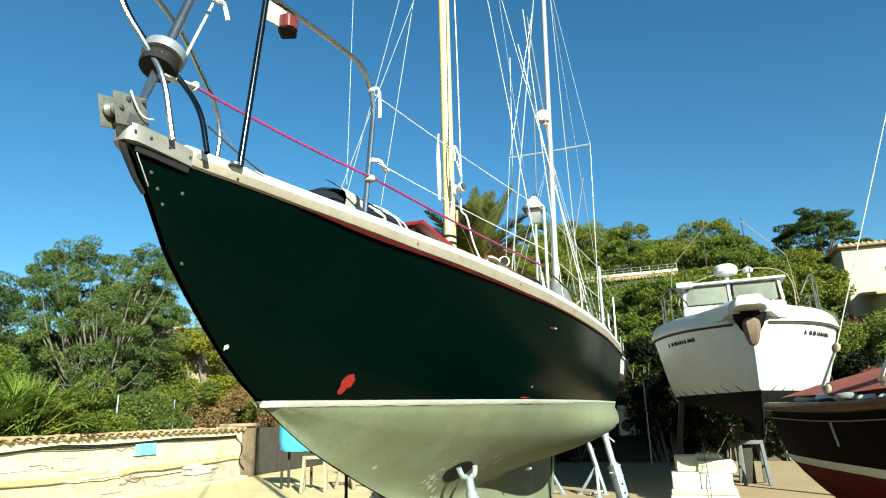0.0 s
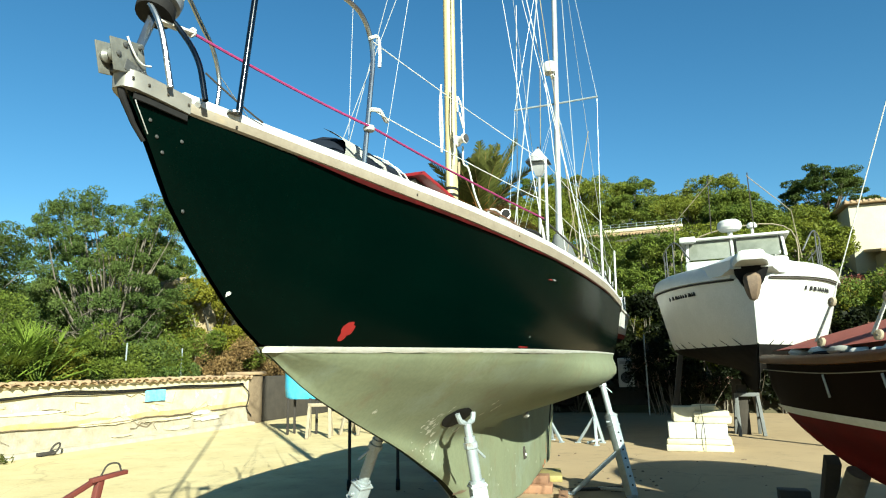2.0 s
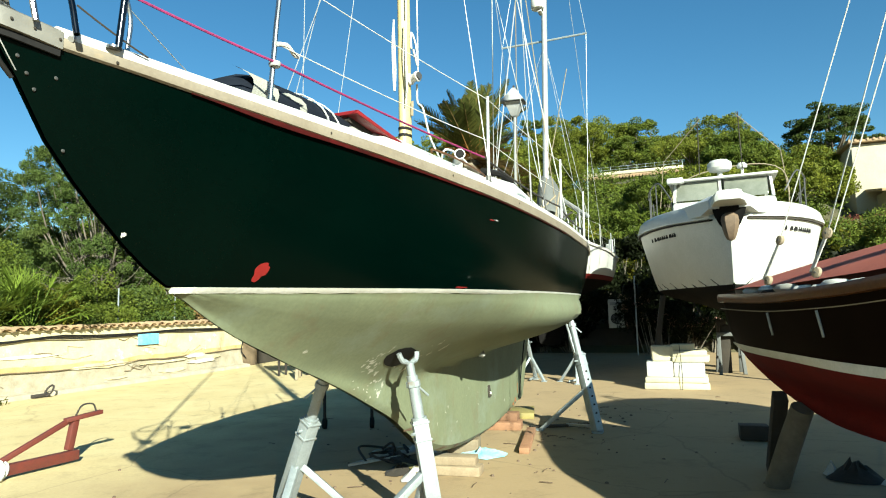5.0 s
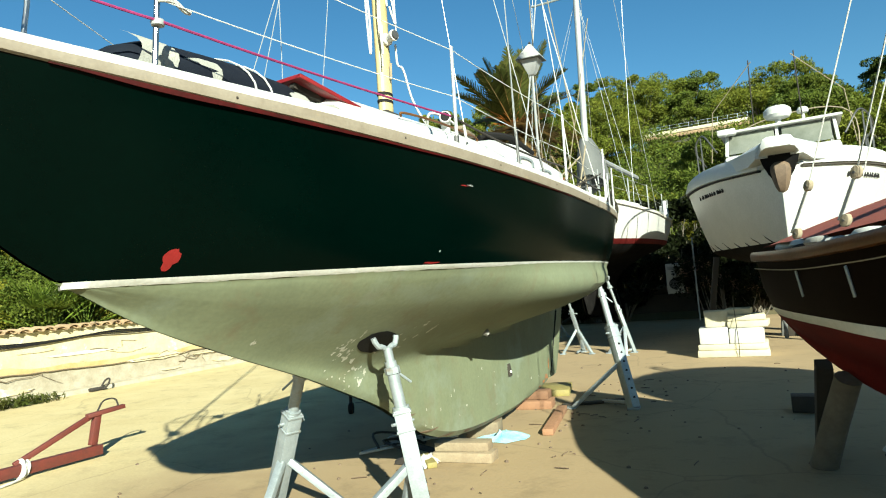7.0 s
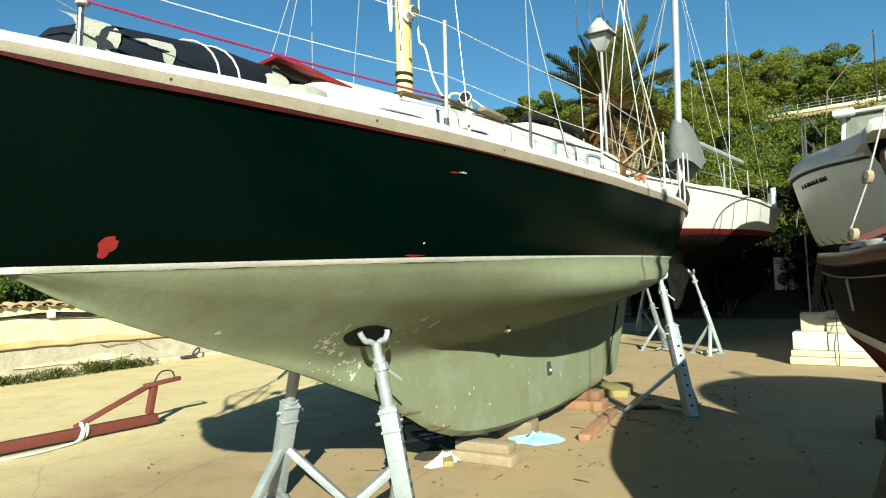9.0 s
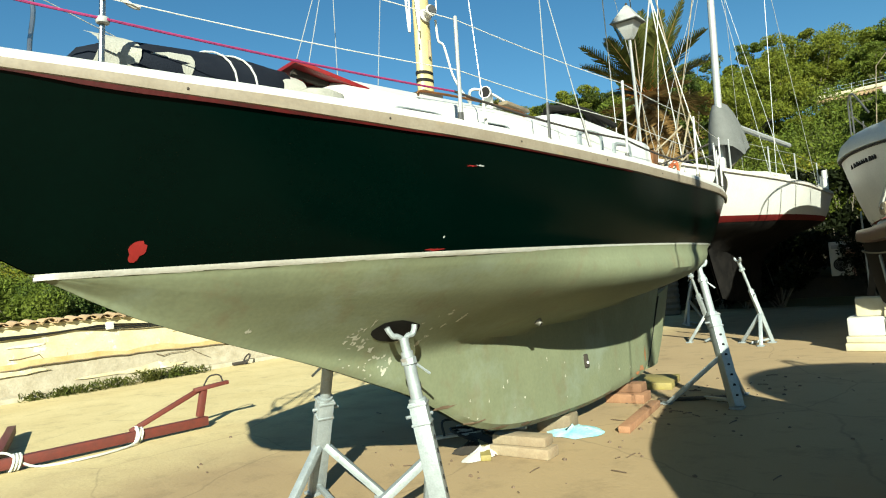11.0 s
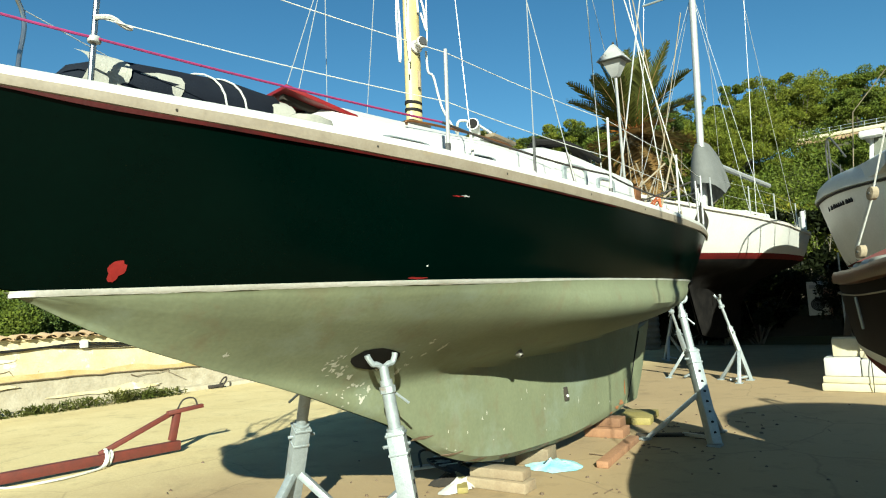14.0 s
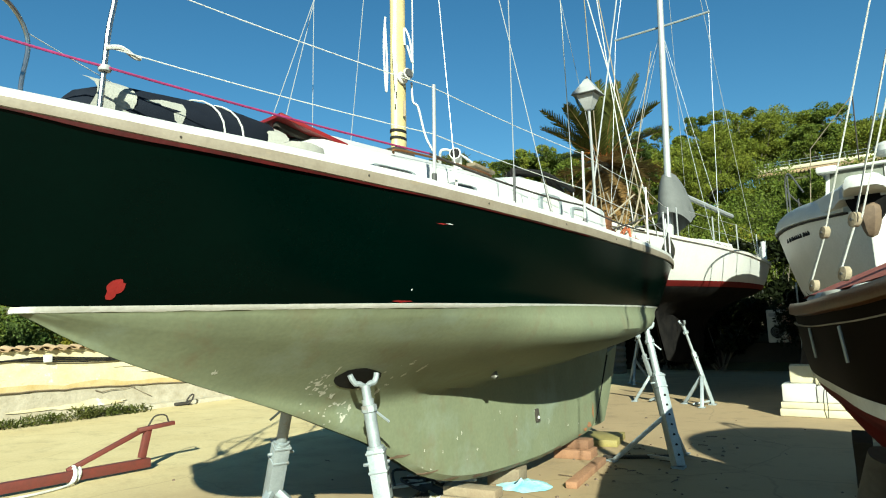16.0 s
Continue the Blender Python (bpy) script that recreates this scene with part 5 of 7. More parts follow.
# ---- the other boats ----
def white_yacht():
    h = Hull(
        0.0,
        b=[(0, 0.06), (0.8, 0.42), (2.0, 0.85), (3.6, 1.3), (5.2, 1.52), (6.8, 1.52), (8.2, 1.35), (9.4, 1.05)],
        s=[(0, 1.08), (2.5, 0.86), (5.2, 0.71), (7.5, 0.66), (9.4, 0.69)],
        w=[(0, 0.0), (0.9, 0.0), (0.95, 0.02), (2.5, 0.62), (4.5, 1.25), (6.2, 1.38), (7.8, 1.1), (8.7, 0.5), (8.95, 0.0), (9.4, 0.0)],
        k=[(0, 1.06), (0.3, 0.75), (0.9, 0.02), (2.0, -0.28), (3.0, -0.45), (3.6, -1.5), (6.0, -1.65), (6.4, -0.6), (7.6, -0.42), (8.95, 0.0), (9.4, 0.3)],
        d=[(0, 0.02), (0.9, 0.02), (2.0, 0.3), (4.0, 0.58), (6.0, 0.6), (8.0, 0.36), (8.9, 0.03), (9.4, 0.02)],
        f=[(0, 0.01), (3.0, 0.02), (4.0, 0.1), (6.0, 0.1), (6.6, 0.02), (9.4, 0.01)],
    )
    t = thing("yacht", (-1.05, 11.6, 2.2), "white fin-keeled yacht with red boot stripe and black bottom", "sailboat", turn=-1)
    part("hull_side", h.skin(0.10, None, 8, 0.25), M["white"], t, "white gelcoat topsides", local=True)
    part("boot_stripe", h.skin(-0.005, 0.105, 2, 0.25, off=0.003), M["red_bottom"], t, "dark red boot stripe", local=True)
    part("bottom", h.skin(None, 0.0, 14, 0.25), M["black_bottom"], t, "black antifouling bottom", local=True)
    part("deck", h.deck(), M["white"], t, local=True)
    bm = bmesh.new()
    y = h.y1
    zs = [h.k(y) + (h.s(y) - h.k(y)) * i / 6 for i in range(7)]
    rings(bm, [[(-h.x(y, z), y, z), (h.x(y, z), y, z)] for z in zs], closed=False, caps=False)
    part("transom", bm, M["white"], t, local=True)
    for side in (1, -1):
        part("rubbing_strake", h.rail(side, [(0.0, -0.05), (0.03, -0.04), (0.03, 0.02), (0.0, 0.03)], 0.25), M["cream"], t, local=True)
    bm = bmesh.new()
    rings(bm, [[(-w, y, 0.69), (-w + 0.06, y, 0.69 + h0), (0, y, 0.74 + h0), (w - 0.06, y, 0.69 + h0), (w, y, 0.69)] for y, w, h0 in ((2.0, 0.4, 0.05), (2.6, 0.55, 0.3), (4.5, 0.9, 0.38), (6.2, 0.95, 0.42), (6.3, 0.95, 0.42))])
    part("coachroof", bm, M["white"], t, local=True)
    for y in (4.9, 5.5, 6.0):
        part("cabin_window", rings(bmesh.new(), [[(0.90 + o, y + 0.19 * r * math.copysign(abs(math.cos(a)) ** 0.5, math.cos(a)), 0.93 + 0.075 * r * math.copysign(abs(math.sin(a)) ** 0.5, math.sin(a))) for a in np.linspace(0, 2 * math.pi, 16, endpoint=False)] for o, r in ((0.0, 1.0), (0.035, 1.0), (0.035, 0.8), (0.02, 0.75))]), M["glass"], t, "dark oval cabin window", local=True)
    coam = bmesh.new()
    rings(coam, [[(0.75 - 0.05 * k, y, 0.66), (0.78 - 0.05 * k, y, 0.98 - 0.06 * k), (0.70 - 0.05 * k, y, 1.0 - 0.06 * k), (0.62 - 0.05 * k, y, 0.68)] for k, y in enumerate((6.3, 7.0, 7.8, 8.6))])
    part("cockpit_coaming", coam, M["white"], t, local=True)
    for y in (6.7, 7.4):
        part("winch", lathe(bmesh.new(), [(0.07, 0), (0.05, 0.04), (0.05, 0.1), (0.065, 0.13), (0.02, 0.14)], (0.68, y, 0.96), 12), M["steel"], t, local=True)
    for y, z in ((8.35, 0.62), (8.75, 0.5), (9.05, 0.55)):
        part("fender", tube(bmesh.new(), [(h.b(y) - 0.12, y, 0.70), (h.b(y) - 0.12, y, 0.70 + z)], 0.075, 10, 0.06), M["white"], t, "white fender stowed upright", local=True)
    part("deck_bundle", tube(bmesh.new(), bent([(0.9, 4.3, 0.80), (1.05, 4.7, 0.86), (0.98, 5.1, 0.81), (1.1, 5.4, 0.79)]), 0.08, 8, 0.05), M["black"], t, "dark bundle on the side deck", local=True)
    part("mast", tube(bmesh.new(), [(0.30, 3.5, 0.8), (0.65, 3.55, 12.5)], 0.075, 10, 0.06), M["alu"], t, "white aluminium mast", local=True)
    part("spreader", tube(bmesh.new(), [(-0.65, 3.62, 5.80), (0.42, 3.6, 5.78), (1.45, 3.62, 5.80)], 0.024, 6), M["galv"], t, local=True)
    bm = lathe(bmesh.new(), [(0.02, 0), (0.15, 0.0), (0.17, 0.05), (0.17, 0.2), (0.14, 0.27), (0.02, 0.29)], (0.36, 3.35, 6.5))
    box(bm, (0.40, 3.45, 6.45), (0.1, 0.25, 0.05), bevel=0.01)
    part("radar_dome", bm, M["white"], t, "white radar dome", local=True)
    part("boom", tube(bmesh.new(), [(0.3, 3.7, 2.15), (0.7, 7.4, 1.95)], 0.06, 8), M["alu"], t, "grey boom", local=True)
    bm = bmesh.new()
    rings(bm, [[(0.30 + dx + rx * math.cos(q) * (1 + 0.10 * noise.noise((math.cos(q) * 2, math.sin(q) * 2, z))), 3.75 + ry * math.sin(q) * (1 + 0.10 * noise.noise((q, z * 2, 4))), z + 0.16 * math.sin(q * 1.5 + 0.6) * (2.5 - z)) for q in np.linspace(0, 2 * math.pi, 22, endpoint=False)] for z, rx, ry, dx in ((2.52, 0.05, 0.10, 0.0), (2.46, 0.12, 0.26, 0.0), (2.25, 0.20, 0.42, 0.02), (1.95, 0.27, 0.55, 0.05), (1.65, 0.33, 0.62, 0.08), (1.38, 0.36, 0.66, 0.10))], caps=False)
    part("sail_cover", bm, M["grey_canvas"], t, "grey canvas sail cover at the mast", local=True)
    for i, (x0, y0, x1, y1, z1) in enumerate([(1.25, 3.6, 1.43, 3.62, 5.80), (1.43, 3.62, 0.64, 3.55, 11.5), (-1.1, 3.6, -0.63, 3.62, 5.80), (-0.63, 3.62, 0.6, 3.55, 11.5)]):
        z0 = 0.76 if i % 2 == 0 else 5.80
        part("shroud", tube(bmesh.new(), [(x0, y0, z0), (x1, y1, z1)], 0.006, 5), M["alu"], t, local=True)
    for x0, y0 in ((0.9, 9.2), (-0.9, 9.2)):
        part("backstay", tube(bmesh.new(), [(x0, y0, 0.76), (0.63, 3.6, 12.0)], 0.006, 5), M["alu"], t, local=True)
    for x0, y0 in ((1.25, 3.2), (1.3, 4.3), (-1.25, 3.2), (-1.3, 4.3)):
        part("lower_shroud", tube(bmesh.new(), [(x0, y0, 0.76), (0.44, 3.55, 5.7)], 0.005, 5), M["alu"], t, local=True)
    part("forestay", tube(bmesh.new(), [(0, 0.1, 1.08), (0.62, 3.45, 12.2)], 0.014, 6), M["alu"], t, local=True)
    for y in (2.2, 3.4, 4.5, 6.2, 7.6, 8.6, 9.2):
        part("stanchion", tube(bmesh.new(), [(h.b(y) - 0.06, y, h.s(y)), (h.b(y) - 0.06, y, h.s(y) + 0.6)], 0.014, 6), M["alu"], t, local=True)
    for z in (0.32, 0.58):
        pts = [(h.b(y) - 0.06, y, h.s(y) + z) for y in (2.6, 4.5, 6.2, 7.6, 8.6, 9.2)]
        part("lifeline", tube(bmesh.new(), pts, 0.004, 4), M["alu"], t, local=True)
    return t


def motor_boat():
    h = Hull(
        0.0,
        b=[(0, 0.05), (0.15, 0.19), (0.6, 0.52), (1.3, 0.97), (2.2, 1.38), (3.5, 1.69), (5.0, 1.72), (8.2, 1.6)],
        s=[(0, 1.06), (1.5, 1.14), (3.5, 1.17), (8.2, 1.05)],
        w=[(0, 0.0), (0.24, 0.0), (0.3, 0.03), (1.4, 0.52), (2.5, 1.0), (3.5, 1.33), (5.0, 1.45), (8.2, 1.4)],
        k=[(0, 0.74), (0.08, 0.4), (0.25, 0.0), (0.7, -0.45), (1.8, -0.75), (4.0, -0.8), (8.2, -0.5)],
        d=[(0, 0.02), (0.25, 0.02), (0.8, 0.3), (2.0, 0.5), (8.2, 0.45)],
        f=[(0, 0.01), (1.0, 0.03), (4.0, 0.05), (8.2, 0.03)],
        flare=(0.85, 0.75),
    )
    t = thing("motor_boat", (2.97, 11.0, 1.80), "white fibreglass motor boat with wheelhouse, black bottom, propped ashore", "motorboat", turn=-2.7)
    part("hull_side", h.skin(0.03, None, 14, 0.08), M["white"], t, "white gelcoat hull side", local=True)
    part("bottom", h.skin(None, 0.03, 12, 0.12), M["black_bottom"], t, "black antifouling bottom", local=True)
    part("deck", h.deck(-0.2, 0.12, 0.15), M["white"], t, local=True)
    for side in (1, -1):
        part("gunwale", h.rail(side, [(0.0, 0.0), (0.05, 0.012), (0.055, 0.05), (-0.005, 0.22), (-0.06, 0.27), (-0.24, 0.28), (-0.24, 0.0)], 0.08, y0=0.22), M["white"], t, "thick rounded white gunwale", local=True)
        part("rub_line", h.rail(side, [(0.0, -0.03), (0.035, -0.026), (0.035, -0.004), (0.0, 0.0)], 0.08, y0=0.22), M["dark_wall"], t, "dark rubbing strip under the gunwale", local=True)
        # raised shoulders that sweep up to the bow platform
        bm = bmesh.new()
        rings(bm, [[(side * a, y, z) for a, z in ((a0, zt), (a1, zt - 0.015), (a2, zm), (a3, zb), (a0, zb))] for y, a0, a1, a2, a3, zt, zm, zb in ((-0.06, 0.14, 0.22, 0.29, 0.30, 1.43, 1.34, 1.20), (0.25, 0.14, 0.27, 0.40, 0.42, 1.46, 1.36, 1.14), (0.7, 0.14, 0.36, 0.60, 0.63, 1.47, 1.38, 1.16), (1.3, 0.2, 0.52, 0.90, 0.93, 1.46, 1.39, 1.2), (1.9, 0.3, 0.7, 1.1, 1.12, 1.43, 1.40, 1.25))])
        part("bow_shoulder", bm, M["white"], t, "white moulded bow shoulder", local=True)
        for k, wd in ((0.0, 0.06), (0.16, 0.10), (0.29, 0.12), (0.44, 0.04), (0.51, 0.06), (0.60, 0.04), (0.67, 0.06), (0.77, 0.09), (0.88, 0.04), (0.94, 0.05)):
            y0 = 1.2 + 1.1 * (k if side == 1 else 1 - k - wd)
            part("registration_bar", rings(bmesh.new(), [[(side * (h.x(y, 0.98 + 0.012 * (y - 1.3)) + o), y + 0.25 * v, 0.98 + 0.012 * (y - 1.3) + v) for o, v in ((0.004, -0.05), (0.012, 0.05), (-0.01, 0.05), (-0.01, -0.05))] for y in (y0, y0 + 0.8 * wd)]), M["black"], t, local=True)
    bm = bmesh.new()
    rings(bm, [[(-c, y, zb), (-c - 0.01, y, zb + 0.05), (-a, y, zt - 0.02), (-a + 0.05, y, zt), (a - 0.05, y, zt), (a, y, zt - 0.02), (c + 0.01, y, zb + 0.05), (c, y, zb)] for y, a, c, zt, zb in ((-0.50, 0.12, 0.14, 1.38, 1.27), (-0.46, 0.17, 0.20, 1.42, 1.25), (-0.1, 0.20, 0.25, 1.44, 1.23), (0.3, 0.24, 0.3, 1.46, 1.23), (0.9, 0.3, 0.4, 1.47, 1.25))])
    part("bow_platform", bm, M["white"], t, "white overhanging bow platform", local=True)
    # The hull is not cut: a black solid stands for the hollow's shade.
    part("bow_hollow_shade", rings(bmesh.new(), [[(-w, 0.34, z), (-w, y, z), (w, y, z), (w, 0.34, z)] for w, z, y in ((0.07, 0.84, 0.02), (0.16, 0.98, -0.02), (0.22, 1.12, -0.04), (0.255, 1.232, -0.04))]), M["black_bottom"], t, "dark solid standing in for the shaded hollow under the platform", local=True)
    bm = bmesh.new()
    rings(bm, [[(-w, 0.06, z), (-w * 0.9, y + 0.06, z), (-w * 0.5, y, z), (w * 0.5, y, z), (w * 0.9, y + 0.06, z), (w, 0.06, z)] for w, z, y in ((0.012, 0.685, -0.01), (0.06, 0.72, -0.06), (0.09, 0.79, -0.09), (0.12, 0.90, -0.12), (0.14, 1.0, -0.13), (0.13, 1.07, -0.12), (0.10, 1.12, -0.06))])
    part("bow_chafe_plate", bm, M["chafe"], t, "brown wooden chafe wedge on the stem", local=True)
    part("stem_strip", tube(bmesh.new(), [(0, 0.0, 0.70), (0, 0.06, 0.4), (0, 0.20, 0.05)], 0.014, 6), M["white"], t, local=True)
    # smears of black paint above the waterline
    rq = np.random.default_rng(33)
    for side in (1, -1):
        for k in range(7):
            y = 0.5 + 0.42 * k + 0.2 * rq.random()
            pts = [(side * (h.x(y + 0.06 * i, 0.02 + 0.045 * i * (0.6 + 0.5 * rq.random())) + 0.006), y + 0.06 * i, 0.02 + 0.045 * i) for i in range(4)]
            part("paint_smear", tube(bmesh.new(), pts, 0.010, 4, 0.003), M["black"], t, local=True)
    bm = bmesh.new()
    y = h.y1
    zs = [h.k(y) + (h.s(y) - h.k(y)) * i / 6 for i in range(7)]
    rings(bm, [[(-h.x(y, z), y, z), (h.x(y, z), y, z)] for z in zs], closed=False, caps=False)
    part("transom", bm, M["white"], t, local=True)
    # wheelhouse on corner posts, glazed all round
    c = part("wheelhouse", box(bmesh.new(), (0, 5.9, 1.60), (2.15, 2.3, 0.92), bevel=0.08), M["white"], t, "white wheelhouse", local=True)
    for x in (-1.02, -0.04, 1.02):
        part("window_post", beam(bmesh.new(), (x, 4.80, 2.05), (x * 0.97, 4.98, 2.56), 0.06, 0.06), M["white"], c, local=True)
        part("window_post", beam(bmesh.new(), (x, 6.98, 2.05), (x, 6.95, 2.56), 0.06, 0.06), M["white"], c, local=True)
    for x in (-0.53, 0.49):
        part("windscreen", box(bmesh.new(), (x, 4.90, 2.31), (0.88, 0.015, 0.46), (-18, 0, 0), 0.004), M["cabin_glass"], c, "hazy windscreen pane", local=True)
    for x in (-1.03, 1.03):
        part("side_window", box(bmesh.new(), (x, 5.95, 2.31), (0.015, 1.9, 0.46), bevel=0.004), M["cabin_glass"], c, local=True)
    part("wheelhouse_roof", box(bmesh.new(), (0, 5.98, 2.58), (2.3, 2.3, 0.06), bevel=0.025), M["white"], c, "white overhanging roof", local=True)
    part("visor_box", box(bmesh.new(), (-0.98, 4.75, 2.56), (0.36, 0.24, 0.13), bevel=0.03), M["white"], c, local=True)
    bm = lathe(bmesh.new(), [(0.03, 0), (0.06, 0.0), (0.06, 0.42), (0.24, 0.45), (0.29, 0.52), (0.28, 0.64), (0.2, 0.71), (0.02, 0.72)], (0.0, 6.3, 2.54), 24)
    part("radar_dome", bm, M["white"], c, "white radar dome on the roof", local=True)
    bm = tube(bmesh.new(), [(0.5, 6.2, 2.54), (0.5, 6.2, 3.0)], 0.035, 8)
    lathe(bm, [(0.02, -0.02), (0.11, 0), (0.12, 0.06), (0.08, 0.12), (0.01, 0.14)], (0.5, 6.2, 3.0), 14)
    part("search_light", bm, M["white"], c, local=True)
    # railings, rod poles and aerials
    for side in (1, -1):
        pts = [(side * 0.9, 1.3, 1.60), (side * 1.15, 1.7, 2.0), (side * 1.45, 3.2, 2.0), (side * 1.45, 4.8, 1.9)]
        part("bow_railing", tube(bmesh.new(), bent(pts), 0.014, 7), M["steel"], t, local=True)
        for y, x in ((1.9, 1.2), (2.6, 1.36), (3.4, 1.45), (4.3, 1.45)):
            part("rail_post", tube(bmesh.new(), [(side * x, y, 1.42), (side * x, y, 2.0)], 0.012, 6), M["steel"], t, local=True)
        part("outrigger_pole", tube(bmesh.new(), [(side * 1.35, 5.0, 2.0), (side * 1.2, 4.6, 3.0), (side * 0.35, 4.0, 3.75)], 0.010, 6), M["beige"], t, local=True)
        part("aerial", tube(bmesh.new(), [(side * 0.45, 4.9, 2.7), (side * 0.42, 4.7, 4.0)], 0.012, 6), M["dark_rope"], t, local=True)
    part("rear_arch", tube(bmesh.new(), bent([(-1.2, 7.6, 1.3), (-1.15, 7.6, 2.8), (0, 7.6, 3.3), (1.5, 7.6, 3.1), (1.5, 7.5, 1.3)]), 0.016, 7), M["beige"], t, local=True)
    return t


def llaut():
    """Local y runs from the far end towards the camera's side."""
    h = Hull(
        0.0,
        b=[(0, 0.03), (0.12, 0.095), (0.5, 0.286), (1.29, 0.62), (2.06, 0.858), (3.4, 1.06), (5.2, 1.05), (6.6, 0.8), (7.4, 0.1)],
        s=[(0, 0.475), (1.2, 0.46), (2.0, 0.485), (3.0, 0.57), (5.0, 0.75), (7.4, 1.0)],
        w=[(0, 0.0), (0.19, 0.0), (0.22, 0.02), (0.6, 0.23), (1.4, 0.57), (2.4, 0.94), (3.6, 1.10), (5.4, 0.98), (6.8, 0.25), (6.9, 0.0), (7.4, 0.0)],
        k=[(0, 0.50), (0.04, 0.3), (0.2, 0.0), (0.4, -0.16), (0.62, -0.29), (0.92, -0.43), (1.3, -0.54), (1.7, -0.58), (3.0, -0.62), (6.0, -0.6), (6.9, 0.0), (7.4, 1.0)],
        d=[(0, 0.02), (0.2, 0.02), (0.5, 0.18), (1.2, 0.38), (3.5, 0.50), (6.0, 0.35), (6.9, 0.03), (7.4, 0.02)],
        f=[(0, 0.01), (0.4, 0.03), (3.0, 0.06), (7.4, 0.03)],
        flare=(0.55, 0.5),
    )
    t = thing("wooden_boat", (2.57, 6.96, 1.128), "dark brown wooden fishing boat, red bottom, under red canvas", "wooden boat", turn=180 + 34.7)
    part("hull_side", h.skin(0.05, None, 10, 0.1), M["brown_hull"], t, "dark brown painted planking", local=True)
    part("boot_line", h.skin(-0.005, 0.055, 2, 0.1, off=0.003), M["boot"], t, "off-white boot line", local=True)
    part("bottom", h.skin(None, 0.0, 12, 0.1), M["red_bottom"], t, "dark red antifouling bottom", local=True)
    part("deck", h.deck(0.04), M["pale_canvas"], t, local=True)
    for side in (1, -1):
        part("rubbing_strake", h.rail(side, [(0.0, -0.05), (0.03, -0.042), (0.034, 0.0), (0.02, 0.028), (-0.06, 0.030), (-0.06, -0.04)], 0.1), M["varnish"], t, "varnished wooden gunwale", local=True)
        part("scribed_line", h.rail(side, [(-0.02, -0.105), (0.005, -0.105), (0.005, -0.112), (-0.02, -0.112)], 0.1), M["beige"], t, "thin white line along the planking", local=True)
    bm = bmesh.new()
    rows = [[bm.verts.new(p) for p in ((-h.b(y) * 0.8 * k, y, h.s(y) + 0.04 + 0.05 * k), (-0.03, y, zr), (0.03, y, zr), (h.b(y) * 0.8 * k, y, h.s(y) + 0.04 + 0.05 * k))] for y, zr, k in ((0.16, 0.535, 0.5), (0.6, 0.625, 0.85), (1.2, 0.725, 0.9), (2.2, 0.87, 1), (3.6, 1.08, 1), (5.2, 1.30, 1), (6.4, 1.45, 1))]
    for a, b in zip(rows, rows[1:]):
        for i in range(3):
            bm.faces.new((a[i], a[i + 1], b[i + 1], b[i]))
    bmesh.ops.solidify(bm, geom=bm.faces[:], thickness=0.008)
    part("canvas_cover", bm, M["red_canvas"], t, "faded red canvas cover", local=True)
    # rope tackles that tension the shrouds on the visible side
    head = Vector((0.0, 4.6, 8.5))
    side = 1
    for y, reach in ((1.15, 0.42), (1.85, 0.36)):
        base = Vector((side * (h.b(y) - 0.05), y, h.s(y) + 0.03))
        up = (head - base).normalized()
        top = base + up * reach
        part("shroud", tube(bmesh.new(), [top, head], 0.0045, 5), M["rope"], t, local=True)
        if y > 1.5:
            part("shroud", tube(bmesh.new(), [top + Vector((0, 0.05, 0)), head + Vector((0, 0.3, 0))], 0.004, 5), M["rope"], t, local=True)
        for k in (-1, 0, 1):
            part("tackle_rope", tube(bmesh.new(), [base + Vector((0, 0.012 * k, 0.1)), top + Vector((0, 0.010 * k, 0))], 0.005, 6), M["rope"], t, local=True)
        for p in (base + up * 0.1, top):
            block = rings(bmesh.new(), [[along(p, p + up) @ Vector((x, r * math.cos(a), 1.5 * r * math.sin(a))) for a in np.linspace(0, 2 * math.pi, 12, endpoint=False)] for x, r in ((-0.020, 0.012), (-0.017, 0.024), (0.017, 0.024), (0.020, 0.012))])
            pulley = part("pulley_block", block, M["beige"], t, "weathered wooden pulley block", local=True)
            part("sheave_pin", tube(bmesh.new(), [along(p, p + up) @ Vector((x, 0, 0)) for x in (-0.026, 0.026)], 0.007, 8), M["steel"], pulley, local=True)
        part("chain_plate", box(bmesh.new(), (side * (h.x(y + 0.12, h.s(y) - 0.2) + 0.012), y + 0.12, h.s(y) - 0.2), (0.008, 0.018, 0.17), (14, 0, 0), 0.002), M["galv"], t, "pale metal chain plate", local=True)
    part("mast", tube(bmesh.new(), [(0, 4.4, 0.3), (0.0, 4.6, 8.6)], 0.07, 10, 0.05), M["mast"], t, local=True)
    return t


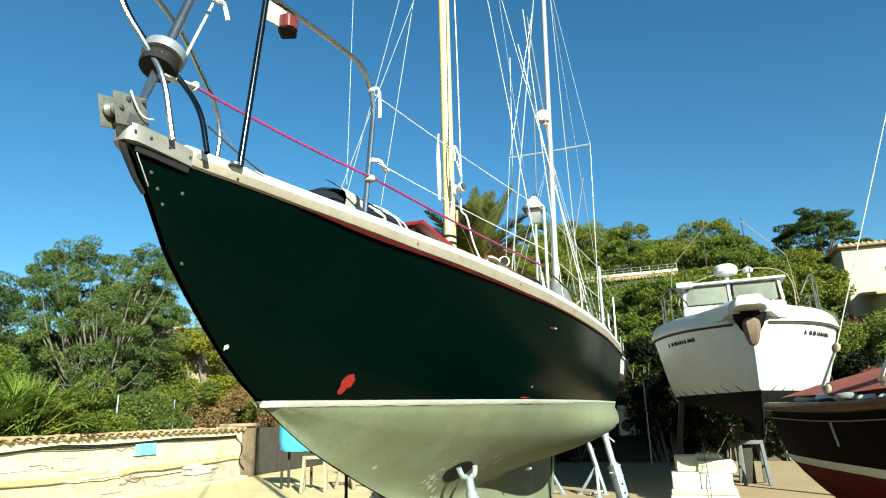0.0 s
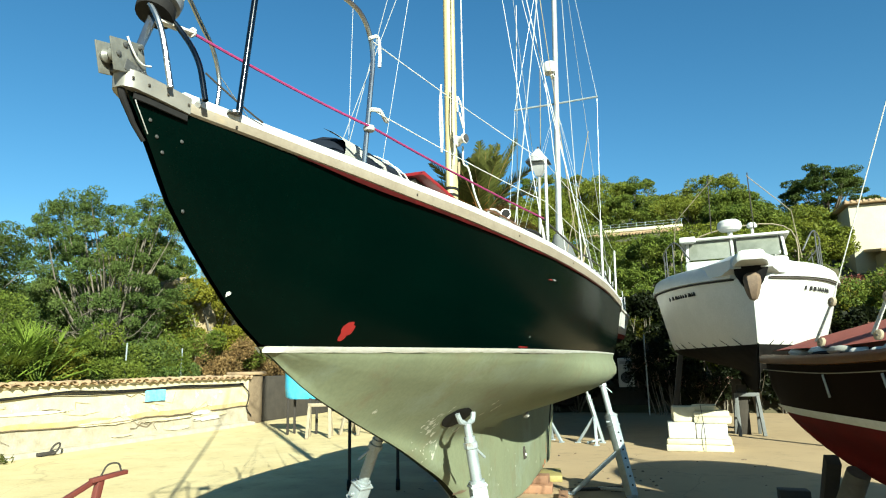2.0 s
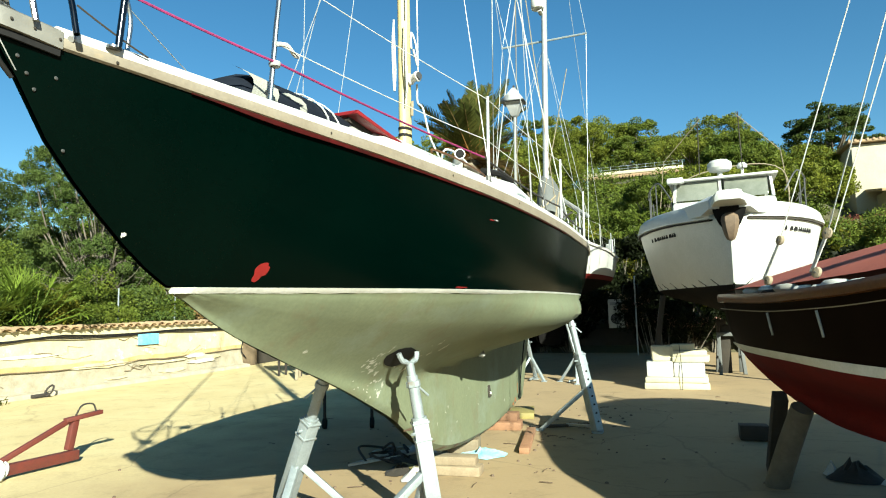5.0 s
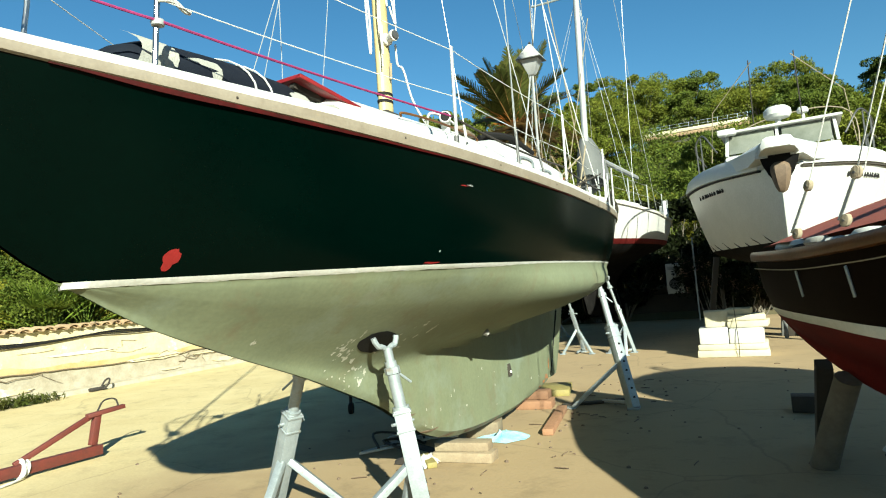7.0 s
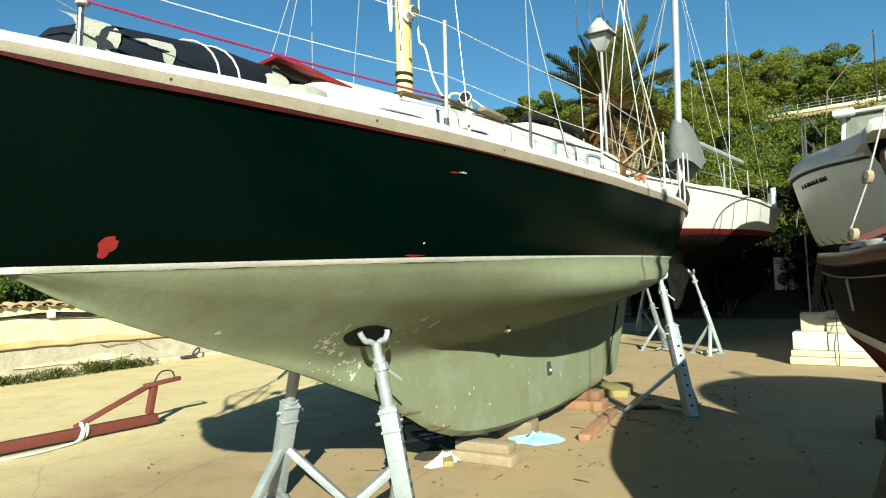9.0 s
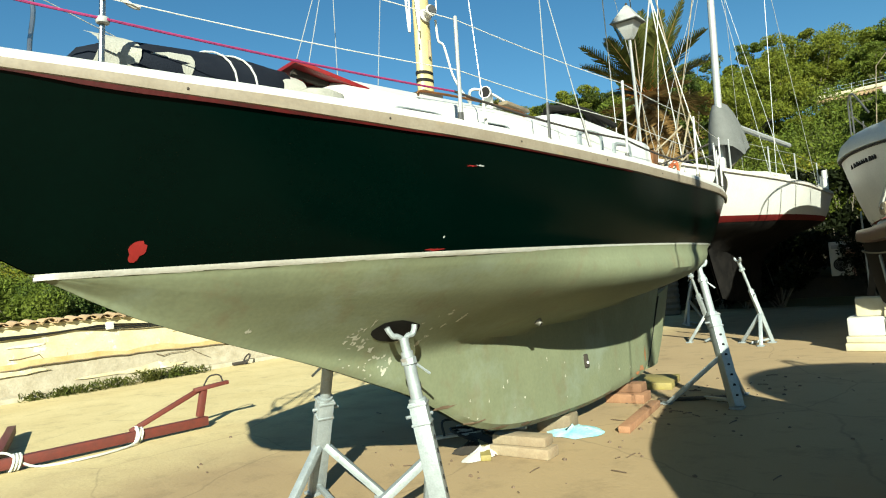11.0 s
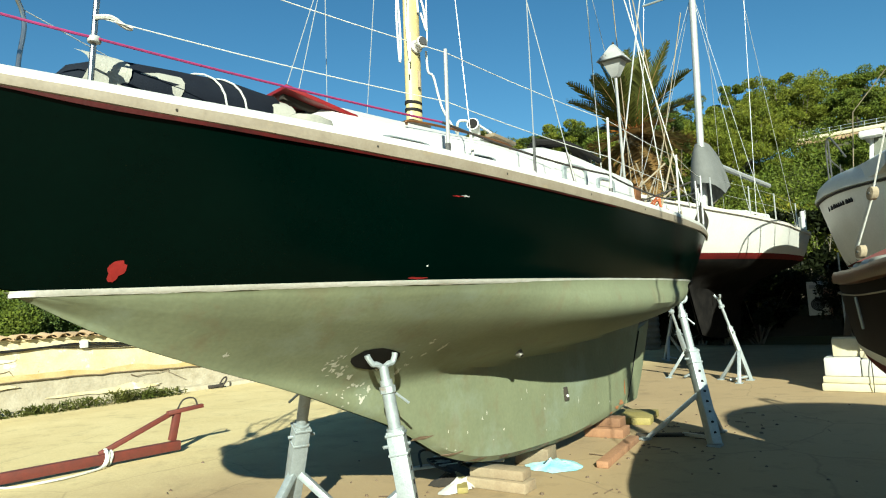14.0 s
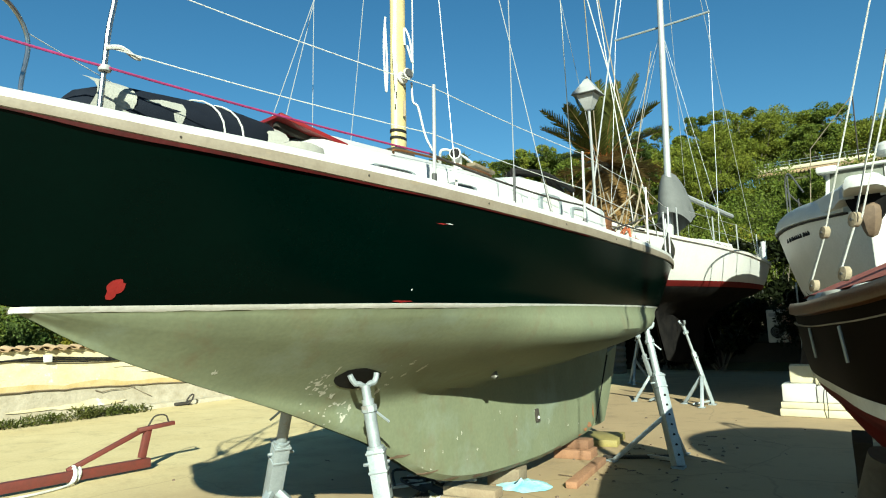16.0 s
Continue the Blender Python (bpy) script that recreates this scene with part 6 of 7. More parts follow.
def llaut_gear(t):
    """Odds and ends on the wooden boat's side deck."""
    m = world_of(t) @ Matrix.Translation((0, 0, -0.05))
    def put(name, bm, mat, label, cat):
        bm.transform(m)
        solo(name, bm, M[mat], label, cat)
    for k, y in enumerate((1.55, 1.78)):
        bm = lathe(bmesh.new(), [(0.015, -0.10), (0.03, -0.08), (0.036, 0), (0.03, 0.08), (0.015, 0.10)], n=14, m=pose(0.50 + 0.07 * k, y, 0.55, 90, 0, 30))
        put("fender", bm, "foam_white", "white fender on the side deck", "fender")
    for k, (x, y, r) in enumerate(((0.17, 0.62, 0.055), (0.33, 1.0, 0.06), (0.47, 1.32, 0.055), (0.70, 1.98, 0.06), (0.78, 2.25, 0.05))):
        bm = rings(bmesh.new(), [[(x + rr * math.cos(a) * (1 + 0.2 * noise.noise((a, k, 2))), y + dy, 0.565 + rr * 0.7 * math.sin(a)) for a in np.linspace(0, 2 * math.pi, 12, endpoint=False)] for dy, rr in ((-0.12, r * 0.3), (-0.07, r * 0.9), (0.0, r), (0.07, r * 0.85), (0.11, r * 0.3))])
        put("cloth_roll", bm, "foam_white" if k != 2 else "pale_canvas", "small roll of white cloth on the side deck", "cloth")
    put("brass_lamp", lathe(bmesh.new(), [(0.015, 0), (0.03, 0.01), (0.03, 0.06), (0.015, 0.08)], (0.92, 2.75, 0.54), 14), "yellow_wood", "small yellow brass lamp on the gunwale", "lamp")
    bm = bmesh.new()
    tube(bm, bent([(0.28, 0.75, 0.52), (0.42, 1.1, 0.55), (0.58, 1.6, 0.53), (0.74, 2.2, 0.55), (0.86, 2.6, 0.57)]), 0.02, 6)
    tube(bm, bent([(0.22, 0.8, 0.53), (0.4, 1.3, 0.58), (0.6, 1.9, 0.55)]), 0.015, 6)
    put("dark_hose", bm, "black", "black rope and hose on the side deck", "rope")
    bm = bmesh.new()
    rings(bm, [[(0.04 + 0.14 * u + 0.08 * k, 0.35 + 0.35 * k, 0.50 + 0.03 * math.sin(u * 9 + k)) for u in np.linspace(0, 1, 6)] for k in range(4)], closed=False, caps=False)
    bmesh.ops.solidify(bm, geom=bm.faces[:], thickness=0.01)
    put("sailcloth", bm, "foam_white", "white cloth folded at the boat's end", "cloth")


def shadow_hull():
    """An unseen hull added beyond the wooden boat, shaped to cast the yard's shadow."""
    h = Hull(
        0.0,
        b=[(0, 0.1), (0.2, 0.7), (0.6, 1.1), (1.4, 1.35), (6.0, 1.4)],
        s=[(0, 1.74), (6.0, 1.5)],
        w=[(0, 0.0), (0.04, 0.0), (0.06, 0.03), (0.3, 0.65), (0.8, 1.1), (2.0, 1.3), (6.0, 1.35)],
        k=[(0, 0.6), (0.05, 0.0), (0.12, -0.8), (0.3, -1.3), (1.0, -1.5), (6.0, -1.5)],
        d=[(0, 0.02), (0.05, 0.02), (0.2, 0.9), (1.0, 1.3), (6.0, 1.4)],
        f=[(0, 0.01), (6.0, 0.05)],
        flare=(0.6, 0.6),
    )
    t = thing("unseen_shadow_hull", (6.45, 5.36, 2.0), "unseen boat hull added to cast the shadow across the yard", "motorboat", turn=180 + 41)
    part("hull_side", h.skin(0.0, None, 8, 0.15), M["white"], t, local=True)
    part("bottom", h.skin(None, 0.0, 8, 0.2), M["black_bottom"], t, local=True)
    part("deck", h.deck(), M["white"], t, local=True)
    # Bent tube added for the small bump at the shadow's tip.
    part("shadow_bump_tube", tube(bmesh.new(), bent([(-0.05, 0.25, 1.72), (-0.06, 0.02, 1.79), (-0.05, -0.16, 1.86), (0.05, -0.12, 1.84), (0.06, 0.1, 1.76)]), 0.03, 6), M["steel"], t, local=True)
    for y in (1.6, 4.8):
        part("keel_post", box(bmesh.new(), (0, y, -1.72), (0.24, 0.24, 0.56), bevel=0.01), M["dark_wall"], t, local=True)


white_yacht()
motor_boat()
shadow_hull()
llaut_gear(llaut())


# ---- stands, blocks, trailer and yard clutter ----
def boat_stand(head, foot, spread, label, mat="galv", tall=0.62, slim=1.0):
    """A tripod prop: slotted square post, sliding round tube, forked head and two rear legs."""
    head, foot = Vector(head), Vector(foot)
    d = (head - foot).normalized()
    t = thing("boat_stand", (foot.x, foot.y, 0), label, "boat stand", group="boat stands")
    knee = foot + d * (head - foot).length * tall
    post = part("post", beam(bmesh.new(), foot, knee, 0.108 * slim, 0.108 * slim), M[mat], t)
    part("slider", tube(bmesh.new(), [knee - d * 0.1, head - d * 0.16], 0.040 * slim, 14), M[mat], t)
    part("collar", lathe(bmesh.new(), [(0.038 * slim, -0.014), (0.056 * slim, -0.014), (0.056 * slim, 0.016), (0.038 * slim, 0.016)], n=16, m=along(knee, head)), M[mat], t)
    out = (foot - Vector((head.x, head.y, 0))).normalized()
    side = out.cross(Vector((0, 0, 1)))
    if 0 < head.x < 0.6 and head.y < 10:
        side = Vector((-0.28, -0.96, 0))
    n = 7
    for i in range(n):
        p = foot + d * (0.12 + (knee - foot).length * 0.75 * i / n) + out * 0.0555 * slim
        part("hole", lathe(bmesh.new(), [(0.016, -0.001), (0.016, 0.002), (0.001, 0.002)], n=10, m=along(p, p + out)), M["black"], post)
    part("pin", tube(bmesh.new(), [knee - d * 0.09 - side * 0.085, knee - d * 0.09 + side * 0.105], 0.011, 6), M[mat], t)
    screw = part("screw_nut", lathe(bmesh.new(), [(0.032, -0.03), (0.052, -0.02), (0.052, 0.02), (0.032, 0.03)], n=8, m=along(head - d * 0.22, head)), M[mat], t)
    part("handle", tube(bmesh.new(), [head - d * 0.22 - side * 0.02, head - d * 0.32 - side * 0.10 + out * 0.03], 0.009, 6), M[mat], screw)
    part("stem", tube(bmesh.new(), [head - d * 0.2, head - d * 0.07], 0.030, 12), M[mat], t)
    for q in (0.02, 0.14):
        part("rim_plate", box(bmesh.new(), (0, 0, 0), (0.122 * slim, 0.122 * slim, 0.016), bevel=0.003, m=along(knee - d * q, head)), M[mat], post)
    for s in (1, -1):
        arm = [head - d * 0.085, head - d * 0.06 + side * s * 0.04, head - d * 0.055 + side * s * 0.068, head - d * 0.025 + side * s * 0.09, head + d * 0.004 + side * s * 0.10]
        if 0 < head.x < 0.6 and head.y < 10:
            arm = [Vector((max(p.x, GREEN.x(p.y, p.z) + 0.022), p.y, p.z)) for p in arm]
        part("fork", tube(bmesh.new(), bent(arm), 0.019, 8), M[mat], t)
        a = foot + d * (knee - foot).length * 0.55
        b = Vector((foot.x, foot.y, 0.02)) - out * spread * 0.75 + side * s * spread * 0.62
        leg = part("leg", beam(bmesh.new(), a, b, 0.058, 0.05), M[mat], t)
        part("foot_plate", box(bmesh.new(), (b.x, b.y, 0.012), (0.11, 0.11, 0.02), bevel=0.004), M[mat], leg)
    part("tie_bar", beam(bmesh.new(), foot + Vector((0, 0, 0.06)), Vector((foot.x, foot.y, 0.05)) - out * spread * 0.75, 0.035, 0.035), M[mat], t)
    part("foot_plate", box(bmesh.new(), (foot.x, foot.y, 0.012), (0.13, 0.13, 0.024), bevel=0.004), M[mat], t)
    return t


boat_stand((0.345, 4.53, 1.255), (0.50, 4.63, 0.02), 0.55, "pale galvanised boat stand propping the green hull")
boat_stand((-0.24, 4.44, 1.22), (-0.82, 4.66, 0.02), 0.6, "pale galvanised boat stand propping the green hull")
boat_stand((0.80, 8.72, 1.52), (1.14, 8.44, 0.02), 0.75, "pale galvanised boat stand propping the green hull")
boat_stand((-0.85, 8.9, 1.5), (-1.5, 8.9, 0.02), 0.6, "pale galvanised boat stand propping the green hull")
boat_stand((-0.12, 13.43, 1.52), (0.22, 13.75, 0.02), 0.5, "weathered boat stand under the white yacht", slim=0.62)
boat_stand((-0.95, 13.3, 1.45), (-0.86, 14.1, 0.02), 0.5, "weathered boat stand under the white yacht", slim=0.62)
boat_stand((-2.1, 17.2, 1.7), (-2.6, 17.4, 0.02), 0.5, "weathered boat stand under the white yacht", slim=0.62)


def cast_legs():
    """Thin wheeled legs beyond the keel; the shade there is put into their colour."""
    t = thing("wheeled_trestle", (-2.1, 8.05, 0), "thin steel trestle on small castor wheels, coloured dark for shade", "trestle")
    for x, y in ((-2.41, 7.95), (-1.80, 8.15)):
        leg = part("leg", tube(bmesh.new(), [(x, y, 0.12), (x, y, 1.25)], 0.022, 8), M["dark_rope"], t)
        part("castor", lathe(bmesh.new(), [(0.02, -0.025), (0.07, -0.025), (0.075, 0), (0.07, 0.025), (0.02, 0.025)], n=16, m=pose(x, y, 0.075, 0, 90, 20)), M["black"], leg)
    part("crossbar", tube(bmesh.new(), [(-2.41, 7.95, 1.2), (-1.80, 8.15, 1.2)], 0.02, 8), M["dark_rope"], t)


cast_legs()


def timber(name, at, size, turn, label, mat="wood", tilt=0):
    ob = new(name, mesh_from(name, box(bmesh.new(), (0, 0, size[2] / 2), size, bevel=0.008), M[mat]))
    ob.matrix_basis = pose(*at, tilt, 0, turn)
    tagged(ob, label, "timber", group="keel blocks")


timber("wooden_block", (-0.12, 7.05, 0.0), (0.34, 0.24, 0.16), 10, "raw timber block under the keel")
timber("wooden_block", (0.06, 6.18, 0.0), (0.56, 0.20, 0.085), 4, "raw timber block under the keel")
timber("wooden_block", (0.04, 6.20, 0.087), (0.50, 0.17, 0.08), 7, "raw timber block under the keel")
timber("plank", (-0.32, 6.12, 0.0), (0.09, 0.62, 0.05), 40, "narrow yellowish board at the keel's toe", "yellow_wood")
timber("plank", (-0.5, 6.35, 0.0), (0.12, 0.6, 0.06), 62, "dark board at the keel's toe", "dark_wall")
timber("wooden_block", (-0.05, 8.50, 0.0), (0.44, 0.30, 0.10), 8, "reddish timber block under the keel heel", "red_wood")
timber("wooden_block", (-0.06, 8.55, 0.102), (0.36, 0.2, 0.1), 4, "reddish timber block under the keel heel", "red_wood")
timber("wooden_block", (-0.14, 9.5, 0.0), (0.5, 0.66, 0.085), 12, "yellow painted block behind the keel", "yellow_wood")
timber("plank", (0.435, 7.72, 0.0), (0.11, 1.2, 0.065), 9, "loose reddish plank on the ground", "red_wood")
timber("plank", (0.62, 8.75, 0.0), (0.1, 0.8, 0.03), -62, "dark split board lying by the prop", "dark_wall")


def rag(name, at, size, mat, label, seed):
    rng = np.random.default_rng(seed)
    bm = bmesh.new()
    n = 12
    loops = []
    for r in (1.0, 0.75, 0.45, 0.15):
        loops.append([(size[0] * r * math.cos(a) * (1 + 0.25 * noise.noise((a, seed, 0))), size[1] * r * math.sin(a) * (1 + 0.3 * noise.noise((a * 2, seed, 1))), 0.006 + size[2] * (1 - r) * (0.6 + 0.9 * abs(noise.noise((a * 2.5, r * 4, seed))))) for a in np.linspace(0, 2 * math.pi, n * 2, endpoint=False)])
    rings(bm, loops)
    ob = new(name, mesh_from(name, bm, M[mat]))
    ob.location = at
    tagged(ob, label, "cloth")


rag("rag", (0.10, 7.00, 0), (0.27, 0.24, 0.09), "rag_blue", "crumpled white and turquoise rag", 3)
rag("paper_scrap", (-0.25, 6.02, 0), (0.11, 0.27, 0.10), "foam_white", "crumpled white paper below the keel", 5)
rag("dark_cloth", (-0.45, 6.12, 0), (0.16, 0.2, 0.09), "dark_wall", "heap of dark cloth at the keel's toe", 7)
rag("plastic_bag", (-0.86, 6.75, 0), (0.20, 0.16, 0.12), "pale_canvas", "crumpled grey-white bag behind the prop", 12)
rag("plastic_bag", (-0.62, 6.95, 0), (0.15, 0.13, 0.16), "foam_white", "crumpled grey-white bag behind the prop", 13)
rag("rubbish_sack", (3.52, 6.85, 0), (0.22, 0.20, 0.20), "dark_wall", "dark brown rubbish sack under the wooden boat", 14)
rag("paper_scrap", (3.36, 6.95, 0), (0.07, 0.08, 0.13), "foam_white", "crumpled pale paper by the rubbish sack", 15)
rag("paper_scrap", (3.75, 6.7, 0), (0.08, 0.07, 0.12), "foam_white", "crumpled pale paper by the rubbish sack", 16)
rt = np.random.default_rng(52)
for k, mt in enumerate(("dark_rope", "rope", "dark_rope")):
    pts = [(-0.8 + 0.22 * rt.normal(), 6.62 + 0.2 * rt.normal(), 0.03 + 0.12 * rt.random() * (i % 2)) for i in range(9)]
    solo("tangled_cable", tube(bmesh.new(), bent(pts), 0.013, 6), M[mt], ("tangled dark cable on the ground", "tangled white cable on the ground", "tangled dark cable on the ground")[k], "cable")


def foam_stack():
    def slab(at, size, turn, mat, label):
        ob = new("foam_block", mesh_from("foam_block", box(bmesh.new(), (0, 0, size[2] / 2), size, bevel=0.02), M[mat]))
        ob.matrix_basis = pose(*at, 0, 0, turn)
        tagged(ob, label, "foam block", group="stacked foam blocks")
    slab((2.02, 13.1, 0.0), (1.12, 0.75, 0.12), 1, "foam", "cream foam slab at the bottom of the stack")
    slab((2.03, 13.08, 0.122), (1.08, 0.72, 0.10), -1, "foam", "cream foam slab near the bottom of the stack")
    slab((1.74, 13.0, 0.224), (0.46, 0.55, 0.27), 2, "foam_white", "white foam block in the stack")
    slab((2.26, 13.0, 0.224), (0.52, 0.55, 0.25), -2, "foam_white", "white foam block in the stack")
    slab((1.79, 13.12, 0.498), (0.38, 0.4, 0.27), 6, "foam", "cream foam block on top of the stack")
    slab((2.30, 13.1, 0.478), (0.62, 0.5, 0.11), -5, "foam", "cream foam slab on top of the stack")
    slab((2.26, 13.12, 0.590), (0.60, 0.45, 0.10), 4, "foam", "cream foam slab on top of the stack")
    slab((2.16, 13.15, 0.692), (0.42, 0.4, 0.10), -3, "foam", "small cream foam slab crowning the stack")
    bm = bmesh.new()
    tube(bm, bent([(2.12, 12.70, 0.01), (2.13, 12.66, 0.2), (2.12, 12.72, 0.5), (2.10, 12.95, 0.80)]), 0.006, 6)
    solo("strap", bm, M["dark_rope"], "dark strap round the foam stack", "strap")


foam_stack()


def trailer():
    t = thing("boat_trailer", (-5.2, 5.0, 0), "rusty red steel trailer drawbar lying on the ground", "trailer")
    A, B = Vector((-4.15, 5.62, 0.085)), Vector((-4.45, 1.2, 0.10))
    part("drawbar", beam(bmesh.new(), A, B, 0.09, 0.105), M["trailer"], t)
    part("post", beam(bmesh.new(), (-4.19, 5.55, 0.14), (-4.19, 5.62, 0.46), 0.065, 0.075), M["trailer"], t)
    part("brace", beam(bmesh.new(), (-4.24, 4.75, 0.14), (-4.19, 5.58, 0.47), 0.045, 0.055), M["trailer"], t)
    part("coupling", beam(bmesh.new(), (-4.19, 5.50, 0.465), (-4.14, 5.92, 0.50), 0.07, 0.045), M["trailer"], t, "coupling head")
    part("coupling_handle", tube(bmesh.new(), bent([(-4.18, 5.62, 0.50), (-4.18, 5.70, 0.60), (-4.16, 5.82, 0.60), (-4.15, 5.86, 0.51)]), 0.010, 6), M["dark_rope"], t, "bent wire handle")
    part("cross_member", beam(bmesh.new(), (-4.4, 3.5, 0.10), (-6.4, 4.2, 0.10), 0.09, 0.10), M["trailer"], t)
    bm = bmesh.new()
    tube(bm, bent([(-4.28, 4.80, 0.17), (-4.17, 4.80, 0.18), (-4.12, 4.78, 0.05), (-4.05, 4.6, 0.02), (-4.0, 4.2, 0.02), (-4.2, 3.8, 0.02), (-4.3, 3.6, 0.18), (-4.5, 3.55, 0.17)]), 0.013, 7)
    for y0 in (4.78, 3.62):
        for k in range(3):
            xc = -4.15 - (5.62 - y0) * 0.068
            tube(bm, [(xc + 0.065 * math.cos(q), y0 + 0.03 * k + 0.02 * math.sin(q), 0.088 + 0.075 * math.sin(q)) for q in np.linspace(0, 6.28, 14)], 0.014, 6)
    solo("mooring_rope", bm, M["rope"], "cream rope looped round the trailer drawbar", "rope")


trailer()


def saw_horse(at, turn, width, height, label, mat="galv"):
    t = thing("saw_horse", at, label, "saw horse", group="saw horses", turn=turn)
    part("top_bar", box(bmesh.new(), (0, 0, height), (width, 0.09, 0.08), bevel=0.008), M[mat], t, local=True)
    for x in (-width * 0.42, width * 0.42):
        for y in (-0.26, 0.26):
            part("leg", beam(bmesh.new(), (x, y * 0.12, height - 0.03), (x * 1.15, y, 0.0), 0.07, 0.06), M[mat], t, local=True)
        part("stretcher", beam(bmesh.new(), (x * 1.08, -0.15, height * 0.42), (x * 1.08, 0.15, height * 0.42), 0.04, 0.04), M[mat], t, local=True)


saw_horse((-6.3, 13.7, 0), 25, 0.55, 0.75, "weathered wooden saw horse in the yard corner", "beige")
saw_horse((-5.75, 14.5, 0), -15, 0.6, 0.72, "weathered wooden saw horse in the yard corner", "beige")
saw_horse((3.12, 15.7, 0), 5, 0.5, 0.85, "grey trestle under the motor boat", "grey_canvas")
bm = bmesh.new()
rings(bm, [[(-7.15 + r * math.cos(a), 14.3 + 0.5 * r * math.sin(a), z) for a in np.linspace(0, 2 * math.pi, 20, endpoint=False)] for r, z in ((0.40, 0.86), (0.47, 0.92), (0.50, 1.15), (0.50, 1.52), (0.46, 1.55), (0.45, 1.5))])
tub = thing("blue_tank", (-7.15, 14.3, 0), "sky-blue plastic tank on a dark frame", "tank")
part("tank", bm, M["blue"], tub)
for dx, dy in ((-0.32, -0.15), (0.32, -0.15), (-0.32, 0.15), (0.32, 0.15)):
    part("frame_leg", beam(bmesh.new(), (-7.15 + dx, 14.3 + dy, 0), (-7.15 + dx, 14.3 + dy, 0.88), 0.05, 0.05), M["dark_rope"], tub)


def air_unit():
    t = thing("outdoor_air_unit", (0.18, 21.6, 0.8), "pale grey outdoor air-conditioning unit with a round fan grille", "air conditioner")
    part("casing", box(bmesh.new(), (0.18, 21.75, 1.28), (0.48, 0.32, 0.92), bevel=0.02), M["foam_white"], t)
    part("fan_recess", lathe(bmesh.new(), [(0.17, 0), (0.17, 0.012), (0.02, 0.012)], n=20, m=pose(0.18, 21.588, 1.12, 90, 0, 0)), M["black"], t)
    for k in range(4):
        part("grille_ring", tube(bmesh.new(), [(0.18 + (0.05 + 0.04 * k) * math.cos(a), 21.57, 1.12 + (0.05 + 0.04 * k) * math.sin(a)) for a in np.linspace(0, 6.3, 18)], 0.005, 4), M["grey_plastic"], t)
    part("louvre", box(bmesh.new(), (0.18, 21.585, 1.60), (0.36, 0.012, 0.10), bevel=0.003), M["grey_plastic"], t)


air_unit()
bm = tube(bmesh.new(), [(0.84, 21.0, 0.0), (0.84, 21.0, 2.45)], 0.022, 8)
solo("metal_pole", bm, M["galv"], "thin grey metal pole by the hedge", "pole")


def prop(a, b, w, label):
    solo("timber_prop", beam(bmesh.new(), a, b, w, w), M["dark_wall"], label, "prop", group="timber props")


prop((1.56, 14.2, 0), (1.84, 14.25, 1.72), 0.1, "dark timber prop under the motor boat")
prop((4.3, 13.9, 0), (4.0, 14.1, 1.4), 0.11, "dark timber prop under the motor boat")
# Keel posts take the dark colour so that they sink into the shade.
prop((3.05, 15.9, 0), (3.05, 15.9, 1.05), 0.2, "keel post under the motor boat, coloured dark for the shade there")
prop((3.05, 17.2, 0), (3.05, 17.2, 1.15), 0.22, "keel post under the motor boat, coloured dark for the shade there")
bm = tube(bmesh.new(), [(2.86, 6.46, 0.0), (2.95, 6.30, 0.35), (3.05, 6.13, 0.70)], 0.095, 14, 0.085)
solo("timber_prop", bm, M["bark"], "round weathered post under the wooden boat", "prop", "timber props")
prop((2.90, 7.0, 0), (2.93, 6.40, 0.76), 0.11, "dark square post under the wooden boat")
prop((2.88, 8.45, 0), (2.88, 8.46, 0.16), 0.3, "black timber block beside the wooden boat")
prop((3.9, 5.0, 0), (3.95, 5.05, 0.52), 0.25, "heavy keel block under the wooden boat")
prop((5.6, 2.7, 0), (5.6, 2.72, 0.53), 0.25, "heavy keel block under the wooden boat")


def litter():
    r = np.random.default_rng(88)
    bm = bmesh.new()
    for k in range(170):
        x, y = r.normal(0.5, 0.8), r.uniform(5.4, 10.5)
        if k % 3 == 0:
            x, y = r.uniform(-3.5, 3.0), r.uniform(4.0, 12.0)
        a, q = r.uniform(0, 6.3), r.uniform(0.008, 0.022)
        if k % 4 == 0:
            dx, dy = 0.09 * r.random() * math.cos(a), 0.09 * r.random() * math.sin(a)
            tube(bm, [(x, y, 0.008), (x + dx, y + dy, 0.012), (x + 2 * dx, y + 2 * dy + 0.01, 0.008)], 0.005, 4)
        else:
            rings(bm, [[(x + w * q * math.cos(b + a), y + w * q * 0.7 * math.sin(b + a), z) for b in (0, 1.3, 2.5, 3.7, 5.0)] for w, z in ((1.0, 0.0), (0.9, q * 0.5), (0.4, q * 0.8))])
    ob = part("ground_litter", bm, M["chafe"], smooth=False)
    tagged(ob, "scattered twigs, dry leaves and pebbles on the yard floor", "litter", kind="stuff")


litter()


def fence_posts():
    for y, z in ((12.84, 2.35), (14.81, 2.25)):
        solo("fence_post", tube(bmesh.new(), [(-11.5, y, 0.25), (-11.48, y + 0.02, z)], 0.02, 8), M["galv"], "thin grey fence post behind the wall", "fence post", "fence posts")


fence_posts()


